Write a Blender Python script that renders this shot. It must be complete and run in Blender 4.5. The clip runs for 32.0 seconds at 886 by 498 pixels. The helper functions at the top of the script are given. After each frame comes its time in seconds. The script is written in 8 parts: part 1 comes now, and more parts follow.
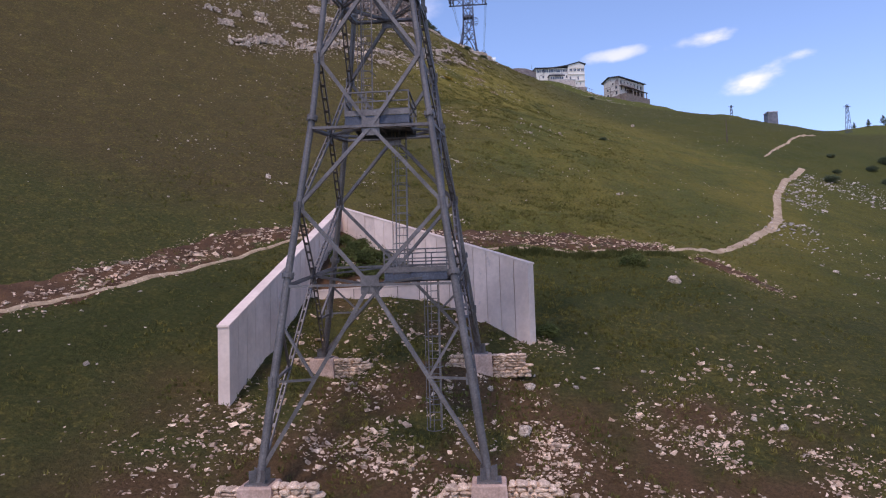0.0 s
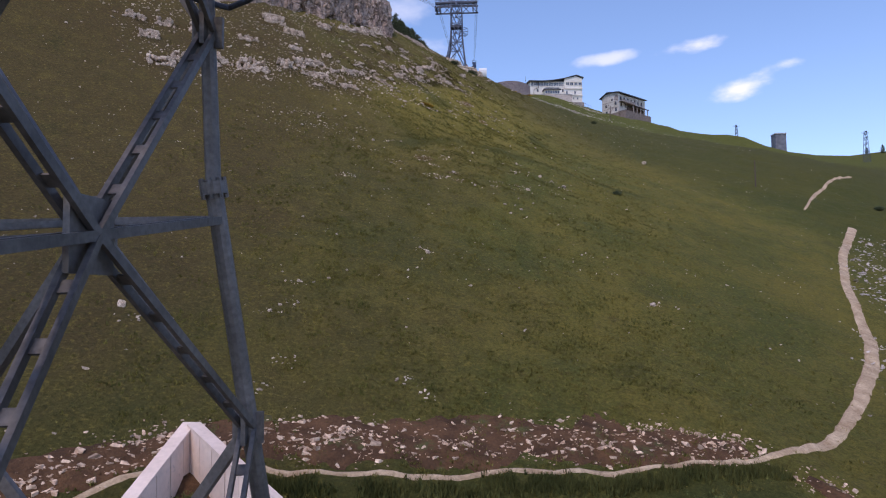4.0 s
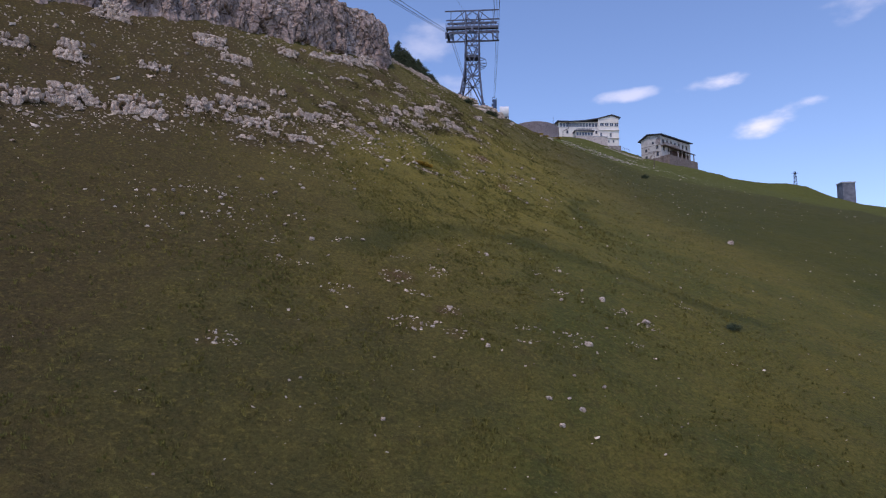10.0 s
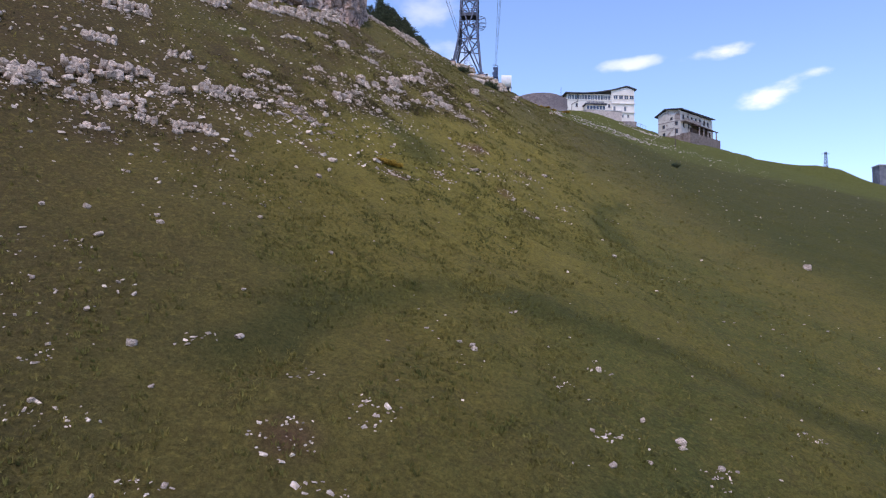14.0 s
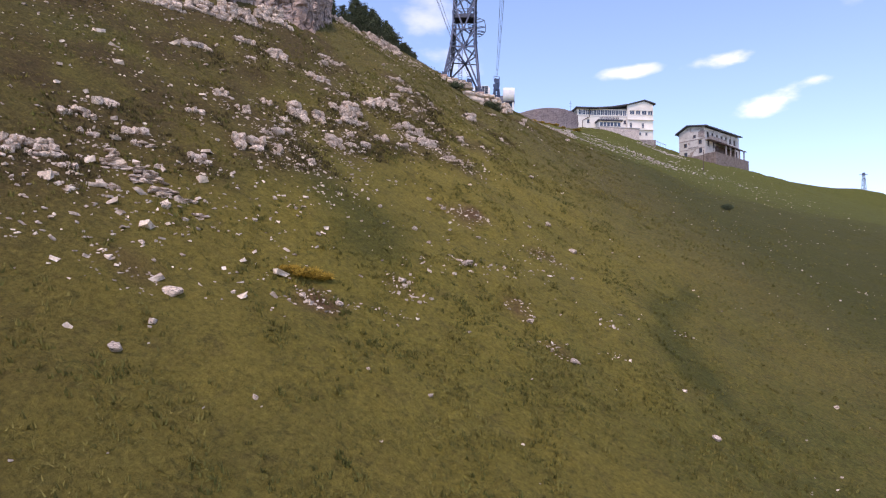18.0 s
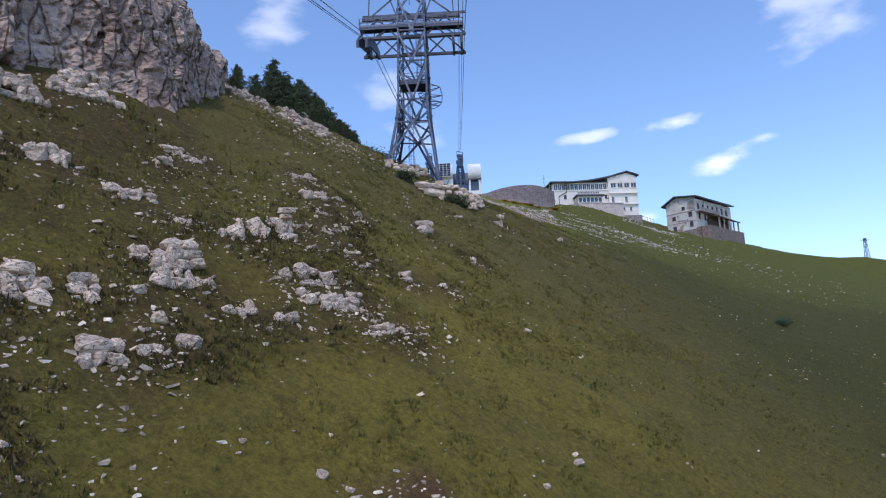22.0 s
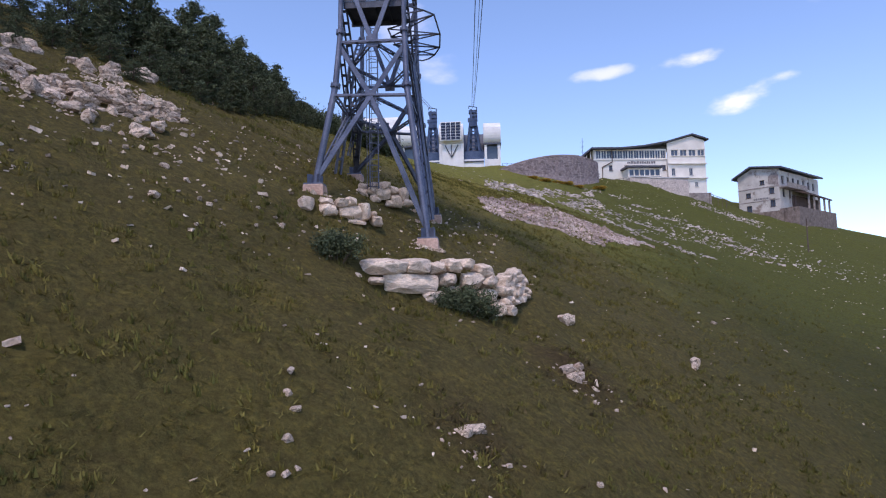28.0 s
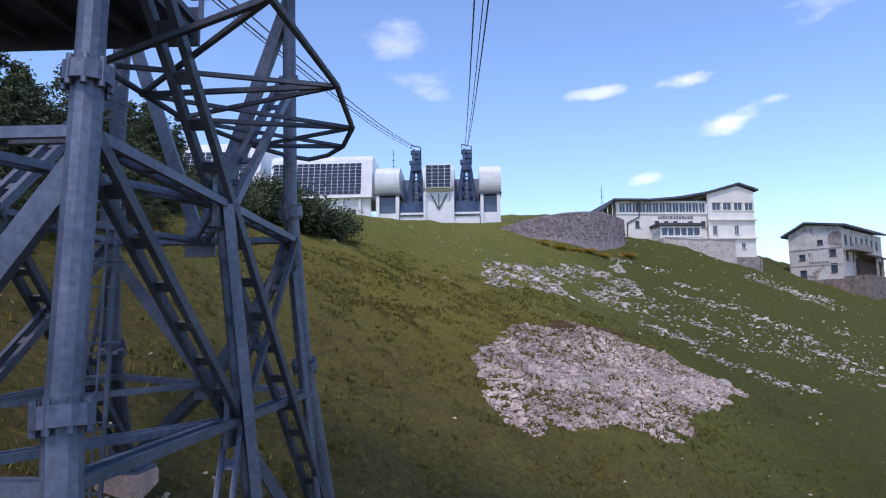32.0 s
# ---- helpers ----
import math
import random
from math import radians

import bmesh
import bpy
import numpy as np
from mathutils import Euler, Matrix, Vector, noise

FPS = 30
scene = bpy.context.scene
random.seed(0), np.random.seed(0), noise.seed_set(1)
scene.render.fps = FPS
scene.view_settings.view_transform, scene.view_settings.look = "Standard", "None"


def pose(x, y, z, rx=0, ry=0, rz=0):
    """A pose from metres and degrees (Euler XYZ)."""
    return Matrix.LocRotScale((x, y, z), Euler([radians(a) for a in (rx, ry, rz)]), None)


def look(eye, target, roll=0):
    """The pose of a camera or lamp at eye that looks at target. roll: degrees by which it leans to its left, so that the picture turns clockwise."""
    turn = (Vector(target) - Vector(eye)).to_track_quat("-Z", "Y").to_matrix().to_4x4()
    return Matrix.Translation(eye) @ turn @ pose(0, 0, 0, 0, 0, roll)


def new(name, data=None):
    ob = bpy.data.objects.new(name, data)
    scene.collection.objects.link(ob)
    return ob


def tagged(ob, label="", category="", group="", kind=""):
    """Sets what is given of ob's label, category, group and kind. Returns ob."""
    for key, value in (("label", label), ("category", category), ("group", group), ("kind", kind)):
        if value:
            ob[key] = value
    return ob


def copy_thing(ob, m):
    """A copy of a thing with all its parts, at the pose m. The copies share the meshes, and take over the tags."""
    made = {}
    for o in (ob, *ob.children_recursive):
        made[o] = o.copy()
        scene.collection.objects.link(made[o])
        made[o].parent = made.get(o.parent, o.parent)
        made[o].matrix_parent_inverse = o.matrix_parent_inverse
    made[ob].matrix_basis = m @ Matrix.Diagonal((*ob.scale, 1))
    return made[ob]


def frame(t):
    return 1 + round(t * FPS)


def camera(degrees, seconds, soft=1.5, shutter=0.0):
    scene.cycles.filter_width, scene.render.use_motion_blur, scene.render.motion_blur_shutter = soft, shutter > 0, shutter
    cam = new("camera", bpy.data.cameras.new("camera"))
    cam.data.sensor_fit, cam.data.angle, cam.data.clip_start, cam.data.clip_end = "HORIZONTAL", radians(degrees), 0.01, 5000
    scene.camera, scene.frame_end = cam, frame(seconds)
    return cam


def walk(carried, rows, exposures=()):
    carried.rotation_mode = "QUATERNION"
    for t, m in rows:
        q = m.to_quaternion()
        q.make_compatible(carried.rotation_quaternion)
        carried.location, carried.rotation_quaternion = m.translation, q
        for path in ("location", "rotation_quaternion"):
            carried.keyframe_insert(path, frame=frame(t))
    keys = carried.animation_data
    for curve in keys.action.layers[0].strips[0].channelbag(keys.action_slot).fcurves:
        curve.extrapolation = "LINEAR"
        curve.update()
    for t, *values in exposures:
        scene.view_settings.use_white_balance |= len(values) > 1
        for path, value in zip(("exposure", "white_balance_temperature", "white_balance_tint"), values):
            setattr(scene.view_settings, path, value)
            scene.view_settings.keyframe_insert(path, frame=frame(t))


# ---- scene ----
# the cabin glides up the hill on its rope
cam = camera(66.82, 32.0, soft=1.15)
PATH = [
    (0, pose(0.000, -0.000, 0.000, 93.94, 1.79, 4.30)),
    (0.5, pose(0.019, 2.760, 1.570, 93.92, 1.29, 4.00)),
    (1, pose(0.049, 5.542, 3.113, 94.20, 0.86, 3.28)),
    (1.5, pose(0.109, 8.320, 4.596, 94.62, 0.45, 2.92)),
    (2, pose(0.208, 11.151, 6.009, 95.08, 0.06, 2.74)),
    (2.5, pose(0.243, 13.836, 7.468, 94.63, 0.05, 2.52)),
    (3, pose(0.333, 16.504, 8.947, 94.41, 0.17, 2.58)),
    (3.5, pose(0.463, 19.161, 10.385, 94.10, 0.48, 2.72)),
    (5.5, pose(0.990, 29.921, 15.715, 89.88, 0.44, 4.62)),
    (6, pose(1.034, 32.784, 16.781, 87.06, 0.07, 4.39)),
    (6.5, pose(1.088, 35.844, 17.826, 86.87, -0.58, 4.35)),
    (7, pose(1.083, 39.136, 18.873, 89.69, -0.74, 3.95)),
    (7.5, pose(1.012, 42.547, 19.939, 93.81, -0.96, 4.00)),
    (8, pose(1.002, 45.932, 20.998, 98.72, -1.18, 4.28)),
    (8.5, pose(0.947, 49.115, 21.946, 101.77, -0.89, 4.16)),
    (9, pose(0.932, 52.082, 22.918, 102.61, -0.75, 4.27)),
    (9.5, pose(0.869, 54.884, 23.949, 100.73, -0.22, 4.41)),
    (10, pose(0.888, 57.518, 24.887, 96.76, -0.19, 4.79)),
    (10.5, pose(0.907, 60.076, 25.882, 92.67, 0.16, 4.78)),
    (11, pose(0.931, 62.658, 26.907, 89.76, 0.06, 4.65)),
    (11.5, pose(0.943, 65.384, 27.921, 88.64, -0.10, 4.57)),
    (12, pose(0.969, 68.257, 28.973, 89.57, -0.49, 4.75)),
    (12.5, pose(0.945, 71.132, 29.951, 91.21, -0.80, 4.40)),
    (13, pose(0.920, 74.181, 30.992, 92.33, -1.10, 4.50)),
    (13.5, pose(0.916, 77.294, 32.066, 93.15, -1.15, 5.14)),
    (14, pose(0.941, 80.338, 33.136, 94.03, -0.94, 4.63)),
    (14.5, pose(0.972, 83.265, 34.303, 93.79, -0.85, 5.19)),
    (16.5, pose(0.491, 95.304, 39.091, 94.59, -0.70, 4.97)),
    (17, pose(0.458, 98.259, 40.138, 95.50, -0.99, 4.79)),
    (17.5, pose(0.473, 101.214, 41.290, 95.99, -1.73, 5.41)),
    (18, pose(0.497, 104.136, 42.450, 94.65, -1.01, 4.63)),
    (18.5, pose(0.528, 107.052, 43.649, 92.77, -0.89, 4.34)),
    (19, pose(0.524, 109.980, 44.886, 91.16, -0.95, 4.52)),
    (19.5, pose(0.458, 112.962, 46.141, 90.37, -0.97, 4.21)),
    (20, pose(0.372, 116.076, 47.447, 98.19, 0.54, 2.05)),
    (20.5, pose(0.335, 119.202, 48.581, 99.74, 3.11, 1.01)),
    (21, pose(0.336, 122.330, 49.712, 97.79, 2.42, 1.05)),
    (21.5, pose(0.305, 125.417, 50.953, 99.68, 2.24, 2.94)),
    (22, pose(0.309, 128.558, 52.253, 100.49, 2.14, 2.46)),
    (22.5, pose(0.319, 131.682, 53.552, 101.58, 1.52, 3.00)),
    (23, pose(0.305, 134.738, 54.813, 99.99, 1.62, 2.82)),
    (23.5, pose(0.311, 137.704, 56.083, 97.59, 1.66, 2.21)),
    (24, pose(0.314, 140.595, 57.403, 96.41, 1.25, 2.07)),
    (24.5, pose(0.303, 143.488, 58.701, 95.17, 0.91, 3.08)),
    (25, pose(0.285, 146.414, 59.980, 94.76, 0.60, 3.11)),
    (25.5, pose(0.223, 149.310, 61.215, 94.77, 0.63, 2.66)),
    (27.5, pose(0.078, 161.266, 66.567, 95.83, 0.95, 3.15)),
    (28, pose(0.064, 164.358, 67.937, 95.22, 1.36, 3.24)),
    (28.5, pose(0.073, 167.485, 69.352, 94.61, 1.49, 3.11)),
    (29, pose(0.069, 170.602, 70.765, 95.02, 1.19, 3.11)),
    (29.5, pose(0.092, 173.700, 72.185, 95.23, 0.70, 3.00)),
    (30, pose(0.058, 176.695, 73.467, 95.98, 0.60, 2.76)),
    (30.5, pose(0.061, 179.799, 74.889, 96.61, 0.44, 2.31)),
    (31, pose(0.021, 182.888, 76.280, 96.78, 0.29, 2.72)),
    (31.5, pose(0.054, 185.958, 77.518, 97.05, 0.34, 2.52)),
    (32, pose(0.000, 189.023, 78.823, 96.57, 0.59, 2.45)),
]
walk(cam, PATH, [(0, -0.1, 6250, 27), (3, -0.15, 6200, 23), (6, -0.2, 6150, 25), (7.5, -0.15, 6200, 28), (9, -0.3, 6400, 29), (10, -0.4, 6050, 25), (11, -0.3, 6100, 27), (12, -0.03, 5850, 31), (13, 0.1, 6200, 29), (14, 0.1, 6000, 25), (16.5, 0.34, 6550, 29), (18, 0.34, 6700, 28), (19, 0.3, 6350, 22), (20, 0.34, 5950, 18), (21, 0.2, 5850, 15), (23, -0.13, 5900, 17), (25, -0.05, 6050, 22), (28, -0.02, 6180, 25), (32, 0.0, 5950, 20)])

# ---- light ----
SUN_DIR = Vector((-0.16, -0.5, 0.85)).normalized()      # towards the sun
sun = new("sun", bpy.data.lights.new("sun", "SUN"))
sun.data.energy, sun.data.angle, sun.data.color = 2.25, radians(7.0), (1.0, 0.87, 0.71)
sun.matrix_world = look(SUN_DIR * 100, (0, 0, 0))


def sky_world():
    world = bpy.data.worlds.new("sky")
    scene.world = world
    world.use_nodes = True
    nt = world.node_tree
    nt.nodes.clear()
    out = nt.nodes.new("ShaderNodeOutputWorld")
    bg = nt.nodes.new("ShaderNodeBackground")
    bg.inputs[1].default_value = 0.225
    sky = nt.nodes.new("ShaderNodeTexSky")
    sky.sky_type, sky.sun_disc = "NISHITA", False
    sky.sun_elevation = math.asin(SUN_DIR.z)
    sky.sun_rotation = math.atan2(SUN_DIR.x, SUN_DIR.y)
    sky.air_density, sky.dust_density, sky.ozone_density = 1.0, 0.4, 3.2
    co = nt.nodes.new("ShaderNodeTexCoord")
    noise_node = nt.nodes.new("ShaderNodeTexNoise")
    noise_node.inputs["Scale"].default_value, noise_node.inputs["Detail"].default_value = 13.0, 9.0
    stretch = nt.nodes.new("ShaderNodeVectorMath")
    stretch.operation = "MULTIPLY"
    stretch.inputs[1].default_value = (1.0, 1.0, 2.2)
    nt.links.new(co.outputs["Generated"], stretch.inputs[0])
    nt.links.new(stretch.outputs[0], noise_node.inputs["Vector"])
    total = None
    # fair-weather clouds: azimuth, elevation, half width, half height (degrees), lean, density
    for az, el, wide, high, lean, dense in CLOUDS:
        a, e = radians(az), radians(el)
        ahead = Vector((math.sin(a) * math.cos(e), math.cos(a) * math.cos(e), math.sin(e)))
        right = Vector((math.cos(a), -math.sin(a), 0))
        up = right.cross(ahead)
        c, s = math.cos(radians(lean)), math.sin(radians(lean))
        axes = (right * c + up * s) / math.radians(wide), (up * c - right * s) / math.radians(high)
        squares = []
        away = nt.nodes.new("ShaderNodeVectorMath")
        away.operation = "SUBTRACT"
        away.inputs[1].default_value = ahead
        nt.links.new(co.outputs["Generated"], away.inputs[0])
        for axis in axes:
            dot = nt.nodes.new("ShaderNodeVectorMath")
            dot.operation = "DOT_PRODUCT"
            dot.inputs[1].default_value = axis
            nt.links.new(away.outputs[0], dot.inputs[0])
            sq = nt.nodes.new("ShaderNodeMath")
            sq.operation = "MULTIPLY"
            nt.links.new(dot.outputs["Value"], sq.inputs[0])
            nt.links.new(dot.outputs["Value"], sq.inputs[1])
            squares.append(sq)
        add = nt.nodes.new("ShaderNodeMath")
        add.operation = "ADD"
        nt.links.new(squares[0].outputs[0], add.inputs[0])
        nt.links.new(squares[1].outputs[0], add.inputs[1])
        warp = nt.nodes.new("ShaderNodeMath")
        warp.operation = "MULTIPLY_ADD"
        warp.inputs[1].default_value, warp.inputs[2].default_value = -4.6, 3.05
        nt.links.new(noise_node.outputs["Fac"], warp.inputs[0])
        far = nt.nodes.new("ShaderNodeMath")
        far.operation = "ADD"
        nt.links.new(add.outputs[0], far.inputs[0])
        nt.links.new(warp.outputs[0], far.inputs[1])
        mask = nt.nodes.new("ShaderNodeMapRange")
        mask.interpolation_type = "SMOOTHSTEP"
        for slot, value in (("From Min", 1.75), ("From Max", 0.1), ("To Min", 0.0), ("To Max", dense)):
            mask.inputs[slot].default_value = value
        nt.links.new(far.outputs[0], mask.inputs["Value"])
        if total is None:
            total = mask.outputs[0]
        else:
            most = nt.nodes.new("ShaderNodeMath")
            most.operation = "MAXIMUM"
            nt.links.new(total, most.inputs[0])
            nt.links.new(mask.outputs[0], most.inputs[1])
            total = most.outputs[0]
    mix = nt.nodes.new("ShaderNodeMixRGB")
    mix.inputs[2].default_value = (6.0, 5.9, 6.0, 1)
    nt.links.new(total, mix.inputs[0])
    nt.links.new(sky.outputs[0], mix.inputs[1])
    nt.links.new(mix.outputs[0], bg.inputs[0])
    nt.links.new(bg.outputs[0], out.inputs[0])


CLOUDS = [
    (22.6, 15.9, 4.0, 1.0, 11, 0.95),
    (17.3, 19.2, 2.7, 0.7, 6, 0.85),
    (10.6, 19.0, 3.0, 0.55, 4, 0.55),
    (14.6, 11.9, 1.6, 0.6, 10, 0.55),
    (-6.5, 24.0, 2.6, 2.4, -35, 0.35),
    (-4.0, 20.6, 2.6, 1.6, -20, 0.35),
    (-16.5, 29.5, 2.6, 3.6, -20, 0.42),
    (29.0, 25.5, 3.6, 4.6, 25, 0.4),
]
sky_world()

# ---- materials ----
def material(name, dark, light, rough=0.85, metal=0.0, scale=1.0, fine=18.0, bump=0.25, vary=0.0, depth=0.05, island=False, stain=None, stain_scale=0.4, stain_at=0.62, spec=0.3, cracks=0.0, upright=1.0, joint=0.7, mottle=1.0):
    """A mottled surface: two colours mixed by a coarse noise, a fine grain, a bump, a spread from piece to piece and stains."""
    m = bpy.data.materials.new(name)
    m.use_nodes = True
    nt = m.node_tree
    bsdf = nt.nodes["Principled BSDF"]
    bsdf.inputs["Roughness"].default_value, bsdf.inputs["Metallic"].default_value = rough, metal
    bsdf.inputs["Specular IOR Level"].default_value = spec
    co = nt.nodes.new("ShaderNodeTexCoord")
    big = nt.nodes.new("ShaderNodeTexNoise")
    big.inputs["Scale"].default_value, big.inputs["Detail"].default_value, big.inputs["Roughness"].default_value = scale, 8.0, 0.62
    nt.links.new(co.outputs["Object"], big.inputs["Vector"])
    ramp = nt.nodes.new("ShaderNodeValToRGB")
    ramp.color_ramp.elements[0].position, ramp.color_ramp.elements[1].position = 0.34, 0.66
    ramp.color_ramp.elements[0].color, ramp.color_ramp.elements[1].color = (*dark, 1), (*light, 1)
    nt.links.new(big.outputs["Fac"], ramp.inputs[0])
    grain = nt.nodes.new("ShaderNodeTexNoise")
    grain.inputs["Scale"].default_value, grain.inputs["Detail"].default_value = fine, 5.0
    nt.links.new(co.outputs["Object"], grain.inputs["Vector"])
    shade = nt.nodes.new("ShaderNodeMapRange")
    shade.inputs["From Min"].default_value, shade.inputs["From Max"].default_value = 0.25, 0.75
    shade.inputs["To Min"].default_value, shade.inputs["To Max"].default_value = 1 - 0.28 * mottle, 1 + 0.25 * mottle
    nt.links.new(grain.outputs["Fac"], shade.inputs["Value"])
    colour = ramp.outputs[0]
    if stain:
        spot = nt.nodes.new("ShaderNodeTexNoise")
        spot.inputs["Scale"].default_value, spot.inputs["Detail"].default_value = stain_scale, 9.0
        spot.inputs["Roughness"].default_value = 0.7
        nt.links.new(co.outputs["Object"], spot.inputs["Vector"])
        edge = nt.nodes.new("ShaderNodeMapRange")
        edge.inputs["From Min"].default_value, edge.inputs["From Max"].default_value = stain_at, stain_at + 0.09
        nt.links.new(spot.outputs["Fac"], edge.inputs["Value"])
        over = nt.nodes.new("ShaderNodeMixRGB")
        over.inputs[2].default_value = (*stain, 1)
        nt.links.new(edge.outputs[0], over.inputs[0])
        nt.links.new(colour, over.inputs[1])
        colour = over.outputs[0]
    tint = nt.nodes.new("ShaderNodeVectorMath")
    tint.operation = "SCALE"
    nt.links.new(colour, tint.inputs[0])
    nt.links.new(shade.outputs[0], tint.inputs["Scale"])
    colour = tint.outputs[0]
    if vary:
        source = nt.nodes.new("ShaderNodeNewGeometry").outputs["Random Per Island"] if island else nt.nodes.new("ShaderNodeObjectInfo").outputs["Random"]
        spread = nt.nodes.new("ShaderNodeMapRange")
        spread.inputs["To Min"].default_value, spread.inputs["To Max"].default_value = 1 - vary, 1 + vary
        nt.links.new(source, spread.inputs["Value"])
        more = nt.nodes.new("ShaderNodeVectorMath")
        more.operation = "SCALE"
        nt.links.new(colour, more.inputs[0])
        nt.links.new(spread.outputs[0], more.inputs["Scale"])
        colour = more.outputs[0]
    height = grain.outputs["Fac"]
    if cracks:
        # joints: a warped cell pattern, dark and sunk along its edges
        warp = nt.nodes.new("ShaderNodeVectorMath")
        warp.operation = "MULTIPLY_ADD"
        warp.inputs[1].default_value = (0.5 / cracks,) * 3
        nt.links.new(big.outputs["Color"], warp.inputs[0])
        nt.links.new(co.outputs["Object"], warp.inputs[2])
        squash = nt.nodes.new("ShaderNodeVectorMath")
        squash.operation = "MULTIPLY"
        squash.inputs[1].default_value = (1, 1, upright)
        nt.links.new(warp.outputs[0], squash.inputs[0])
        cell = nt.nodes.new("ShaderNodeTexVoronoi")
        cell.feature = "DISTANCE_TO_EDGE"
        cell.inputs["Scale"].default_value = cracks
        nt.links.new(squash.outputs[0], cell.inputs["Vector"])
        line = nt.nodes.new("ShaderNodeMapRange")
        line.inputs["From Min"].default_value, line.inputs["From Max"].default_value = 0.0, 0.055
        line.inputs["To Min"].default_value, line.inputs["To Max"].default_value = joint, 1.0
        nt.links.new(cell.outputs["Distance"], line.inputs["Value"])
        sunk = nt.nodes.new("ShaderNodeVectorMath")
        sunk.operation = "SCALE"
        nt.links.new(colour, sunk.inputs[0])
        nt.links.new(line.outputs[0], sunk.inputs["Scale"])
        colour = sunk.outputs[0]
        deep = nt.nodes.new("ShaderNodeMath")
        deep.operation = "ADD"
        nt.links.new(line.outputs[0], deep.inputs[0])
        nt.links.new(height, deep.inputs[1])
        height = deep.outputs[0]
    nt.links.new(colour, bsdf.inputs["Base Color"])
    if bump:
        relief = nt.nodes.new("ShaderNodeBump")
        relief.inputs["Strength"].default_value, relief.inputs["Distance"].default_value = bump, depth
        nt.links.new(height, relief.inputs["Height"])
        nt.links.new(relief.outputs[0], bsdf.inputs["Normal"])
    return m


def glass_material():
    m = bpy.data.materials.new("window glass")
    m.use_nodes = True
    b = m.node_tree.nodes["Principled BSDF"]
    # blue-grey base: part of the sky's reflection is painted into the glass
    b.inputs["Base Color"].default_value = (0.075, 0.10, 0.145, 1)
    b.inputs["Roughness"].default_value, b.inputs["IOR"].default_value = 0.06, 1.5
    return m


def meadow_material():
    """Alpine pasture: olive and green grass in patches, dry straw, bare brown earth."""
    m = bpy.data.materials.new("meadow")
    m.use_nodes = True
    nt = m.node_tree
    b = nt.nodes["Principled BSDF"]
    b.inputs["Roughness"].default_value, b.inputs["Specular IOR Level"].default_value = 0.95, 0.1
    co = nt.nodes.new("ShaderNodeTexCoord")

    def noise_at(scale, detail=6.0, rough=0.6, distort=0.0):
        n = nt.nodes.new("ShaderNodeTexNoise")
        n.inputs["Scale"].default_value, n.inputs["Detail"].default_value, n.inputs["Roughness"].default_value = scale, detail, rough
        n.inputs["Distortion"].default_value = distort
        nt.links.new(co.outputs["Object"], n.inputs["Vector"])
        return n.outputs["Fac"]

    def mixed(fac, a, c, lo, hi):
        r = nt.nodes.new("ShaderNodeMapRange")
        r.inputs["From Min"].default_value, r.inputs["From Max"].default_value = lo, hi
        nt.links.new(fac, r.inputs["Value"])
        mx = nt.nodes.new("ShaderNodeMixRGB")
        nt.links.new(r.outputs[0], mx.inputs[0])
        for slot, value in ((1, a), (2, c)):
            if isinstance(value, tuple):
                mx.inputs[slot].default_value = (*value, 1)
            else:
                nt.links.new(value, mx.inputs[slot])
        return mx.outputs[0]

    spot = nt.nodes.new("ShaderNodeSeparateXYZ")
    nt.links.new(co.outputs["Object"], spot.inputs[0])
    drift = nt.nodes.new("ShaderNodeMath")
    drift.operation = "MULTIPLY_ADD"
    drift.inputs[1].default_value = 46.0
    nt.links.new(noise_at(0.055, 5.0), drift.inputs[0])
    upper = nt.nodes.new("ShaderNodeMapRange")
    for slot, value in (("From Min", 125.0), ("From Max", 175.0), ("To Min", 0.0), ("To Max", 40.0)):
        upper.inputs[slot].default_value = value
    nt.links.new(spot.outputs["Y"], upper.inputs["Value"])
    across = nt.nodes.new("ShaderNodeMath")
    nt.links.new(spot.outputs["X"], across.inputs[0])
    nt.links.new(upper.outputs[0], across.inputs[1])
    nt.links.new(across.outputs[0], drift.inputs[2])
    grass = mixed(noise_at(0.07, 7.0, 0.65), GRASS_GREEN, GRASS_OLIVE, 0.4, 0.6)
    # brown tint of the cabin window, put into the left flank's grass colour
    grass = mixed(drift.outputs[0], GRASS_HEATH_TINT, grass, 2.0, 26.0)
    # lush grass round the lower pylon and below the path
    dark_grass = nt.nodes.new("ShaderNodeMath")
    dark_grass.operation = "MULTIPLY_ADD"
    dark_grass.inputs[1].default_value = 12.0
    nt.links.new(noise_at(0.2, 6.0, 0.7), dark_grass.inputs[0])
    nt.links.new(spot.outputs["Y"], dark_grass.inputs[2])
    grass = mixed(dark_grass.outputs[0], GRASS_LUSH, grass, 52.0, 62.0)
    # a browner, darker grass tone on the upper slope
    turf = nt.nodes.new("ShaderNodeMath")
    turf.operation = "MULTIPLY_ADD"
    turf.inputs[1].default_value = 60.0
    nt.links.new(noise_at(0.12, 7.0, 0.7), turf.inputs[0])
    nt.links.new(spot.outputs["Y"], turf.inputs[2])
    grass = mixed(turf.outputs[0], grass, GRASS_TURF, 165.0, 215.0)
    # fresh green below the station, with its sunlight put into the colour
    grass = mixed(turf.outputs[0], grass, GRASS_FRESH_LIT, 238.0, 262.0)
    def grown(name):
        node = nt.nodes.new("ShaderNodeAttribute")
        node.attribute_name = name
        return node.outputs["Fac"]

    grass = mixed(noise_at(0.55, 8.0, 0.72), grass, GRASS_DRY, 0.52, 0.95)
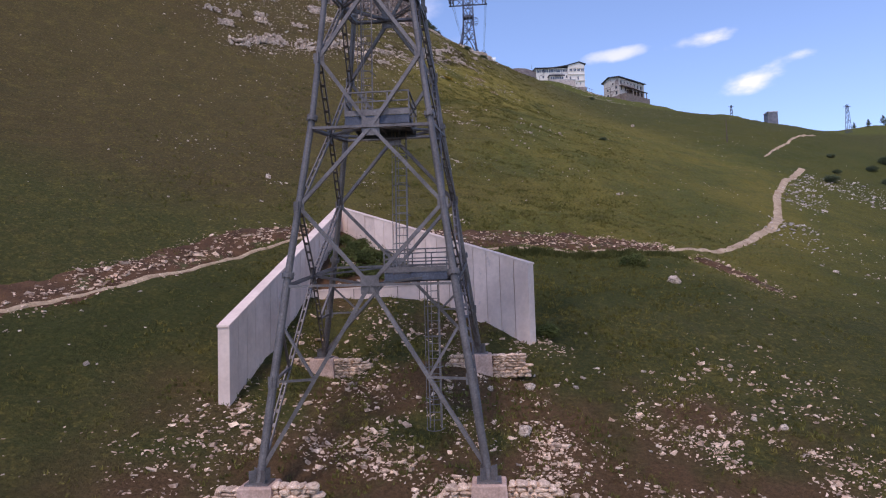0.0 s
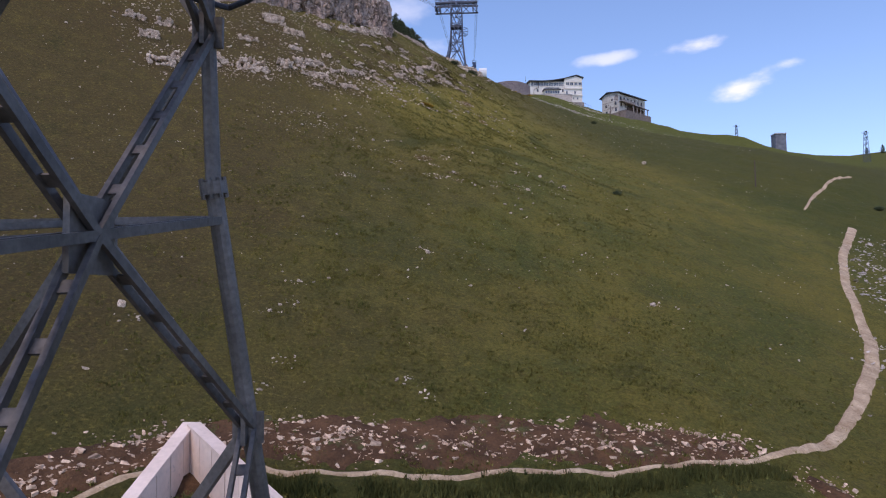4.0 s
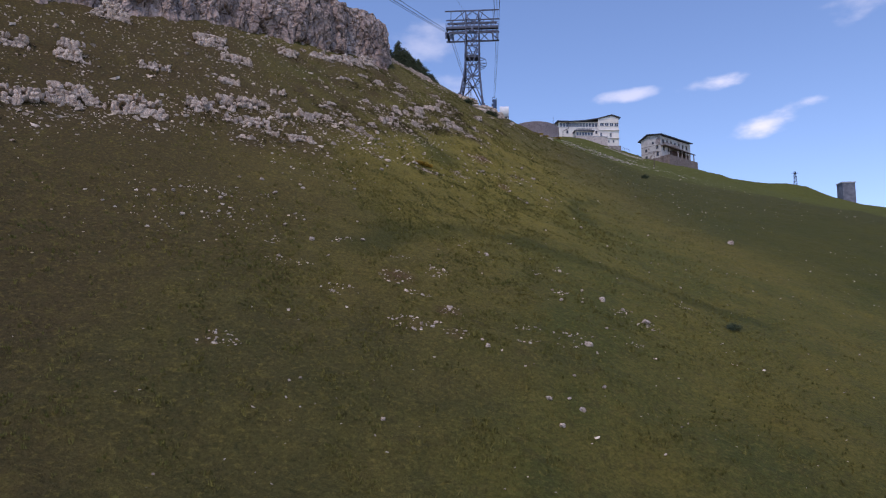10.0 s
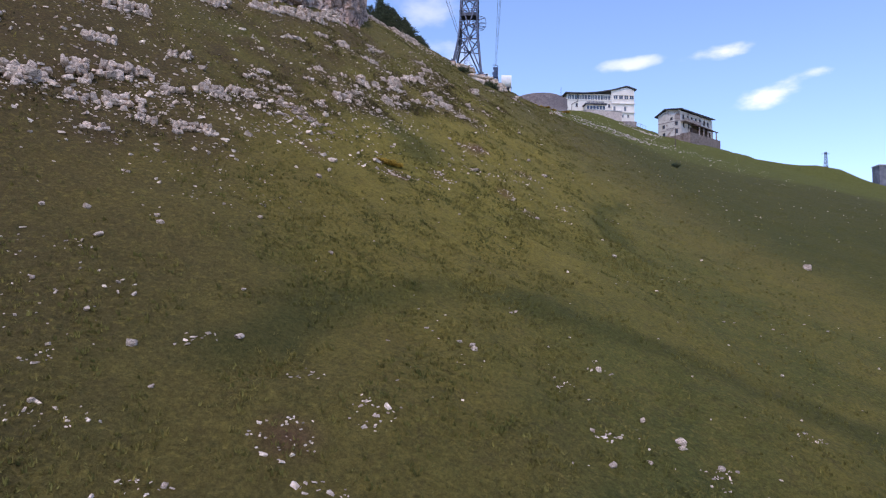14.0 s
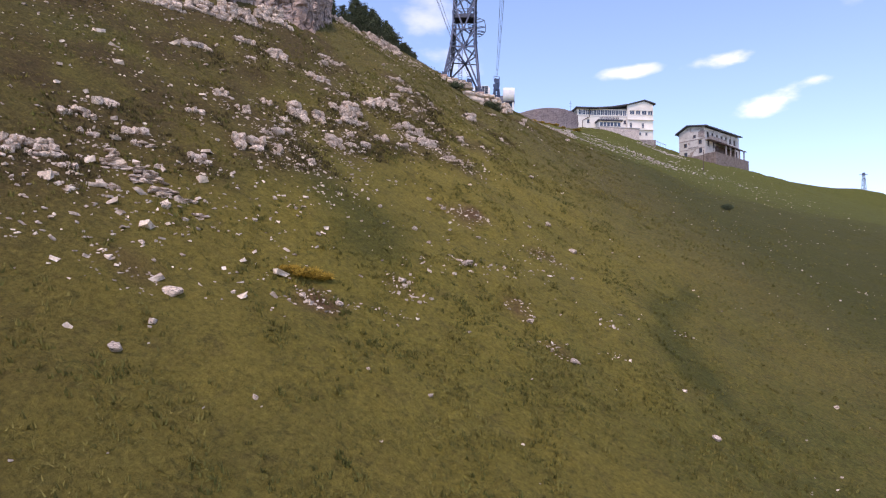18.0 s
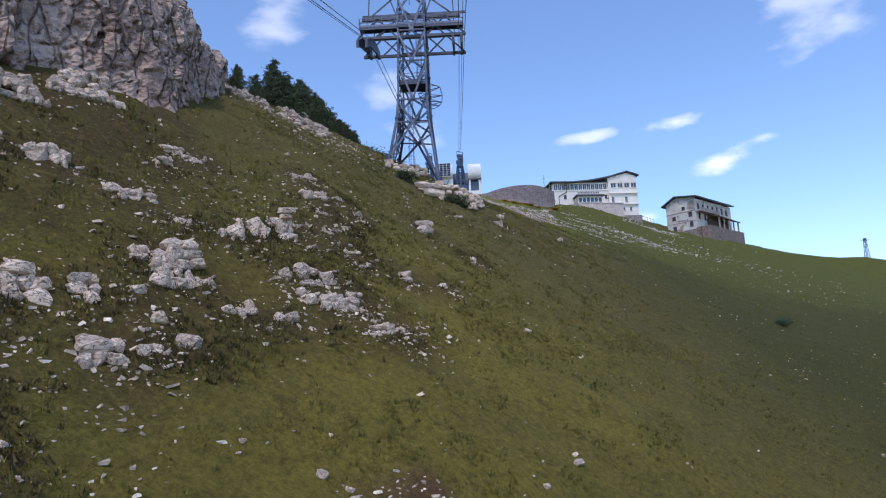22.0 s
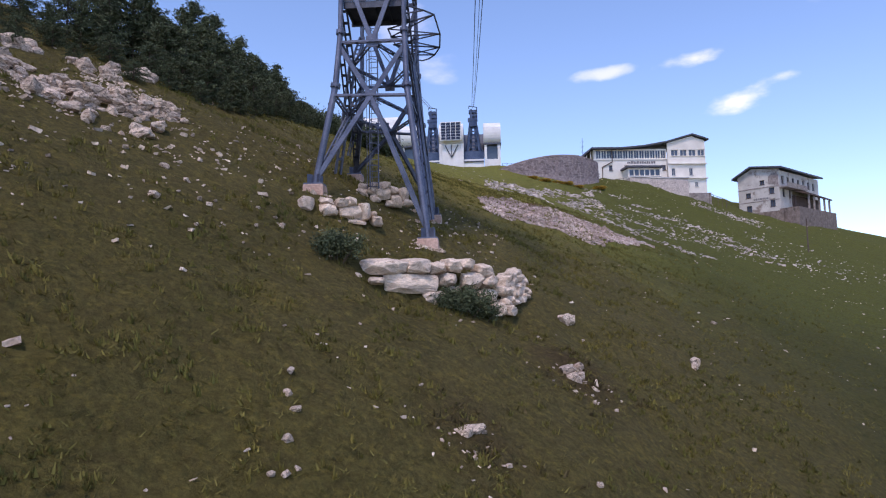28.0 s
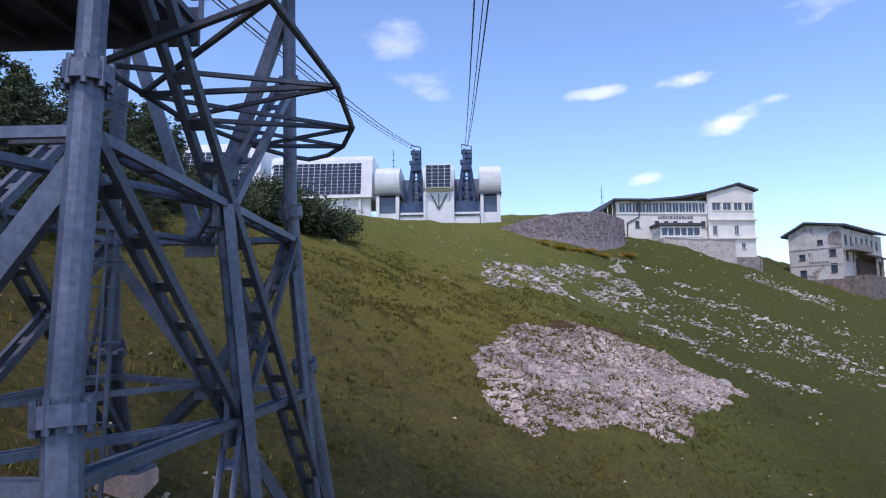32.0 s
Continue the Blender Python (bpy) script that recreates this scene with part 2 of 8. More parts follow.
    grass = mixed(noise_at(0.16, 9.0, 0.72, 0.5), grass, GRASS_DEEP, 0.56, 0.9)
    # sunlit stretches, painted in as straw-yellow
    grass = mixed(grown("painted_sun"), grass, GRASS_SUNLIT, 0.0, 1.45)
    grass = mixed(noise_at(0.8, 8.0, 0.75, 0.5), grass, GRASS_HEATH_TINT, 0.52, 0.85)
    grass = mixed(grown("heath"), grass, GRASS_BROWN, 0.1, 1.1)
    grass = mixed(noise_at(3.2, 6.0, 0.68), grass, GRASS_DRY, 0.52, 0.78)
    grass = mixed(noise_at(2.2, 8.0, 0.72, 0.4), grass, GRASS_DEEP, 0.5, 0.88)
    # rank bands, and the right flank's shade painted dark green
    grass = mixed(grown("dark_grass"), grass, GRASS_RANK_SHADE, 0.0, 1.7)
    grass = mixed(noise_at(0.3, 9.0, 0.78, 0.8), grass, EARTH, 0.68, 0.78)
    grass = mixed(grown("bare"), grass, EARTH_DARK, 0.1, 0.75)
    grain = noise_at(5.0, 9.0, 0.8)
    span = nt.nodes.new("ShaderNodeMapRange")
    span.inputs["From Min"].default_value, span.inputs["From Max"].default_value = 0.3, 0.7
    span.inputs["To Min"].default_value, span.inputs["To Max"].default_value = 0.5, 1.45
    nt.links.new(grain, span.inputs["Value"])
    tint = nt.nodes.new("ShaderNodeVectorMath")
    tint.operation = "SCALE"
    nt.links.new(grass, tint.inputs[0])
    nt.links.new(span.outputs[0], tint.inputs["Scale"])
    nt.links.new(tint.outputs[0], b.inputs["Base Color"])
    relief = nt.nodes.new("ShaderNodeBump")
    relief.inputs["Strength"].default_value, relief.inputs["Distance"].default_value = 1.0, 0.38
    nt.links.new(noise_at(3.6, 10.0, 0.78), relief.inputs["Height"])
    nt.links.new(relief.outputs[0], b.inputs["Normal"])
    return m


GRASS_GREEN, GRASS_OLIVE, GRASS_DRY = (0.105, 0.110, 0.028), (0.18, 0.152, 0.034), (0.255, 0.200, 0.05)
EARTH_DARK = (0.155, 0.092, 0.046)
GRASS_SUNLIT = (0.27, 0.215, 0.042)
GRASS_BROWN, GRASS_RANK_SHADE = (0.098, 0.068, 0.032), (0.056, 0.066, 0.018)
GRASS_FRESH_LIT = (0.20, 0.198, 0.044)
GRASS_LUSH = (0.084, 0.084, 0.026)
GRASS_TURF = (0.132, 0.110, 0.04)
GRASS_DEEP, GRASS_HEATH_TINT, EARTH = (0.040, 0.050, 0.019), (0.104, 0.078, 0.032), (0.135, 0.088, 0.060)
MEADOW = meadow_material()
GRASS = material("grass blades", (0.105, 0.108, 0.028), (0.205, 0.17, 0.046), 0.9, 0, 0.25, 2.0, 0.0, 0.25, island=True, spec=0.15)
RANK_GRASS = material("rank grass", (0.06, 0.068, 0.02), (0.12, 0.118, 0.035), 0.9, 0, 0.4, 2.0, 0.0, 0.25, island=True, spec=0.15)
HEATH = material("brown heath", (0.055, 0.046, 0.022), (0.15, 0.115, 0.052), 0.9, 0, 0.6, 3.0, 0.0, 0.35, island=True, spec=0.15)
LIMESTONE = material("limestone", (0.40, 0.305, 0.235), (0.78, 0.64, 0.515), 0.94, 0, 1.1, 7.0, 0.6, 0.22, 0.06, stain=(0.16, 0.13, 0.11), stain_scale=1.7, stain_at=0.55, cracks=1.5, upright=2.4, joint=0.2)
WALL_STONE = material("dressed limestone boulders", (0.47, 0.37, 0.29), (0.78, 0.645, 0.52), 0.94, 0, 1.3, 9.0, 0.7, 0.18, 0.05, stain=(0.30, 0.225, 0.16), stain_scale=1.9, stain_at=0.58)
SCATTER = material("loose limestone", (0.33, 0.25, 0.19), (0.76, 0.63, 0.50), 0.9, 0, 2.2, 14.0, 0.3, 0.42, 0.04, island=True)
RUBBLE_STONE = material("dusty rubble", (0.34, 0.215, 0.145), (0.80, 0.61, 0.45), 0.92, 0, 2.2, 14.0, 0.3, 0.4, 0.04, island=True)
LEDGE_STONE = material("grey ledge limestone", (0.34, 0.28, 0.25), (0.66, 0.57, 0.50), 0.9, 0, 0.5, 9.0, 0.4, 0.3, 0.04, island=True)
SCREE = material("scree limestone", (0.30, 0.22, 0.19), (0.64, 0.515, 0.45), 0.9, 0, 0.3, 9.0, 0.5, 0.3, 0.04, island=True)
CLIFF = material("cliff limestone", (0.28, 0.20, 0.165), (0.55, 0.425, 0.36), 0.93, 0, 0.3, 2.2, 1.0, 0, 0.6, stain=(0.12, 0.105, 0.092), stain_scale=0.8, stain_at=0.58, cracks=0.75, upright=0.4, joint=0.6)
RUBBLE_EARTH = material("reddish earth", (0.052, 0.026, 0.012), (0.12, 0.06, 0.027), 0.95, 0, 0.8, 7.0, 0.9, 0, 0.12, stain=(0.075, 0.075, 0.024), stain_scale=0.55, stain_at=0.56)
GRAVEL = material("gravel", (0.30, 0.25, 0.21), (0.48, 0.42, 0.37), 0.95, 0, 1.2, 9.0, 0.9, 0, 0.1, stain=(0.10, 0.08, 0.045), stain_scale=0.35, stain_at=0.6)
PATH_EARTH = material("trodden path", (0.30, 0.205, 0.125), (0.52, 0.39, 0.26), 0.95, 0, 0.8, 8.0, 0.6, 0, 0.06)
CONCRETE = material("board-marked concrete", (0.62, 0.485, 0.415), (0.78, 0.63, 0.55), 0.9, 0, 0.5, 5.0, 0.12, 0.08, 0.01, stain=(0.42, 0.355, 0.34), stain_scale=0.7, stain_at=0.62, mottle=0.25)
FOOTING = material("footing concrete", (0.40, 0.265, 0.205), (0.56, 0.395, 0.325), 0.9, 0, 1.4, 12.0, 0.4, 0.05, 0.02)
STEEL = material("galvanised steel", (0.085, 0.10, 0.145), (0.165, 0.182, 0.24), 0.52, 0.55, 0.8, 16.0, 0.12, 0.08, 0.01, spec=0.4)
# the same galvanised steel, with the lower pylon's warmer light put into its colour
STEEL_WARM_LIGHT = material("galvanised steel in warm light", (0.105, 0.094, 0.092), (0.20, 0.18, 0.175), 0.55, 0.5, 0.8, 14.0, 0.12, 0.08, 0.01, spec=0.4)
STEEL_DARK = material("weathered steel", (0.055, 0.062, 0.085), (0.11, 0.12, 0.15), 0.6, 0.45, 0.8, 14.0, 0.15, 0.08, 0.01)
BLUE_STEEL = material("blue-grey painted steel", (0.035, 0.06, 0.12), (0.08, 0.115, 0.195), 0.55, 0.2, 1.0, 12.0, 0.1, 0, 0.01)
CABLE = material("steel rope", (0.05, 0.05, 0.055), (0.09, 0.09, 0.10), 0.6, 0.5, 2.0, 30.0, 0.0)
RENDER_WHITE = material("white render", (0.70, 0.66, 0.60), (0.82, 0.78, 0.71), 0.9, 0, 0.5, 10.0, 0.15, 0, 0.01, stain=(0.52, 0.49, 0.45), stain_scale=0.35, stain_at=0.63, mottle=0.25)
PANEL_WHITE = material("white metal cladding", (0.68, 0.67, 0.66), (0.82, 0.81, 0.80), 0.45, 0, 0.6, 8.0, 0.05, 0, 0.01, mottle=0.25)
PALE_GREY = material("pale grey concrete", (0.38, 0.38, 0.39), (0.52, 0.52, 0.53), 0.85, 0, 0.6, 8.0, 0.2, 0, 0.02, mottle=0.25)
OLD_RENDER = material("flaking old render", (0.44, 0.41, 0.38), (0.62, 0.59, 0.55), 0.93, 0, 0.5, 7.0, 0.3, 0, 0.02, stain=(0.27, 0.22, 0.19), stain_scale=0.45, stain_at=0.54, mottle=0.25)
SLATE_STONE = material("slate-grey masonry", (0.10, 0.105, 0.125), (0.20, 0.205, 0.235), 0.9, 0, 0.6, 5.0, 0.4, 0.1, 0.03)
OLD_STONE = material("rough stone masonry", (0.24, 0.20, 0.19), (0.42, 0.37, 0.345), 0.95, 0, 1.3, 5.0, 0.8, 0, 0.15, stain=(0.15, 0.13, 0.12), stain_scale=1.0, stain_at=0.6, cracks=2.4, upright=1.3)
TERRACE_STONE = material("pale terrace masonry", (0.46, 0.39, 0.355), (0.66, 0.57, 0.525), 0.95, 0, 1.3, 5.0, 0.6, 0, 0.1, stain=(0.28, 0.23, 0.21), stain_scale=1.0, stain_at=0.62, cracks=2.4, upright=1.3)
BROWN_STONE = material("brown dry masonry", (0.16, 0.125, 0.11), (0.30, 0.24, 0.21), 0.95, 0, 1.3, 5.0, 0.8, 0, 0.12, stain=(0.10, 0.085, 0.07), stain_scale=0.8, stain_at=0.58, cracks=2.4, upright=1.3)
BASTION_STONE = material("weathered bastion masonry", (0.19, 0.15, 0.15), (0.33, 0.275, 0.27), 0.95, 0, 2.5, 6.0, 0.4, 0.3, 0.06, stain=(0.13, 0.105, 0.105), stain_scale=2.0, stain_at=0.6, cracks=3.2, upright=1.5)
ROOF_DARK = material("dark roof sheet", (0.055, 0.06, 0.075), (0.10, 0.105, 0.125), 0.6, 0.1, 0.6, 9.0, 0.2, 0, 0.02)
SOLAR = material("solar cells", (0.012, 0.016, 0.032), (0.022, 0.028, 0.05), 0.18, 0, 1.0, 5.0, 0.0, 0.1, spec=0.6)
DARK_WOOD = material("dark weathered wood", (0.07, 0.05, 0.045), (0.14, 0.10, 0.085), 0.85, 0, 1.5, 12.0, 0.3, 0, 0.02)
SIGN_DARK = material("dark sign paint", (0.16, 0.15, 0.16), (0.22, 0.21, 0.22), 0.8, 0, 2.0, 12.0, 0.0)
BARK = material("bark", (0.06, 0.045, 0.035), (0.13, 0.10, 0.08), 0.95, 0, 2.0, 14.0, 0.6, 0, 0.03)
NEEDLES = material("conifer needles", (0.05, 0.068, 0.04), (0.12, 0.142, 0.074), 0.85, 0, 0.5, 6.0, 0.0, 0.4, island=True, spec=0.15)
LEAVES = material("shrub leaves", (0.055, 0.075, 0.024), (0.13, 0.14, 0.042), 0.85, 0, 0.6, 6.0, 0.0, 0.4, island=True, spec=0.15)
GORSE = material("yellow-brown shrub", (0.26, 0.16, 0.025), (0.48, 0.32, 0.05), 0.85, 0, 0.9, 6.0, 0.0, 0.4, island=True, spec=0.15)
BAY_BLUE = material("grey-blue cladding", (0.17, 0.19, 0.25), (0.25, 0.27, 0.34), 0.7, 0, 0.8, 8.0, 0.05, 0, 0.01, mottle=0.3)
GLASS = glass_material()

# ---- building blocks ----
ORIGIN = {}


def thing(name, base, label, category, group="", kind=""):
    """An Empty at the base of a thing, which parents its parts."""
    ob = new(name)
    ob.location = base
    ob.empty_display_size = 0.2
    ORIGIN[ob] = Vector(base)
    return tagged(ob, label, category, group, kind)


def make_mesh(name, verts, faces, mat, smooth=False):
    me = bpy.data.meshes.new(name)
    me.from_pydata(verts, [], faces)
    me.materials.append(mat)
    if smooth:
        me.shade_smooth()
    return me


def part(name, shape, mat, parent, label="", smooth=False):
    """One mesh under a thing or part. shape: (vertices in the world, faces)."""
    o = ORIGIN[parent]
    ob = new(name, make_mesh(name, [tuple(Vector(v) - o) for v in shape[0]], shape[1], mat, smooth))
    ob.parent = parent
    ORIGIN[ob] = o
    return tagged(ob, label)


def single(name, shape, mat, label, category, base=(0, 0, 0), group="", kind="", smooth=False):
    """A thing of one mesh, with its origin at base."""
    o = Vector(base)
    ob = new(name, make_mesh(name, [tuple(Vector(v) - o) for v in shape[0]], shape[1], mat, smooth))
    ob.location = o
    ORIGIN[ob] = o
    return tagged(ob, label, category, group, kind)


def joined(*shapes):
    verts, faces = [], []
    for v, f in shapes:
        n = len(verts)
        verts += [tuple(p) for p in v]
        faces += [tuple(i + n for i in face) for face in f]
    return verts, faces


BOX_FACES = [(0, 1, 3, 2), (4, 6, 7, 5), (0, 4, 5, 1), (2, 3, 7, 6), (0, 2, 6, 4), (1, 5, 7, 3)]


def oriented(centre, x, y, z):
    """A box by its centre and its three half axes."""
    c = Vector(centre)
    return [c + sx * x + sy * y + sz * z for sx in (-1, 1) for sy in (-1, 1) for sz in (-1, 1)], BOX_FACES


def box(lo, hi):
    lo, hi = Vector(lo), Vector(hi)
    s = (hi - lo) / 2
    return oriented((lo + hi) / 2, Vector((s.x, 0, 0)), Vector((0, s.y, 0)), Vector((0, 0, s.z)))


def frame_of(p, q):
    w = (Vector(q) - Vector(p)).normalized()
    side = w.cross(Vector((0, 0, 1)))
    side = side.normalized() if side.length > 0.05 else Vector((1, 0, 0))
    return w, side, side.cross(w)


def bar(p, q, wide, high=None):
    """A square bar from p to q."""
    p, q, high = Vector(p), Vector(q), high or wide
    w, side, up = frame_of(p, q)
    return oriented((p + q) / 2, side * wide / 2, up * high / 2, w * (q - p).length / 2)


def tube(p, q, r0, r1=None, seg=10):
    p, q, r1 = Vector(p), Vector(q), r0 if r1 is None else r1
    w, side, up = frame_of(p, q)
    ring = [(math.cos(2 * math.pi * k / seg), math.sin(2 * math.pi * k / seg)) for k in range(seg)]
    verts = [p + r0 * (c * side + s * up) for c, s in ring] + [q + r1 * (c * side + s * up) for c, s in ring]
    faces = [(k, (k + 1) % seg, seg + (k + 1) % seg, seg + k) for k in range(seg)] + [tuple(range(seg))[::-1], tuple(range(seg, 2 * seg))]
    return verts, faces


def pipe_run(points, r, seg=8):
    """A bent rod through points."""
    points = [Vector(p) for p in points]
    verts, faces = [], []
    for n, p in enumerate(points):
        w, side, up = frame_of(points[max(n - 1, 0)], points[min(n + 1, len(points) - 1)])
        verts += [p + r * (math.cos(2 * math.pi * k / seg) * side + math.sin(2 * math.pi * k / seg) * up) for k in range(seg)]
        if n:
            b = seg * n
            faces += [(b - seg + k, b - seg + (k + 1) % seg, b + (k + 1) % seg, b + k) for k in range(seg)]
    return verts, faces + [tuple(range(seg))[::-1], tuple(range(len(verts) - seg, len(verts)))]


def laced(p, q, wide=0.2, rail=0.06, step=0.55):
    """A brace of two channels held by batten plates."""
    p, q = Vector(p), Vector(q)
    w, side, up = frame_of(p, q)
    pieces = [bar(p + side * s * wide / 2, q + side * s * wide / 2, rail, rail * 1.6) for s in (-1, 1)]
    n = max(2, int((q - p).length / step))
    for k in range(1, n):
        c = p.lerp(q, k / n)
        pieces.append(oriented(c, side * wide / 2, up * 0.012, w * 0.07))
    return joined(*pieces)


# ---- the hill ----
def lattice_noise(x, y, seed):
    """Smooth value noise of unit cell, -1 to 1."""
    xi, yi = np.floor(x).astype(np.int64), np.floor(y).astype(np.int64)
    fx, fy = x - xi, y - yi
    fx, fy = fx * fx * (3 - 2 * fx), fy * fy * (3 - 2 * fy)

    def corner(i, j):
        n = (i * 374761393 + j * 668265263 + seed * 974711) & 0x7FFFFFFF
        n = ((n ^ (n >> 13)) * 1274126177) & 0x7FFFFFFF
        return ((n ^ (n >> 16)) & 0xFFFF) / 32767.5 - 1

    low = corner(xi, yi) * (1 - fx) + corner(xi + 1, yi) * fx
    high = corner(xi, yi + 1) * (1 - fx) + corner(xi + 1, yi + 1) * fx
    return low * (1 - fy) + high * fy


def rolling(x, y, seed, octaves=4):
    return sum(lattice_noise(x * 2.03**n, y * 2.03**n, seed + n) * 0.5**n for n in range(octaves))


# the long shape of the hillside: powers of x / 90 and (y - 150) / 150
SLOPE = (
    (50.0, 72.02, -15.74, -24.62, 5.77, 9.71),
    (-37.09, -17.44, 23.12, 21.69, 4.39),
    (13.49, -1.81, -26.82, -13.94),
    (-1.18, 8.22, 5.38),
)
# swells and hollows, 20 m wide, every 24 m across and 25 m along the hill
SWELLS = (
    (3.6, 1.0, -2.7, -0.9, 0.6, 0, -0.5, -0.5, 0.2, -0.3, 0.5, 0.8, 0.2),
    (-1.4, -0.6, 0.3, -0.9, 0.1, 2.1, 2.7, 1.3, -0.1, -1.6, -0.8, -0.5, -0.2),
    (0.3, -0.6, 0.1, 0.4, -0.1, -2.3, -0.6, 0.5, -0.3, -0.6, 0.7, -0.8, -0.9),
    (1.3, 1.4, 0.1, 0.4, 0.4, -1.4, -1.3, -0.7, 0, -1.1, 0.6, 1.0, -0.8),
    (-0.5, -0.1, -0.1, -0.2, -0.5, -0.4, -0.3, -0.9, -0.5, -1.1, 0.2, 0.3, -1.3),
    (0.3, -0.6, -1.5, -0.3, -0.2, 0.3, 2.2, 1.8, 0.5, 0.9, 1.0, -0.7, -1.7),
)


def hill(x, y):
    """The height of the bare hillside."""
    x, y = np.asarray(x, float), np.asarray(y, float)
    u, v = np.clip(x, -110, 180) / 90, (np.clip(y, -40, 312) - 150) / 150
    z = sum(k * u**i * v**j for i, row in enumerate(SLOPE) for j, k in enumerate(row))
    for i, row in enumerate(SWELLS):
        ex = np.exp(-((x + 50 - 24 * i) ** 2) / 800)
        for j, k in enumerate(row):
            if k:
                z = z + k * ex * np.exp(-((y - 20 - 25 * j) ** 2) / 800)
    z = z - 0.35 * np.maximum(0, y - 312) - 0.2 * np.maximum(0, x - 180)
    z = z + 10.5 * np.exp(-(((x - 112) / 13) ** 2) - ((y - 327) / 14) ** 2)
    z = z + 1.9 * np.exp(-(((x - 32) / 14) ** 2) - ((y - 284) / 9) ** 2)
    z = z + 3.2 * np.exp(-(((x - 74) / 22) ** 2) - ((y - 291) / 13) ** 2)
    # the levelled ground before the top station
    w = np.exp(-(((x + 4.5) / 13) ** 4) - ((y - 287) / 10) ** 4)
    z = z + (93.55 + 0.12 * np.minimum(y - 284, 0) - z) * w
    return z - 0.25 * np.maximum(0, -40 - y)


# the foot of the rock wall, from its far end round to the hill's shoulder, with the wall's height
CLIFF_LINE = ((-120, 60, 30), (-80, 92, 28), (-54, 117, 24), (-44, 134, 18.5), (-39, 142, 14.2), (-34, 148, 8.2), (-30, 153, 7.6), (-25, 161, 9.3), (-20.4, 168.5, 10.2), (-18, 173.2, 8.6), (-18.6, 179, 5.5), (-21.5, 187, 3.6), (-24, 196, 1.5))


FEET = ((-8.45, 23.6, -6.6), (-0.38, 23.6, -6.6), (-0.8, 33.75, -3.2), (-8.75, 34.1, -3.2), (-7.15, 193.5, 73.6), (-2.12, 193.05, 71.0), (-2.49, 202.5, 73.35), (-7.1, 202.95, 75.95))


# the boulder walls hold terraces: start, end, drop in front
WALL_LINES = ((-4.4, 188.4, 2.0, 192.1, 0.72), (-7.5, 191.0, -3.7, 193.2, 0.45), (-6.4, 198.0, -3.2, 198.7, 0.45))


def along_cliff(x, y):
    """How far behind the foot of the rock wall a place lies (negative: in front), and the wall's height there."""
    best, behind, high = np.full(np.shape(x), 1e9), np.zeros(np.shape(x)), np.zeros(np.shape(x))
    for (ax, ay, ah), (bx, by, bh) in zip(CLIFF_LINE, CLIFF_LINE[1:]):
        dx, dy = bx - ax, by - ay
        s = np.clip(((x - ax) * dx + (y - ay) * dy) / (dx * dx + dy * dy), 0, 1)
        px, py = x - ax - s * dx, y - ay - s * dy
        d = np.hypot(px, py)
        near = d < best
        side = np.sign(dx * py - dy * px)
        best, behind, high = np.where(near, d, best), np.where(near, side * d, behind), np.where(near, ah + s * (bh - ah), high)
    return behind, high


def ground(x, y):
    """The height of the ground with the rock terrace and small unevenness."""
    x, y = np.asarray(x, float), np.asarray(y, float)
    behind, high = along_cliff(x, y)
    parted = np.clip((y - 102) / 10, 0, 1) * np.clip((150 - y) / 6, 0, 1)
    s = np.clip((behind - 1.6 - 0.12 * high - 1.2 * parted) / 2.6, 0, 1)
    rise = s * s * (3 - 2 * s) * np.maximum(high - 0.8, 0)
    level = np.clip(behind - 2.4, 0, 70)
    z = hill(x, y) + rise - 0.62 * level * np.clip(high / 4, 0, 1)
    near = np.exp(-(((x + 4) / 16) ** 2 + ((y - 30) / 14) ** 2))
    z = z + 0.34 * rolling(x / 7, y / 7, 3) * (1 - 0.6 * near) + 0.12 * rolling(x / 1.3, y / 1.3, 9, 3)
    # levelled round the pylons' feet
    for px, py, pz in FEET:
        w = np.exp(-(((x - px) ** 2 + (y - py) ** 2) / 4.2))
        z = z + (pz - (0.5 if py < 100 else 0.3) + 0.25 * (y - py) - 0.3 * (x - px) - z) * np.clip(1.25 * w, 0, 1)
    for ax, ay, bx, by, drop in WALL_LINES:
        length = math.hypot(bx - ax, by - ay)
        ux, uy = (bx - ax) / length, (by - ay) / length
        u, d = (x - ax) * ux + (y - ay) * uy, (x - ax) * uy - (y - ay) * ux
        ends = np.clip((u + 0.6) / 1.4, 0, 1) * np.clip((length + 0.6 - u) / 1.2, 0, 1)
        z = z - drop * ends * np.clip((d + 0.35) / 0.4, 0, 1) * np.exp(-(np.maximum(d, 0) / 2.6) ** 2)
    return z


def at(x, y, dz=0.0):
    return Vector((x, y, float(ground(x, y)) + dz))


def steps(lo, hi, fine_lo, fine_hi, fine, grow=1.16):
    """Grid lines: close between fine_lo and fine_hi, ever wider outside."""
    inner = list(np.arange(fine_lo, fine_hi + 1e-6, fine))
    out, d, p = [], fine, inner[-1]
    while p < hi:
        d *= grow
        p = min(p + d, hi)
        out.append(p)
    low, d, p = [], fine, inner[0]
    while p > lo:
        d *= grow
        p = max(p - d, lo)
        low.append(p)
    return np.array(low[::-1] + inner + out)


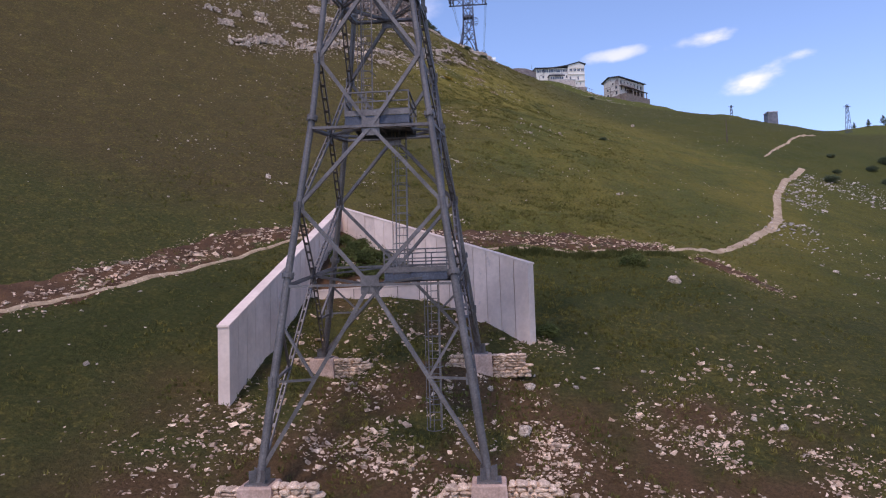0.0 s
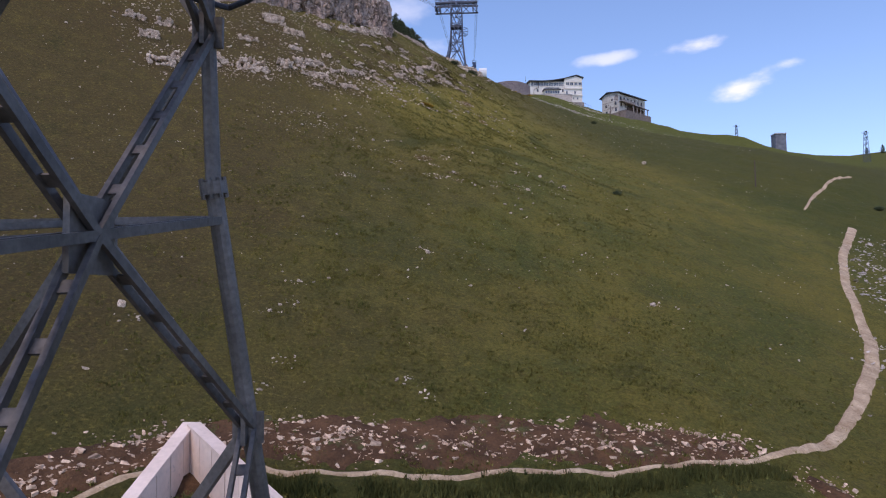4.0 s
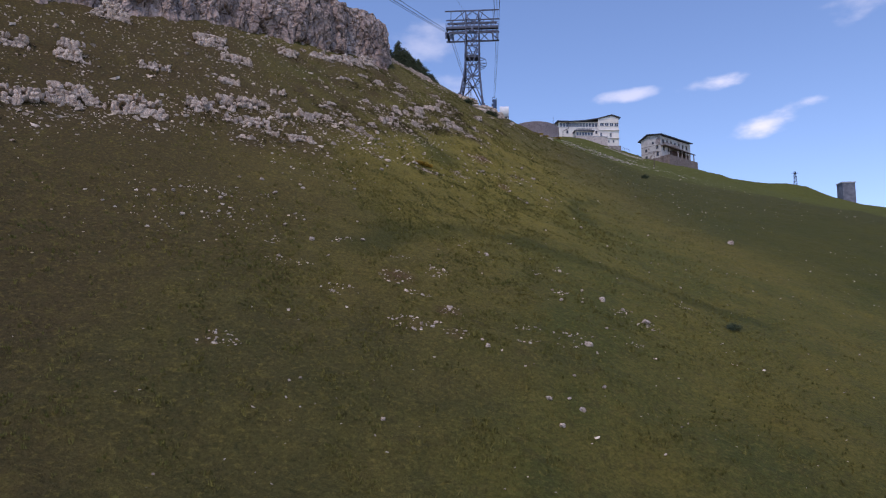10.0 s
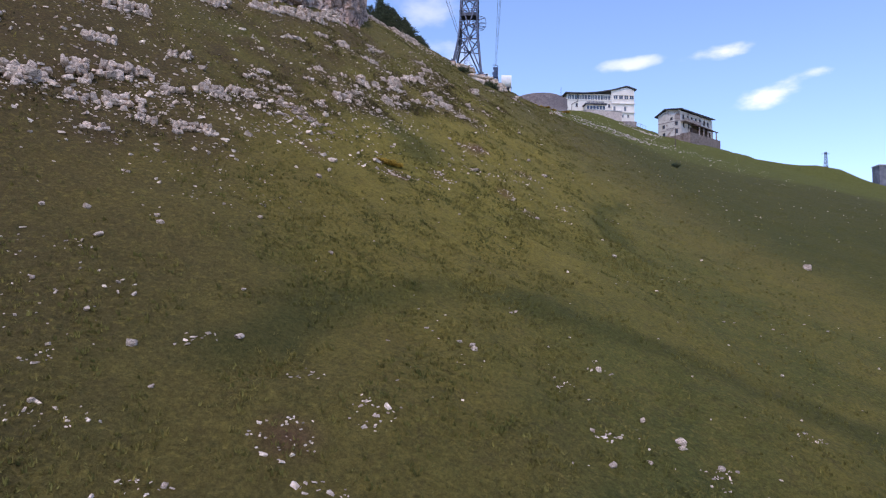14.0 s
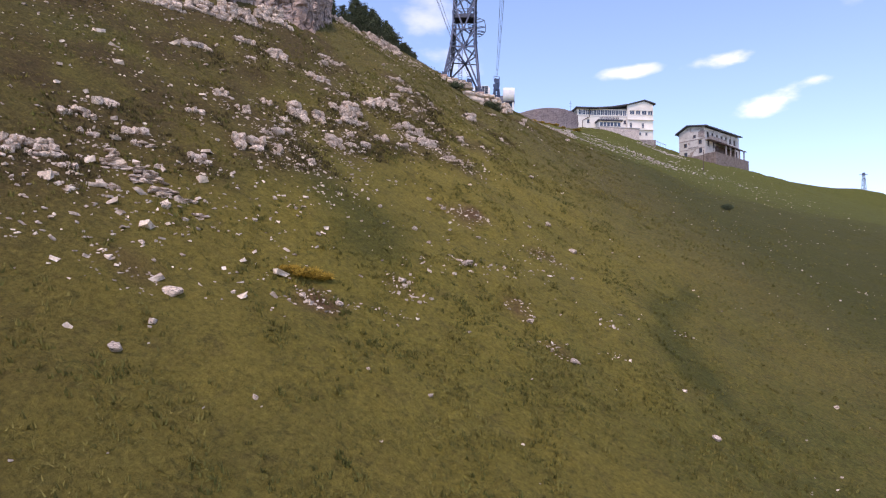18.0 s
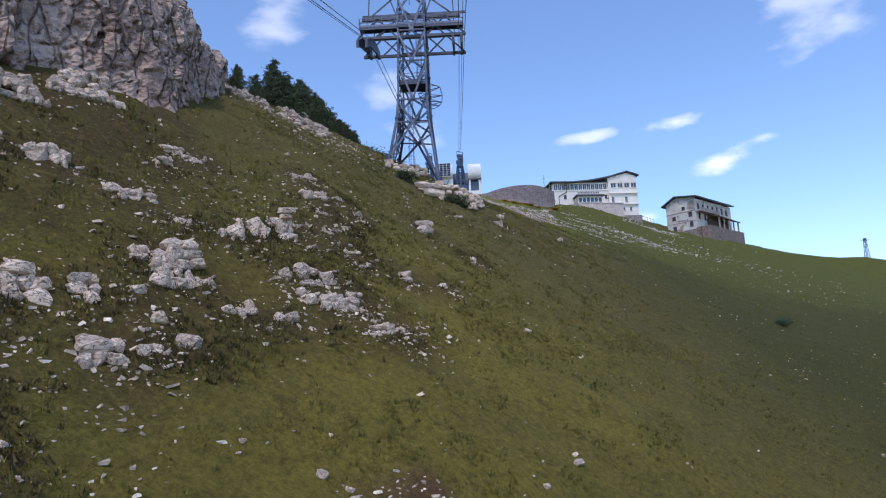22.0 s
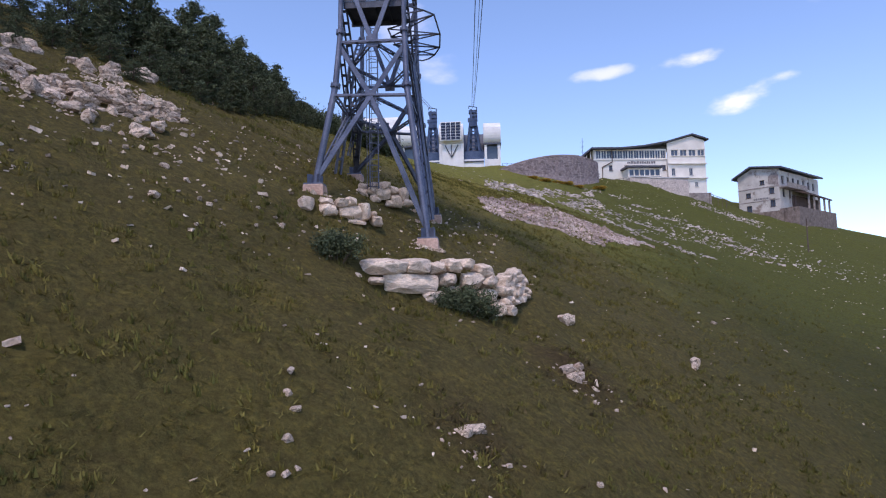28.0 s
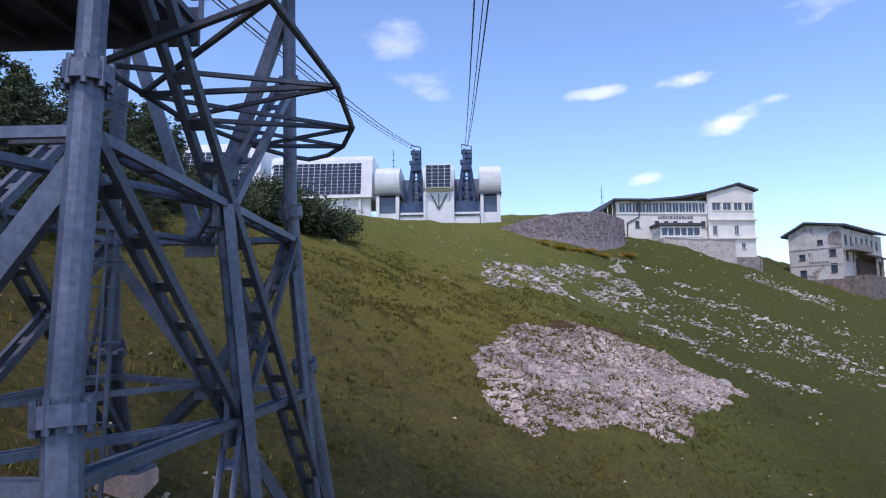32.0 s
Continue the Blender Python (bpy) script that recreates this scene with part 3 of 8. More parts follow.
# bedrock outcrops, stretch by stretch up the hill: place, width, height
WEST_RIBS = ((-39.3, 103.2, 2.9, 1.34), (-38, 106.3, 3, 1.82), (-43.8, 108.9, 2.7, 1.35), (-35.1, 110.2, 4, 2.15), (-47.5, 111.6, 2.8, 1.42), (-30.6, 112.3, 3.9, 1.98), (-44.3, 114, 2.3, 1.47), (-40, 116.1, 3, 2.4), (-27.5, 116.7, 1.7, 1.59), (-22.6, 117.1, 1.4, 0.53), (-26.9, 118.2, 1.1, 1.44), (-24.6, 118.9, 1.7, 0.69), (-26.1, 120.2, 1.8, 1.8), (-22.8, 120.5, 2.1, 1.15), (-21.2, 120.6, 1.5, 0.57), (-18.7, 121.5, 2.2, 0.87), (-34.6, 121.7, 2.6, 1.03), (-24.9, 122.6, 2, 1.33), (-23.7, 124.2, 1.5, 0.98), (-21.8, 124.2, 1.6, 0.7), (-28.3, 126.3, 2.1, 0.75), (-19.7, 127.1, 1.7, 1.03), (-43.5, 127.7, 3.9, 2.5), (-18.8, 129.8, 2.6, 0.79))
LOW_LEDGES = ((-17.3, 130.4, 0.9, 0.42), (-24.4, 130.7, 2, 0.81), (-30.6, 133.2, 3.7, 1.34), (-18.6, 133.3, 0.9, 0.38), (-34.9, 133.9, 4.6, 2.12), (-19.7, 134.1, 1.5, 0.61), (-17.4, 135.2, 1.1, 0.5), (-14.2, 135.8, 1, 0.71), (-19.4, 136.1, 1.3, 0.57), (-13.2, 139.8, 1.7, 1), (-16.7, 140.4, 1.2, 0.41), (-12, 141, 0.6, 0.79), (-10.9, 141.7, 0.6, 0.29), (-12.5, 142.2, 0.5, 0.34), (-10.4, 142.7, 0.6, 0.55), (-13.6, 143.3, 0.7, 0.36), (-11.7, 143.5, 0.5, 0.32), (-16.7, 143.8, 1.2, 0.65), (-13.1, 144, 0.6, 0.56), (-15.4, 144.1, 1, 0.65), (-28.1, 144.6, 3.4, 1.53), (-12.8, 145.2, 0.6, 0.59), (-13.4, 146.6, 0.8, 0.46), (-15, 147.4, 1, 0.65))
MIDDLE_LEDGES = ((-20.4, 147.8, 2.2, 0.54), (-10.4, 148, 1.3, 0.92), (-13.1, 148.3, 1.2, 1.39), (-9.7, 149.3, 0.7, 0.49), (-12.1, 149.6, 0.9, 1.06), (-8.9, 150.3, 0.7, 0.54), (-10.1, 150.9, 0.5, 0.57), (-25, 150.9, 3.8, 1.25), (-11.1, 151.4, 0.6, 0.36), (-17.9, 151.4, 0.8, 0.38), (-11.9, 152.8, 0.7, 0.7), (-10.4, 153.2, 2.4, 2.06), (-19.3, 153.5, 1.6, 0.61), (-8.4, 153.8, 1.3, 0.72), (-16.9, 154.7, 1.7, 0.92), (-23, 154.7, 3.9, 1.31), (-6.9, 155, 0.9, 0.54), (-13.8, 155.9, 2.1, 0.76), (-11.9, 156.7, 0.9, 0.35), (-5.8, 157, 1.7, 0.85), (-6.9, 157.2, 0.5, 0.46), (-7.7, 157.6, 0.5, 0.54), (-4.9, 158, 1, 0.76), (-6.6, 158.1, 1.2, 1.09))
HIGH_LEDGES = ((-3.2, 158.1, 1.7, 0.61), (-10.3, 158.2, 1.1, 1.02), (-21.6, 158.3, 3.5, 1.76), (-4.8, 159, 0.9, 0.61), (-6, 159.1, 0.9, 0.72), (-9.6, 159.6, 0.8, 0.97), (-15.1, 161.2, 0.9, 0.66), (-7.4, 161.5, 0.5, 0.31), (-8.7, 162.7, 0.6, 0.29), (-5, 162.8, 0.6, 0.39), (-20.4, 162.9, 4, 2.01), (-15.6, 163.3, 1.2, 0.65), (-5.8, 163.5, 1, 0.29), (-14.4, 163.9, 1.6, 0.63), (-7.2, 164.1, 0.6, 0.35), (-2.8, 164.5, 0.8, 0.75), (-0.9, 165.9, 0.5, 0.48), (-7.8, 166, 1.2, 0.26), (-6.6, 166.1, 0.5, 0.29), (-8.6, 167.3, 1.7, 0.77), (-6.2, 168.1, 0.4, 0.19))
TOP_LEDGES = ((-6.2, 168.6, 0.7, 0.49), (-7.6, 169.1, 0.8, 0.37), (-10.1, 169.2, 1, 0.38), (-9.6, 170.4, 0.7, 0.46), (0.8, 174.1, 0.7, 0.82), (-2.4, 174.7, 1.2, 0.97), (-0.2, 182.1, 0.7, 0.39), (3.5, 188.9, 1, 0.73))
OUTCROPS = (WEST_RIBS, LOW_LEDGES, MIDDLE_LEDGES, HIGH_LEDGES, TOP_LEDGES)
# single blocks lying in the meadow: place, width
PYLON_BLOCKS = ((1.1, 29, 0.76), (-18.5, 29.4, 0.36), (12.4, 30.8, 0.44), (11.4, 31.4, 0.35), (-0.3, 31.9, 0.37), (1.6, 32.8, 0.6), (3.8, 33.3, 0.38), (7.5, 35.4, 0.29), (12.5, 37.5, 0.3), (-20.5, 60.4, 0.74), (29.9, 61.1, 0.59), (13.1, 49.8, 1.25), (-12.6, 63.6, 0.43), (-12.3, 64.7, 0.27), (-4.2, 65.4, 0.2), (-11.3, 65.5, 0.27), (-12.8, 67.6, 0.25), (-12, 68.1, 0.35), (-13.5, 69.2, 0.21), (-10.2, 69.5, 0.26), (-9.2, 71.2, 0.28), (-0.1, 73.3, 0.32), (-11, 75.8, 0.28), (-3.6, 76.4, 0.5), (14.5, 76.8, 0.62), (-14.4, 78.2, 0.3), (10.1, 84.5, 0.3), (-4.4, 88.3, 0.29), (-8.9, 88.6, 0.21), (-8.5, 89.1, 0.22), (3.9, 91.6, 0.39))
MEADOW_BLOCKS = ((3.4, 93.2, 0.41), (5.1, 93.2, 0.37), (4.5, 93.7, 0.25), (2.3, 95.4, 0.2), (6.6, 95.7, 0.32), (5, 95.9, 0.28), (0.2, 96.1, 0.42), (-0.1, 96.6, 0.24), (-2.9, 97.8, 0.3), (-8.6, 99.5, 0.26), (6.4, 100.3, 0.58), (4.3, 100.7, 0.27), (-13.7, 100.7, 0.36), (-20.7, 101.2, 0.41), (-10.9, 102.8, 0.27), (-23.8, 103, 0.43), (-22.7, 103.7, 0.44), (-12.5, 104.3, 0.52), (-19.6, 104.8, 0.38), (-9.2, 106.3, 0.46), (5.3, 106.3, 0.34), (6.9, 107.4, 0.32), (11.5, 107.7, 0.65), (10.1, 109, 0.4), (-17, 109.1, 0.5), (-10.3, 109.4, 0.25), (8.7, 109.5, 0.38), (-20.2, 109.7, 0.36), (8.7, 109.9, 0.55), (7.3, 110.7, 0.39), (-18.7, 110.8, 0.44), (-0.1, 111.3, 0.39))
SLOPE_BLOCKS = ((-0.2, 111.6, 0.36), (-15.4, 111.6, 0.49), (-15.8, 111.9, 0.38), (5.9, 114, 0.44), (-7.9, 115.3, 0.36), (-12, 115.8, 0.37), (-11, 123.7, 0.56), (-6.8, 124.3, 0.24), (-10.7, 125.3, 0.38), (-10.9, 127, 0.7), (-12.2, 128, 0.22), (-4.1, 128.2, 0.18), (-13.1, 128.7, 0.34), (-1.9, 128.8, 0.22), (-7.5, 131.2, 0.37), (-13.7, 131.6, 0.56), (-6.1, 131.8, 0.46), (-10.8, 134.3, 0.28), (-3.1, 135.1, 0.28), (10.4, 135.9, 0.51), (-4.1, 136.1, 0.54), (-3.8, 136.3, 0.35), (4.2, 137, 0.49), (2.2, 139, 0.53), (-5.3, 140.7, 0.15), (-1.2, 141.2, 0.86), (-3.4, 141.5, 0.34), (-4.3, 142.3, 0.46), (-6.5, 143.1, 0.34), (-2.5, 143.9, 0.25), (20, 145.1, 0.36), (-0.8, 146.8, 0.36))
LEDGE_BLOCKS = ((5.3, 148.3, 0.34), (-6.4, 148.3, 0.26), (-3.2, 148.5, 0.39), (-4.2, 148.9, 0.49), (32.6, 152, 1.09), (5.9, 153.4, 0.66), (2.8, 153.6, 0.41), (4.3, 156, 0.5), (-6, 164.2, 0.28), (-4.6, 164.4, 0.25), (-5, 164.7, 0.26), (-8.1, 165.1, 0.35), (-5.8, 165.5, 0.14), (-4, 165.6, 0.19), (3.5, 166.7, 0.6), (-0.1, 168.5, 0.28), (-1.7, 169.7, 0.24), (-1.2, 169.7, 0.27), (4, 170.9, 0.25), (-10.9, 172.2, 0.32), (-11.8, 172.5, 0.49), (-1.8, 172.6, 0.35), (-7.2, 173.4, 0.29), (-9.8, 177.1, 0.34), (-4.2, 179.6, 0.3), (-4.6, 180.6, 0.27), (-4.5, 180.0, 0.3), (-4.15, 178.8, 0.32), (-4.2, 177.8, 0.22), (-3.95, 178.0, 0.26), (-3.8, 178.3, 0.2), (3.1, 183, 0.28), (-10.2, 184.9, 0.5), (-8.9, 185.1, 0.23), (-7.6, 185.7, 0.13))
TOP_BLOCKS = ((-6.8, 185.9, 0.13), (-10.1, 186.4, 0.19), (-9.4, 186.5, 0.28), (-9.1, 186.6, 0.28), (-7.6, 187, 0.2), (-9.1, 187.1, 0.2), (-11.2, 187.6, 0.45), (-7.1, 188.3, 0.36), (-8, 188.3, 0.21), (-7.4, 188.5, 0.25), (-6.5, 189, 0.16), (-12.1, 192, 0.23), (4.3, 193.1, 0.22), (3.8, 194.2, 0.87), (9.7, 195.9, 0.49), (10, 196.7, 0.79), (-10.5, 203, 0.34), (14.7, 208, 0.49))
BLOCKS = (PYLON_BLOCKS, MEADOW_BLOCKS, SLOPE_BLOCKS, LEDGE_BLOCKS, TOP_BLOCKS)
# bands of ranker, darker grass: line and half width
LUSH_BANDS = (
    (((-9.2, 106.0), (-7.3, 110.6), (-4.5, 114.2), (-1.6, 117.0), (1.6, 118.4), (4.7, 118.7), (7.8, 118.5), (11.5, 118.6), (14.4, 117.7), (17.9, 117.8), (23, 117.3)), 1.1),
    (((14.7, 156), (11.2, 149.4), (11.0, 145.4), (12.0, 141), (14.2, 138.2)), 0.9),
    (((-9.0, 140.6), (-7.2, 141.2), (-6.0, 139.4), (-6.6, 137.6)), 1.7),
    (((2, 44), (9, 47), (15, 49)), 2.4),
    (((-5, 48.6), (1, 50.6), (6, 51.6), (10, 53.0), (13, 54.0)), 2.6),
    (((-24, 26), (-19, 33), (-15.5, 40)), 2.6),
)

# trodden or slipped stony spots: place, radius
BARE_SPOTS = ((-2.8, 158.6, 1.9), (-4.3, 158.3, 1.0), (-3.4, 104.8, 0.9), (-2.2, 99.6, 0.8), (-1.7, 96.8, 0.7), (-13.2, 90.5, 1.0), (-6.0, 102.5, 1.1), (-4.6, 97.0, 0.9), (-6.9, 131.3, 1.2), (-3.9, 135.8, 1.0), (-12.6, 126.8, 1.1), (3.6, 149.5, 1.2), (-2.4, 148.6, 1.3), (-0.9, 150.2, 1.0), (3.5, 137.5, 0.9), (1.6, 139.6, 0.9), (-13.9, 181.2, 1.6))


def near_line(x, y, line):
    """The distance to a line of points."""
    best = np.full(np.shape(x), 1e9)
    for (ax, ay), (bx, by) in zip(line, line[1:]):
        dx, dy = bx - ax, by - ay
        f = np.clip(((x - ax) * dx + (y - ay) * dy) / (dx * dx + dy * dy), 0, 1)
        best = np.minimum(best, np.hypot(x - ax - f * dx, y - ay - f * dy))
    return best


def growth(x, y):
    """How dark the grass is (rank bands, and shade painted on the right flank), how much brown heath grows between the
    outcrops, where sunlight is painted in as straw, and where earth lies bare.
    """
    x, y = np.asarray(x, float), np.asarray(y, float)
    wob = 0.6 * rolling(x / 2.5, y / 2.5, 41, 4)
    dark_grass = np.zeros(np.shape(x))
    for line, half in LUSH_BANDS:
        dark_grass = np.maximum(dark_grass, np.clip(1.35 - 0.75 * (near_line(x, y, line) + wob) / half, 0, 1))
    # shade and haze of the right flank, put into the grass colour
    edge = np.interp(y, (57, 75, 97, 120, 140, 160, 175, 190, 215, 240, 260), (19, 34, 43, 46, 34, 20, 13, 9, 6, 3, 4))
    dark_grass = np.maximum(dark_grass, 1.1 * np.clip((x - edge + 3 * wob) / 16, 0, 1))
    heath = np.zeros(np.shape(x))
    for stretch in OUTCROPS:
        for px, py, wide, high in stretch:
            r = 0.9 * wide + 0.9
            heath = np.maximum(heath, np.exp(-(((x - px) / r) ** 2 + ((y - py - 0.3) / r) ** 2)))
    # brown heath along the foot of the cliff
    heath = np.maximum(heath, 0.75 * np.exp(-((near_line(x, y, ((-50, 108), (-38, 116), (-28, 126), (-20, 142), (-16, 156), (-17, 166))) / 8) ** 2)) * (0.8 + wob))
    # sunlight painted as drier, straw-yellow grass: a stretch of pasture, another below the station
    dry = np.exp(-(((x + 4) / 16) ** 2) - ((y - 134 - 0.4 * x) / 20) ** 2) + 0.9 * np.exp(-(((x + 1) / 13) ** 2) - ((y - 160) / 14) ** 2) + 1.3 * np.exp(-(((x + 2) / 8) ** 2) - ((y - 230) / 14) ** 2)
    bare = np.exp(-(((x - 1) / 15) ** 4) - ((y - 24) / 9) ** 4) + np.exp(-(((x + 5) / 6) ** 4) - ((y - 36) / 5.5) ** 4)
    for px, py, r in BARE_SPOTS:
        bare = bare + 0.55 * np.exp(-(((x - px) / r) ** 2 + ((y - py) / r) ** 2))
    bare = np.clip(bare * (0.75 + 0.9 * rolling(x / 3.2, y / 3.2, 51, 4)), 0, 1)
    return dark_grass, np.clip(heath * (1 + 0.5 * wob), 0, 1), np.clip(dry * (1 + 0.5 * wob), 0, 1), bare


def build_ground():
    xs, ys = steps(-2600, 2600, -58, 66, 0.5), steps(-2600, 2600, 14, 306, 0.55)
    gx, gy = np.meshgrid(xs, ys)
    z = ground(gx, gy)
    nx, ny = len(xs), len(ys)
    me = bpy.data.meshes.new("ground")
    me.vertices.add(nx * ny)
    me.vertices.foreach_set("co", np.stack([gx, gy, z], -1).ravel())
    i = (np.arange(ny - 1)[:, None] * nx + np.arange(nx - 1)[None]).ravel()
    quads = np.stack([i, i + 1, i + nx + 1, i + nx], -1)
    me.loops.add(quads.size)
    me.loops.foreach_set("vertex_index", quads.ravel())
    me.polygons.add(len(quads))
    me.polygons.foreach_set("loop_start", np.arange(len(quads)) * 4)
    me.update()
    me.shade_smooth()
    for name, values in zip(("dark_grass", "heath", "painted_sun", "bare"), growth(gx.ravel(), gy.ravel())):
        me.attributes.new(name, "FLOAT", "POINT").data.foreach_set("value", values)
    me.materials.append(MEADOW)
    tagged(new("ground", me), "steep alpine meadow of olive-green grass with bare patches", "ground", kind="structure")


build_ground()


def draped(name, line, half, mat, label, category, lift=0.05, ragged=0.25, seed=1, step=0.6):
    """A strip that lies on the ground along a line of (x, y, half width factor)."""
    pts = []
    for (ax, ay, aw), (bx, by, bw) in zip(line, line[1:]):
        n = max(1, int(math.hypot(bx - ax, by - ay) / step))
        pts += [(ax + (bx - ax) * k / n, ay + (by - ay) * k / n, aw + (bw - aw) * k / n) for k in range(n)]
    pts.append(line[-1])
    xy = np.array([p[:2] for p in pts])
    for _ in range(8):
        xy[1:-1] = (xy[:-2] + 2 * xy[1:-1] + xy[2:]) / 4
    d = np.gradient(xy, axis=0)
    d /= np.linalg.norm(d, axis=1)[:, None]
    normal = np.stack([d[:, 1], -d[:, 0]], 1)
    across = 7
    verts, faces = [], []
    run = np.arange(len(xy)) * step
    for k in range(across):
        s = 2 * k / (across - 1) - 1
        wob = 1 + ragged * rolling(run / 2.2, np.full(len(xy), 3.7 * np.sign(s) + seed), seed, 4)
        p = xy + normal * (s * half * np.array([q[2] for q in pts]) * wob)[:, None]
        z = ground(p[:, 0], p[:, 1]) + lift * (1 - 0.95 * s**4) - 0.02 * (abs(s) > 0.99) * 4
        verts.append(np.column_stack([p, z]))
    verts = np.concatenate(verts)
    n = len(xy)
    faces = [(k * n + j, k * n + j + 1, (k + 1) * n + j + 1, (k + 1) * n + j) for k in range(across - 1) for j in range(n - 1)]
    return single(name, (verts.tolist(), faces), mat, label, category, kind="structure", smooth=True)


BLOCK = [(x, y, z) for x in (-1, 1) for y in (-1, 1) for z in (-1, 1)]


def stones(name, xy, size, mat, label, flat=0.6, sink=0.25):
    """Many loose angular stones in one mesh."""
    rng = np.random.default_rng(len(xy) + 11)
    n = len(xy)
    base = np.array(BLOCK)[None] * 0.72 * (1 + rng.uniform(-0.55, 0.35, (n, 8, 3)))
    base = base * (size[:, None, None] * np.stack([rng.uniform(0.7, 1.6, n), rng.uniform(0.5, 1.0, n), rng.uniform(0.45, 1.0, n) * flat], -1)[:, None, :])
    a, t = rng.normal(0.35, 0.8, n), rng.normal(0, 0.4, n)
    ca, sa, ct, st = np.cos(a), np.sin(a), np.cos(t), np.sin(t)
    turn = np.zeros((n, 3, 3))
    turn[:, 0, 0], turn[:, 0, 1], turn[:, 0, 2] = ca * ct, -sa, ca * st
    turn[:, 1, 0], turn[:, 1, 1], turn[:, 1, 2] = sa * ct, ca, sa * st
    turn[:, 2, 0], turn[:, 2, 2] = -st, ct
    co = np.einsum("nij,nkj->nki", turn, base)
    z = ground(xy[:, 0], xy[:, 1]) + size * flat * (0.5 - sink)
    co += np.column_stack([xy, z])[:, None]
    faces = (np.array(BOX_FACES)[None] + 8 * np.arange(n)[:, None, None]).reshape(-1, 4)
    me = bpy.data.meshes.new(name)
    me.vertices.add(8 * n)
    me.vertices.foreach_set("co", co.ravel())
    me.loops.add(faces.size)
    me.loops.foreach_set("vertex_index", faces.ravel())
    me.polygons.add(len(faces))
    me.polygons.foreach_set("loop_start", np.arange(len(faces)) * 4)
    me.update()
    me.shade_flat()
    me.materials.append(mat)
    return tagged(new(name, me), label, "stones", kind="stuff")


def spread(rng, cx, cy, rx, ry, turn, n):
    """n places in a soft-edged oval."""
    r, a = np.sqrt(rng.uniform(0, 1, n)) * (1 + 0.15 * rng.normal(0, 1, n)), rng.uniform(0, 6.283, n)
    u, v = rx * r * np.cos(a), ry * r * np.sin(a)
    c, s = math.cos(radians(turn)), math.sin(radians(turn))
    return np.column_stack([cx + c * u - s * v, cy + s * u + c * v])


def plates(u, v, seed):
    """Cells of split rock: a number for each cell, and how near a place lies to a joint."""
    iu, iv = np.floor(u), np.floor(v)
    first, second, value = np.full(np.shape(u), 9.0), np.full(np.shape(u), 9.0), np.zeros(np.shape(u))
    for du in (-1, 0, 1):
        for dv in (-1, 0, 1):
            cu, cv = iu + du, iv + dv
            a, b, c = (np.modf(np.abs(np.sin(cu * p + cv * q + seed)) * 43758.5453)[0] for p, q in ((127.1, 311.7), (269.5, 183.3), (419.2, 371.9)))
            dist = np.hypot(cu + a - u, cv + b - v)
            value = np.where(dist < first, c, value)
            second = np.where(dist < first, first, np.minimum(second, dist))
            first = np.minimum(first, dist)
    return value, np.exp(-(second - first) / 0.09)


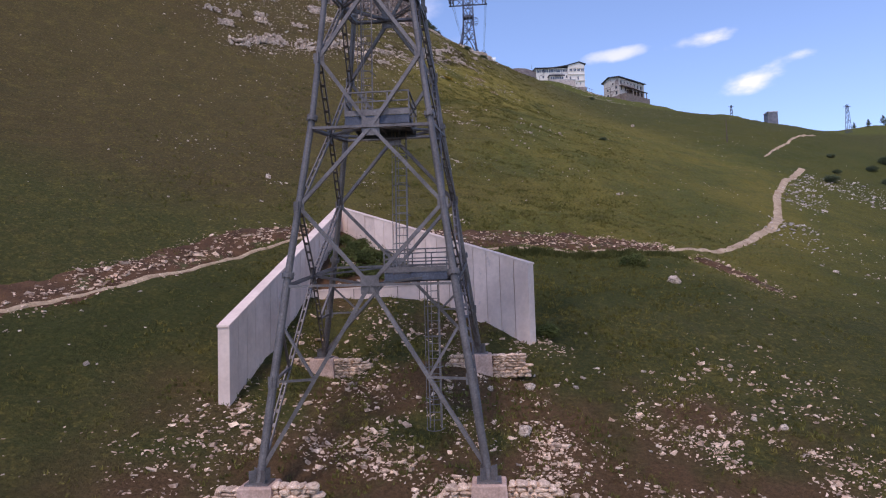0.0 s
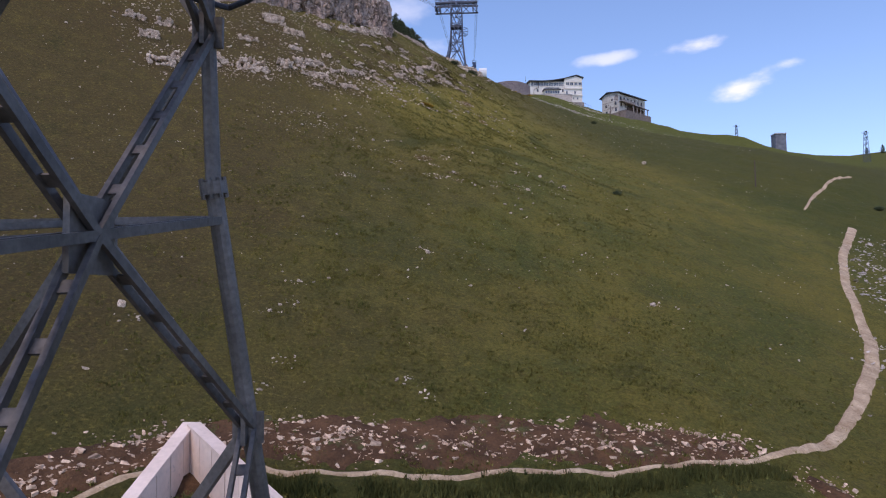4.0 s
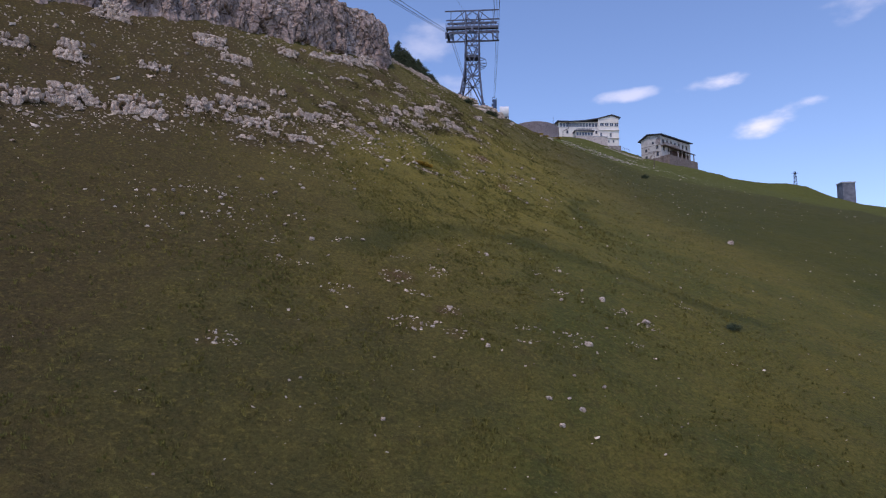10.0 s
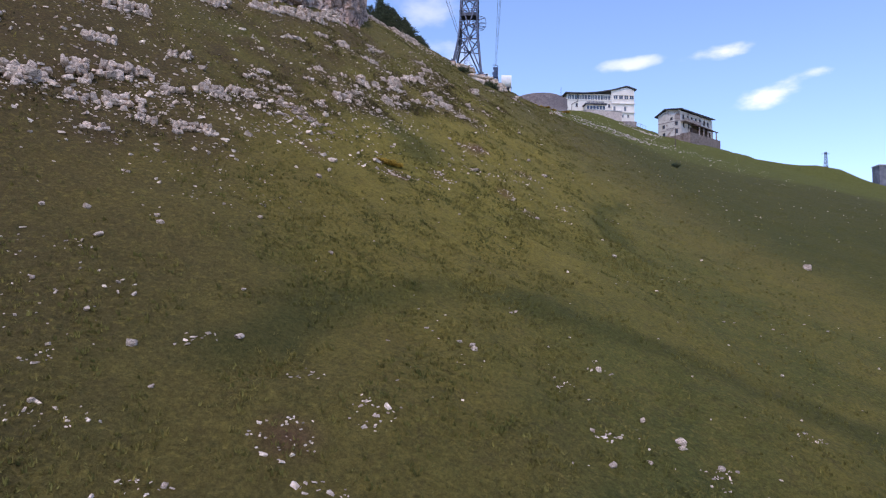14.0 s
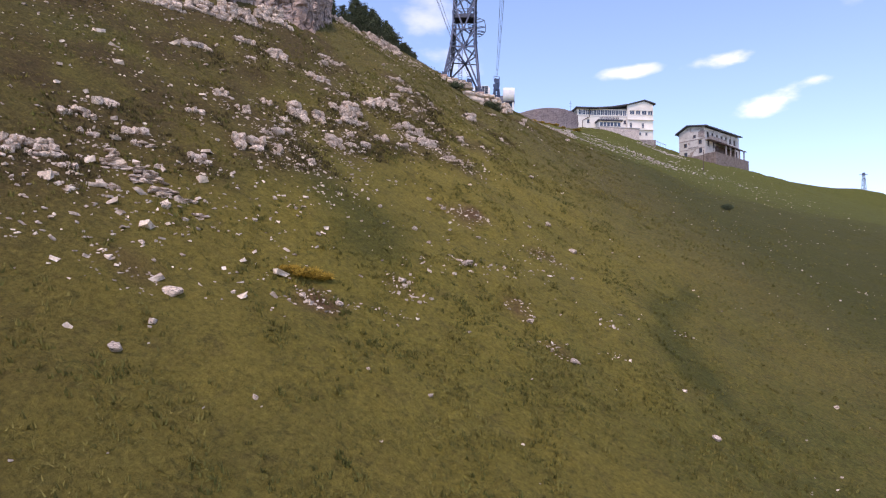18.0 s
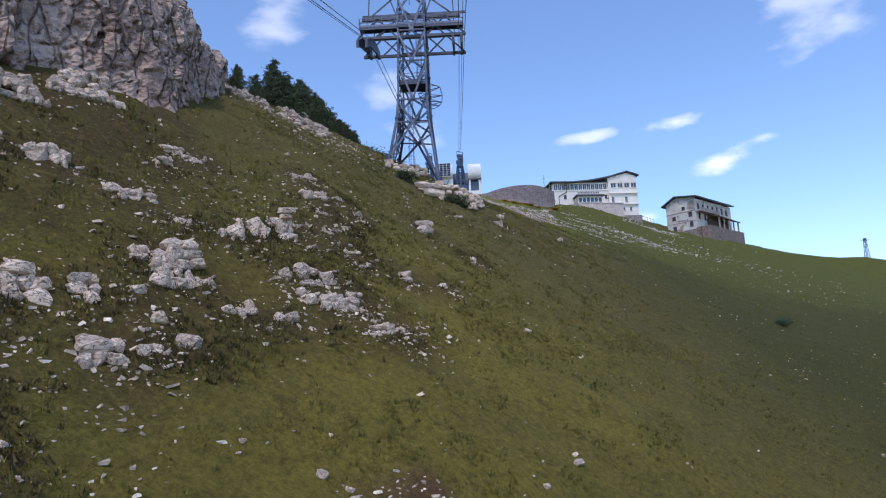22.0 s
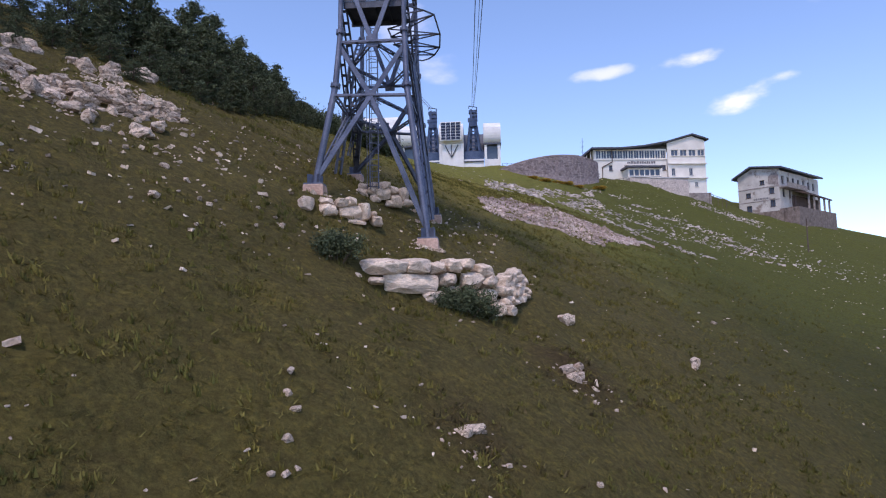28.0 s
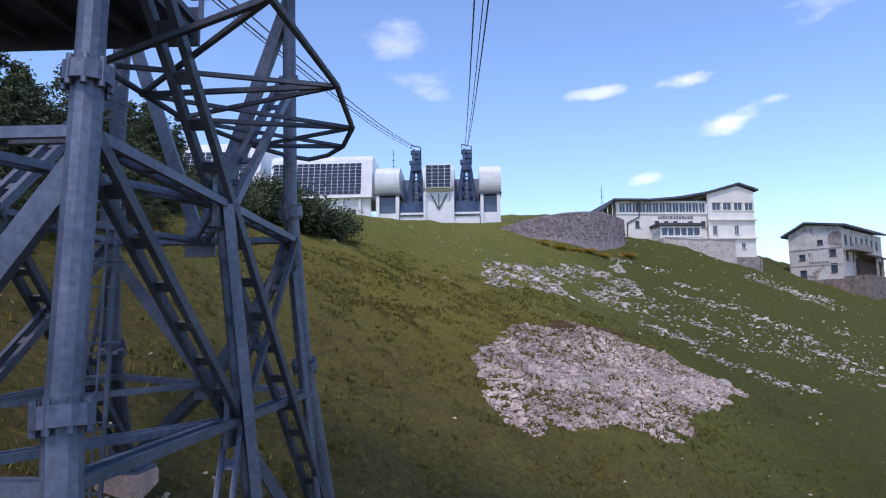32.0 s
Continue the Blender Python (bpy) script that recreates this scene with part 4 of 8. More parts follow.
# ---- the rock wall above the meadow ----
def build_cliff():
    """Upright split plates in three sizes, stepped in and out, with a grassy ledge that parts the higher stretch into two tiers."""
    pts = []
    for (ax, ay, ah), (bx, by, bh) in zip(CLIFF_LINE, CLIFF_LINE[1:]):
        n = max(2, int(math.hypot(bx - ax, by - ay) / (0.24 if ay > 100 else 0.5)))
        pts += [(ax + (bx - ax) * k / n, ay + (by - ay) * k / n, ah + (bh - ah) * k / n) for k in range(n)]
    line = np.array(pts)
    for _ in range(14):
        line[1:-1] = (line[:-2] + 2 * line[1:-1] + line[2:]) / 4
    d = np.gradient(line[:, :2], axis=0)
    d /= np.linalg.norm(d, axis=1)[:, None]
    for _ in range(20):
        d[1:-1] = (d[:-2] + 2 * d[1:-1] + d[2:]) / 4
    back = np.stack([-d[:, 1], d[:, 0]], 1)
    run = np.concatenate([[0], np.cumsum(np.hypot(*np.diff(line[:, :2], axis=0).T))])
    rows, n = 76, len(line)
    # how strongly the wall is parted into two tiers here
    tier = np.clip((line[:, 1] - 104) / 10, 0, 1) * np.clip((148 - line[:, 1]) / 4, 0, 1)
    shelf = np.interp(line[:, 1], (104, 134, 142, 147), (0.33, 0.38, 0.58, 0.95)) + 0.03 * rolling(run / 6.0, run * 0 + 5, 25, 3)
    top = 1 + 0.05 * rolling(run / 5.0, run * 0 + 2, 21, 5)
    foot = hill(line[:, 0], line[:, 1])
    verts, ledge = [], []
    for k in range(rows):
        s = np.full(n, min(k / (rows - 5), 1.0))
        zed = s * line[:, 2] * top
        u = run + 0.5 * rolling(run / 2.3, zed / 2.3, 33, 3)
        w = zed + 0.6 * rolling(run / 1.7, zed / 2.9, 35, 3)
        depth = 0.05 * zed + 1.1 * rolling(run / 6.5, zed / 18, 31, 3)
        step = np.clip((s - shelf) / 0.19, 0, 1) * tier
        calm = 1 - 0.8 * tier * np.clip(1.6 - np.abs(s - shelf - 0.095) / 0.1, 0, 1)
        for wide, tall, reach, cleft, seed in ((3.4, 9.0, 0.95, 0.5, 61), (1.25, 2.3, 0.5, 0.32, 62), (0.6, 0.75, 0.22, 0.12, 63)):
            plate, joint = plates(u / wide, w / tall, seed)
            depth = depth + (reach * (plate - 0.5) + cleft * joint) * calm
        depth = depth + 1.6 * step + 0.4 * s**6
        if k >= rows - 4:
            depth = depth + (k - rows + 5) * 1.3
            zed = zed - 0.12 * (k - rows + 5)
        if k == 0:
            depth, zed = depth - 0.6, zed - 1.5
        p = line[:, :2] + back * (depth - 0.3)[:, None]
        verts.append(np.column_stack([p, foot - 0.4 + zed]))
    for k in range(8):
        q = -0.05 + 1.1 * k / 7
        zed = (shelf + 0.19 * q) * line[:, 2] * top
        depth = 0.05 * zed + 1.1 * rolling(run / 6.5, zed / 18, 31, 3) + 1.6 * tier * min(max(q, 0), 1) - 0.05 - 0.6 * rolling(run / 1.3, zed / 0.8, 83, 3)
        p = line[:, :2] + back * (depth - 0.3 + 0.5 * (k == 0) + 0.6 * (k == 7))[:, None]
        ledge.append(np.column_stack([p, foot - 0.4 + zed]))
    faces = [(k * n + j, k * n + j + 1, (k + 1) * n + j + 1, (k + 1) * n + j) for k in range(rows - 1) for j in range(n - 1)]
    single("rock_wall", (np.concatenate(verts).tolist(), faces), CLIFF, "grey-brown limestone cliff with upright clefts above the meadow", "cliff", kind="structure")
    on = np.nonzero(tier > 0.3)[0]
    lo, m = on[0], len(on)
    strip = [v[lo:lo + m] for v in ledge]
    faces = [(k * m + j, k * m + j + 1, (k + 1) * m + j + 1, (k + 1) * m + j) for k in range(7) for j in range(m - 1)]
    strip_ob = single("cliff_ledge", (np.concatenate(strip).tolist(), faces), MEADOW, "sloping grassy ledge between two tiers of the cliff", "ledge", kind="structure", smooth=True)
    strip_ob.data.attributes.new("heath", "FLOAT", "POINT").data.foreach_set("value", np.full(len(strip_ob.data.vertices), 0.9))


build_cliff()

# ---- the pylons ----
def leg_run(parent, pts, r, lift=0.0):
    """A tubular leg in sections that meet at bolted flanges, lift metres above the struts."""
    pts = [pts[0]] + [Vector(p) + (Vector(q) - Vector(p)).normalized() * lift for p, q in zip(pts[1:], pts[2:])] + [pts[-1]]
    for n, (p, q) in enumerate(zip(pts, pts[1:])):
        k = 1 - 0.12 * n
        leg = part("leg", tube(p, q, r * k, r * k * 0.94, 12), STEEL, parent, smooth=False)
        w, side, up = frame_of(p, q)
        part("flange", tube(Vector(q) - w * 0.09, Vector(q) + w * 0.07, r * k * 1.45, None, 12), STEEL, leg, "bolted flange")
        bolts = []
        for b in range(8):
            a = 2 * math.pi * b / 8
            c = Vector(q) + (side * math.cos(a) + up * math.sin(a)) * r * k * 1.25
            bolts.append(tube(c - w * 0.14, c + w * 0.12, 0.028, None, 6))
        tagged(part("bolt", joined(*bolts), STEEL, leg), kind="stuff")


def gusset(p, normal, size=0.34):
    n = Vector(normal).normalized()
    side = n.cross(Vector((0, 0, 1))).normalized()
    return oriented(p, side * size, n * 0.03, side.cross(n) * size)


def vee_bracing(parent, a, b, out):
    """A face whose diagonals fall from both legs to the middle of the strut below, and spread to the feet in the lowest bay."""
    for k in range(len(a) - 1):
        a0, a1, b0, b1 = (Vector(p) for p in (a[k], a[k + 1], b[k], b[k + 1]))
        mid_top, mid_low = (a1 + b1) / 2, (a0 + b0) / 2
        part("strut", laced(a1, b1, 0.17, 0.06, 0.6), STEEL, parent)
        part("gusset", gusset(mid_top, out, 0.26), STEEL, parent, "bolted gusset plate")
        for foot, head in ((a0, a1), (b0, b1)):
            if k == 0:
                part("brace", bar(mid_top, foot.lerp(head, 0.07), 0.17, 0.2), STEEL, parent)
            else:
                part("brace", bar(mid_low, head.lerp(foot, 0.08), 0.16, 0.2), STEEL, parent)


def face_bracing(parent, a, b, out):
    """Crossed braces, struts and gussets of one face: a and b are the node lists of its two legs, from the ground up."""
    def rod(p, q, wide, rail):
        return laced(p, q, wide, rail) if abs(out[0]) > 0.5 else bar(p, q, 0.12, 0.14)

    for k in range(len(a) - 1):
        a0, a1, b0, b1 = (Vector(p) for p in (a[k], a[k + 1], b[k], b[k + 1]))
        mid_top, mid_low = (a1 + b1) / 2, (a0 + b0) / 2
        am, bm_ = (a0 + a1) / 2, (b0 + b1) / 2
        part("strut", laced(a1, b1, 0.17, 0.06, 0.6), STEEL, parent)
        if k:
            part("brace", rod(mid_top, am, 0.17, 0.055), STEEL, parent)
            part("brace", rod(mid_top, bm_, 0.17, 0.055), STEEL, parent)
        if k == 0:
            for foot, head in ((a0, a1), (b0, b1)):
                low = foot.lerp(head, 0.06)
                node, side = mid_top.lerp(low, 0.52), foot.lerp(head, 0.5)
                part("brace", rod(mid_top, low, 0.15, 0.05), STEEL, parent)
                part("brace", bar(node, side, 0.09), STEEL, parent)
                part("brace", bar(node, foot.lerp(head, 0.8), 0.09), STEEL, parent)
        else:
            part("brace", rod(mid_low, am, 0.17, 0.055), STEEL, parent)
            part("brace", rod(mid_low, bm_, 0.17, 0.055), STEEL, parent)
        for c, size in ((mid_top, 0.34), (am, 0.2), (bm_, 0.2)):
            part("gusset", gusset(c, out, size), STEEL, parent, "bolted gusset plate")


def column_bracing(parent, a, b, out):
    """A deep side face: a laced column in the middle of the two lowest bays, K-braces from it to the legs, and K-braces above."""
    mids = [(Vector(p) + Vector(q)) / 2 for p, q in zip(a, b)]
    part("column", joined(laced(mids[0] + Vector((0, 0, 0.3)), mids[2], 0.3, 0.085, 0.7)), STEEL, parent, "laced middle column")
    for k in range(1, len(a)):
        part("strut", joined(laced(a[k], mids[k], 0.17, 0.06), laced(mids[k], b[k], 0.17, 0.06)), STEEL, parent)
        part("gusset", gusset(mids[k], out, 0.3), STEEL, parent)
    part("brace", laced(a[2], mids[1], 0.2, 0.07), STEEL_DARK, parent)
    part("brace", laced(b[2], mids[1], 0.2, 0.07), STEEL_DARK, parent)
    part("brace", laced(mids[2], Vector(b[0]).lerp(Vector(b[1]), 0.25), 0.26, 0.08), STEEL_DARK, parent)
    part("brace", laced(mids[1], Vector(a[0]).lerp(Vector(a[1]), 0.08), 0.18, 0.06), STEEL, parent)
    part("brace", laced(Vector(b[2]).lerp(Vector(b[1]), 0.2), mids[0].lerp(Vector(b[0]), 0.6) + Vector((0, 0, 1.2)), 0.16, 0.05), STEEL, parent)
    for k in range(2, len(a) - 1):
        part("brace", laced(mids[k], Vector(a[k]).lerp(Vector(a[k + 1]), 0.62), 0.24, 0.08), STEEL_DARK, parent)
        part("brace", laced(mids[k], Vector(b[k]).lerp(Vector(b[k + 1]), 0.62), 0.24, 0.08), STEEL, parent)


def platform(parent, lo, hi, z, plates, rails=0.92):
    """A railed grating deck."""
    x0, y0, x1, y1 = lo[0], lo[1], hi[0], hi[1]
    deck = part("platform", box((x0, y0, z - 0.08), (x1, y1, z)), STEEL_DARK, parent, "dark grating deck")
    part("toe_board", box((x0, y1 + 0.005, z + 0.01), (x1, y1 + 0.03, z + 0.18)), plates, deck)
    for k in range(5):
        x = x0 + 0.1 + (x1 - x0 - 0.2) * k / 4
        part("joist", box((x - 0.03, y0 + 0.065, z - 0.22), (x + 0.03, y1 - 0.065, z - 0.085)), STEEL_DARK, deck)
    for y in (y0, y1 - 0.06):
        part("deck_beam", box((x0, y, z - 0.32), (x1, y + 0.06, z - 0.085)), STEEL_DARK, deck)
    part("kick_plate", box((x0, y0 - 0.03, z + 0.01), (x1, y0 - 0.005, z + 0.22)), plates, deck)
    n = max(2, int((x1 - x0) / 0.8))
    corners = [(x0 + (x1 - x0) * k / n, y) for k in range(n + 1) for y in (y0, y1)] + [(x, (y0 + y1) / 2) for x in (x0, x1)]
    for x, y in corners:
        part("rail_post", bar((x, y, z), (x, y, z + rails), 0.05), STEEL, deck)
    for h in (0.55, rails):
        for p, q in (((x0, y0), (x1, y0)), ((x0, y1), (x1, y1)), ((x0, y0), (x0, y1)), ((x1, y0), (x1, y1))):
            part("handrail", bar((*p, z + h), (*q, z + h), 0.05), STEEL, deck)


def ladder(parent, p, q, cage=True):
    p, q = Vector(p), Vector(q)
    side, out = Vector((1, 0, 0)), Vector((0, -1, 0))
    pieces = [bar(p + side * s * 0.22, q + side * s * 0.22, 0.05) for s in (-1, 1)]
    n = int((q - p).length / 0.3)
    pieces += [bar(p.lerp(q, k / n) - side * 0.22, p.lerp(q, k / n) + side * 0.22, 0.03) for k in range(1, n)]
    lad = part("ladder", joined(*pieces), STEEL, parent)
    if cage:
        hoops = []
        m = max(2, int((q - p).length / 1.1))
        for k in range(m + 1):
            c = p.lerp(q, k / m)
            hoops.append(pipe_run([c + side * 0.36 * math.cos(a) + out * 0.7 * math.sin(a) for a in np.linspace(0, math.pi, 7)], 0.018, 5))
        hoops += [bar(p + side * x + out * y, q + side * x + out * y, 0.025) for x, y in ((0, 0.7), (-0.3, 0.4), (0.3, 0.4))]
        part("safety_cage", joined(*hoops), STEEL, lad)


def pylon_head(parent, cx, y0, y1, z_saddle, z_top, half, arm_out):
    """The top of a pylon: trussed cross-beams, rope saddles on both sides, hoisting beams above, a rail."""
    ym = (y0 + y1) / 2
    for y in (y0 + 0.4, y1 - 0.4):
        lower, upper = z_saddle + 0.3, z_saddle + 2.5
        part("crossbeam", joined(bar((cx - arm_out, y, lower), (cx + arm_out, y, lower), 0.24, 0.3), bar((cx - arm_out + 0.5, y, upper), (cx + arm_out - 0.5, y, upper), 0.26, 0.34)), STEEL_DARK, parent)
        for s in (-1, 1):
            nodes = [cx + s * (half + (arm_out - half) * f) for f in (0, 0.5, 1.0)]
            part("truss_brace", joined(laced((nodes[0], y, lower), (nodes[1], y, upper)), laced((nodes[1], y, upper), (nodes[2], y, lower)), laced((nodes[0], y, upper), (nodes[1], y, lower))), STEEL_DARK, parent)
        part("hoist_beam", bar((cx - arm_out - 0.1, y, z_top), (cx + arm_out + 0.1, y, z_top), 0.16, 0.26), STEEL_DARK, parent)
        for s in (-1, 1):
            part("hoist_strut", joined(bar((cx + s * half, y, z_top - 0.1), (cx + s * (arm_out - 1.2), y, z_saddle + 2.6), 0.13), bar((cx + s * (arm_out - 1.3), y, z_top - 0.1), (cx + s * (arm_out - 1.2), y, z_saddle + 2.5), 0.12), bar((cx + s * (half + 0.9), y, z_top - 0.1), (cx + s * half, y, z_saddle + 2.6), 0.13)), STEEL_DARK, parent)
    for s in (-1, 1):
        for off in (-0.45, 0.45):
            x = cx + s * (arm_out - 0.9) + off
            run = [(x, ym + v, z_saddle + 1.15 + 0.36 * v - 0.03 * v * v) for v in np.linspace(-5.2, 5.2, 13)]
            verts = [(px + w, py, pz + h) for px, py, pz in run for w, h in ((-0.13, 0.12), (0.13, 0.12), (0.13, -1.15 + 0.08 * abs(py - ym)), (-0.13, -1.15 + 0.08 * abs(py - ym)))]
            faces = [(4 * k + a, 4 * k + (a + 1) % 4, 4 * k + 4 + (a + 1) % 4, 4 * k + 4 + a) for k in range(12) for a in range(4)] + [(3, 2, 1, 0), (48, 49, 50, 51)]
            part("rope_saddle", (verts, faces), STEEL_DARK, parent, "dark curved rope saddle")
        x0, x1 = sorted((cx + s * half, cx + s * (arm_out - 0.2)))
        platform(parent, (x0, y0 + 0.1), (x1, y0 + 1.0), z_saddle + 1.5, STEEL, 1.0)
    platform(parent, (cx - half, y0 - 0.1), (cx + half, y0 + 1.1), z_saddle + 1.5, STEEL, 1.0)
    part("light_mast", pipe_run([(cx - 0.3, ym, z_top), (cx - 0.3, ym, z_top + 0.9), (cx + 0.1, ym, z_top + 1.2)], 0.05, 6), STEEL_DARK, parent)


def guard_hoop(parent, x, y0, y1, z, reach):
    """The level bumper loop that keeps a swinging cabin off the legs, with its spokes and diagonals."""
    ring = [(x + reach * w, y0 + (y1 - y0) * f, z) for f, w in ((-0.13, 0.13), (-0.04, 0.6), (0.04, 0.9), (0.4, 1.0), (0.68, 0.92), (0.84, 0.7), (0.93, 0.45), (0.97, 0.2), (0.93, 0.0), (0.82, -0.25), (0.58, -0.6), (0.26, -0.67))]
    hoop = part("guard_hoop", pipe_run(ring, 0.04, 8), STEEL_DARK, parent, "curved tubular cabin guard")
    inner = [(x - reach * 0.67, y0 + (y1 - y0) * f, z) for f in (0.26, 0.42, 0.58)]
    for p, q in ((inner[0], ring[2]), (inner[1], ring[3]), (inner[2], ring[4]), (ring[9], ring[5]), (ring[1], (x, y0, z))):
        part("spoke", bar(p, q, 0.06), STEEL_DARK, hoop)
    for p, q in ((inner[0], ring[3]), (inner[1], ring[2]), (inner[1], ring[4]), (inner[2], ring[3]), (inner[2], ring[5]), (ring[9], ring[4])):
        part("spoke", bar(p, q, 0.05), STEEL_DARK, hoop)


def footing(parent, p, r=0.68, up=0.0, deep=2.2):
    x, y, z = p
    verts = []
    for dz, k in ((-deep, 1.12), (-0.06, 1.0), (0.0, 0.94)):
        verts += [(x + sx * r * k, y + sy * r * k, z + up + dz) for sx, sy in ((-1, -1), (1, -1), (1, 1), (-1, 1))]
    faces = [(4 * k + a, 4 * k + (a + 1) % 4, 4 * k + 4 + (a + 1) % 4, 4 * k + 4 + a) for k in range(2) for a in range(4)] + [(8, 9, 10, 11)]
    foot = part("footing", (verts, faces), FOOTING, parent, "pinkish concrete footing")
    plate = [oriented((x, y, z + up + 0.03), Vector((0.42, 0, 0)), Vector((0, 0.42, 0)), Vector((0, 0, 0.03)))]
    for a in range(4):
        d = Vector((math.cos(a * math.pi / 2 + 0.78), math.sin(a * math.pi / 2 + 0.78), 0))
        plate.append(oriented(Vector((x, y, z + up + 0.26)) + d * 0.26, d * 0.14, d.cross(Vector((0, 0, 1))) * 0.015, Vector((0, 0, 0.22))))
    part("base_plate", joined(*plate), STEEL, foot, "ribbed steel base plate")


def lattice_pylon(name, label, legs, cx, head, decks, ladders, hoops, leg_r, foot_r, lift=0.5):
    """legs: for each corner (front left, front right, rear right, rear left) its nodes from the ground up."""
    base = sum((Vector(p[0]) for p in legs), Vector()) / 4
    tower = thing(name, base, label, "cable car pylon", "pylons of the cable car")
    for pts in legs:
        footing(tower, pts[0], foot_r)
        leg_run(tower, pts, leg_r, lift)
    fl, fr, rr, rl = legs
    n = head["braced"]
    for a, b, out, side in ((fl, fr, (0, -1, 0), False), (fr, rr, (1, 0, 0), True), (rl, rr, (0, 1, 0), False), (fl, rl, (-1, 0, 0), True)):
        if side and head["column"]:
            column_bracing(tower, a[:n], b[:n], out)
        else:
            (vee_bracing if head["column"] else face_bracing)(tower, a[:n], b[:n], out)
    for k in range(1, n):
        part("inner_frame", joined(laced((Vector(fl[k]) + Vector(fr[k])) / 2, (Vector(fr[k]) + Vector(rr[k])) / 2, 0.18, 0.05), laced((Vector(fr[k]) + Vector(rr[k])) / 2, (Vector(rl[k]) + Vector(rr[k])) / 2, 0.18, 0.05), laced((Vector(rl[k]) + Vector(rr[k])) / 2, (Vector(fl[k]) + Vector(rl[k])) / 2, 0.18, 0.05), laced((Vector(fl[k]) + Vector(rl[k])) / 2, (Vector(fl[k]) + Vector(fr[k])) / 2, 0.18, 0.05)), STEEL, tower)
    top = n - 1
    pylon_head(tower, cx, fl[top][1], rl[top][1], head["saddle"], head["top"], head["half"], head["arm"])
    for lo, hi, z, plates in decks:
        platform(tower, lo, hi, z, plates)
    for p, q in ladders:
        ladder(tower, p, q)
    for args in hoops:
        guard_hoop(tower, *args)
    return tower


fl = [(-8.45, 23.6, -6.4), (-7.62, 24.55, 0.92), (-6.64, 24.8, 6.9), (-5.95, 24.8, 12.35), (-5.85, 25.0, 17.2), (-5.8, 25.1, 20.6)]
fr = [(-0.38, 23.6, -6.4), (-1.45, 24.55, 0.85), (-2.16, 24.8, 6.85), (-2.87, 24.8, 12.35), (-2.95, 25.0, 17.2), (-3.0, 25.1, 20.6)]
rr = [(-0.8, 33.75, -2.95), (-1.4, 32.35, 1.9), (-2.16, 30.85, 7.85), (-2.8, 30.1, 13.2), (-2.9, 29.9, 18.0), (-3.0, 29.8, 21.4)]
rl = [(-8.75, 34.1, -3.0), (-7.7, 32.45, 1.9), (-6.66, 30.9, 7.85), (-5.95, 30.1, 13.2), (-5.85, 29.9, 18.0), (-5.8, 29.8, 21.4)]
LOWER_FEET = (fl[0], fr[0], rr[0], rl[0])
for leg in (fl, fr, rr, rl):
    leg[1:] = [tuple(Vector(p).lerp(Vector(q), 0.42 / (Vector(p) - Vector(q)).length)) for q, p in zip(leg, leg[1:])]
lower_pylon = lattice_pylon("cable_pylon", "tall grey lattice steel pylon with two railed platforms standing on rubble", [fl, fr, rr, rl], -4.4,
              {"braced": 6, "column": False, "saddle": 19.0, "top": 24.0, "half": 1.5, "arm": 5.8},
              [((-5.4, 24.9), (-2.95, 27.3), 6.9, STEEL), ((-4.3, 26.5), (-1.8, 29.0), 0.95, STEEL)],
              [((-3.6, 26.6, 0.9), (-3.6, 27.2, 6.8)), ((-2.5, 27.3, -5.3), (-2.5, 27.6, 0.8)), ((-4.9, 26.8, 6.9), (-4.9, 27.4, 17.0))],
              [(-2.9, 24.8, 30.4, 15.6, 1.4)], 0.155, 0.6, 0.42)
# recolour the lower pylon's steel for its warmer light
for piece in lower_pylon.children_recursive:
    if piece.type == "MESH" and piece.data.materials[0] == STEEL:
        piece.data.materials[0] = STEEL_WARM_LIGHT

fl = [(-7.15, 193.5, 73.6), (-6.3, 193.75, 77.75), (-6.1, 194.2, 80.4), (-6.05, 194.4, 84.8), (-6.0, 194.6, 88.4), (-5.95, 194.7, 92.6)]
fr = [(-2.12, 193.05, 71.0), (-3.0, 193.9, 77.7), (-3.12, 194.2, 80.4), (-3.15, 194.4, 84.8), (-3.15, 194.6, 88.4), (-3.15, 194.7, 92.6)]
rr = [(-2.49, 202.5, 73.35), (-2.9, 200.9, 77.7), (-3.05, 200.2, 80.3), (-3.1, 200.0, 84.8), (-3.15, 199.9, 88.4), (-3.15, 199.8, 92.6)]
rl = [(-7.1, 202.95, 75.95), (-6.4, 200.9, 78.0), (-6.15, 200.2, 80.3), (-6.05, 200.0, 84.8), (-6.0, 199.9, 88.4), (-5.95, 199.8, 92.6)]
lattice_pylon("cable_pylon", "blue-grey lattice steel pylon with rope saddles above boulder walls", [fl, fr, rr, rl], -4.6,
              {"braced": 6, "column": True, "saddle": 87.6, "top": 92.9, "half": 1.5, "arm": 5.8},
              [((-6.0, 194.5), (-3.2, 196.6), 82.5, STEEL_DARK)],
              [((-5.2, 198.0, 74.2), (-5.2, 198.3, 83.1)), ((-4.0, 197.2, 83.2), (-4.0, 197.2, 89.0))],
              [(-3.1, 194.4, 200.6, 81.75, 1.5)], 0.155, 0.44)


# ---- ropes ----
def rope(points, r, label, sag=0.0):
    run = []
    for p, q in zip(points, points[1:]):
        run += [Vector(p).lerp(Vector(q), k / 24) - Vector((0, 0, sag * 4 * (k / 24) * (1 - k / 24))) for k in range(24)]
    run.append(Vector(points[-1]))
    single("steel_rope", pipe_run(run, r, 6), CABLE, label, "steel rope", tuple(points[0]), "ropes of the cable car")


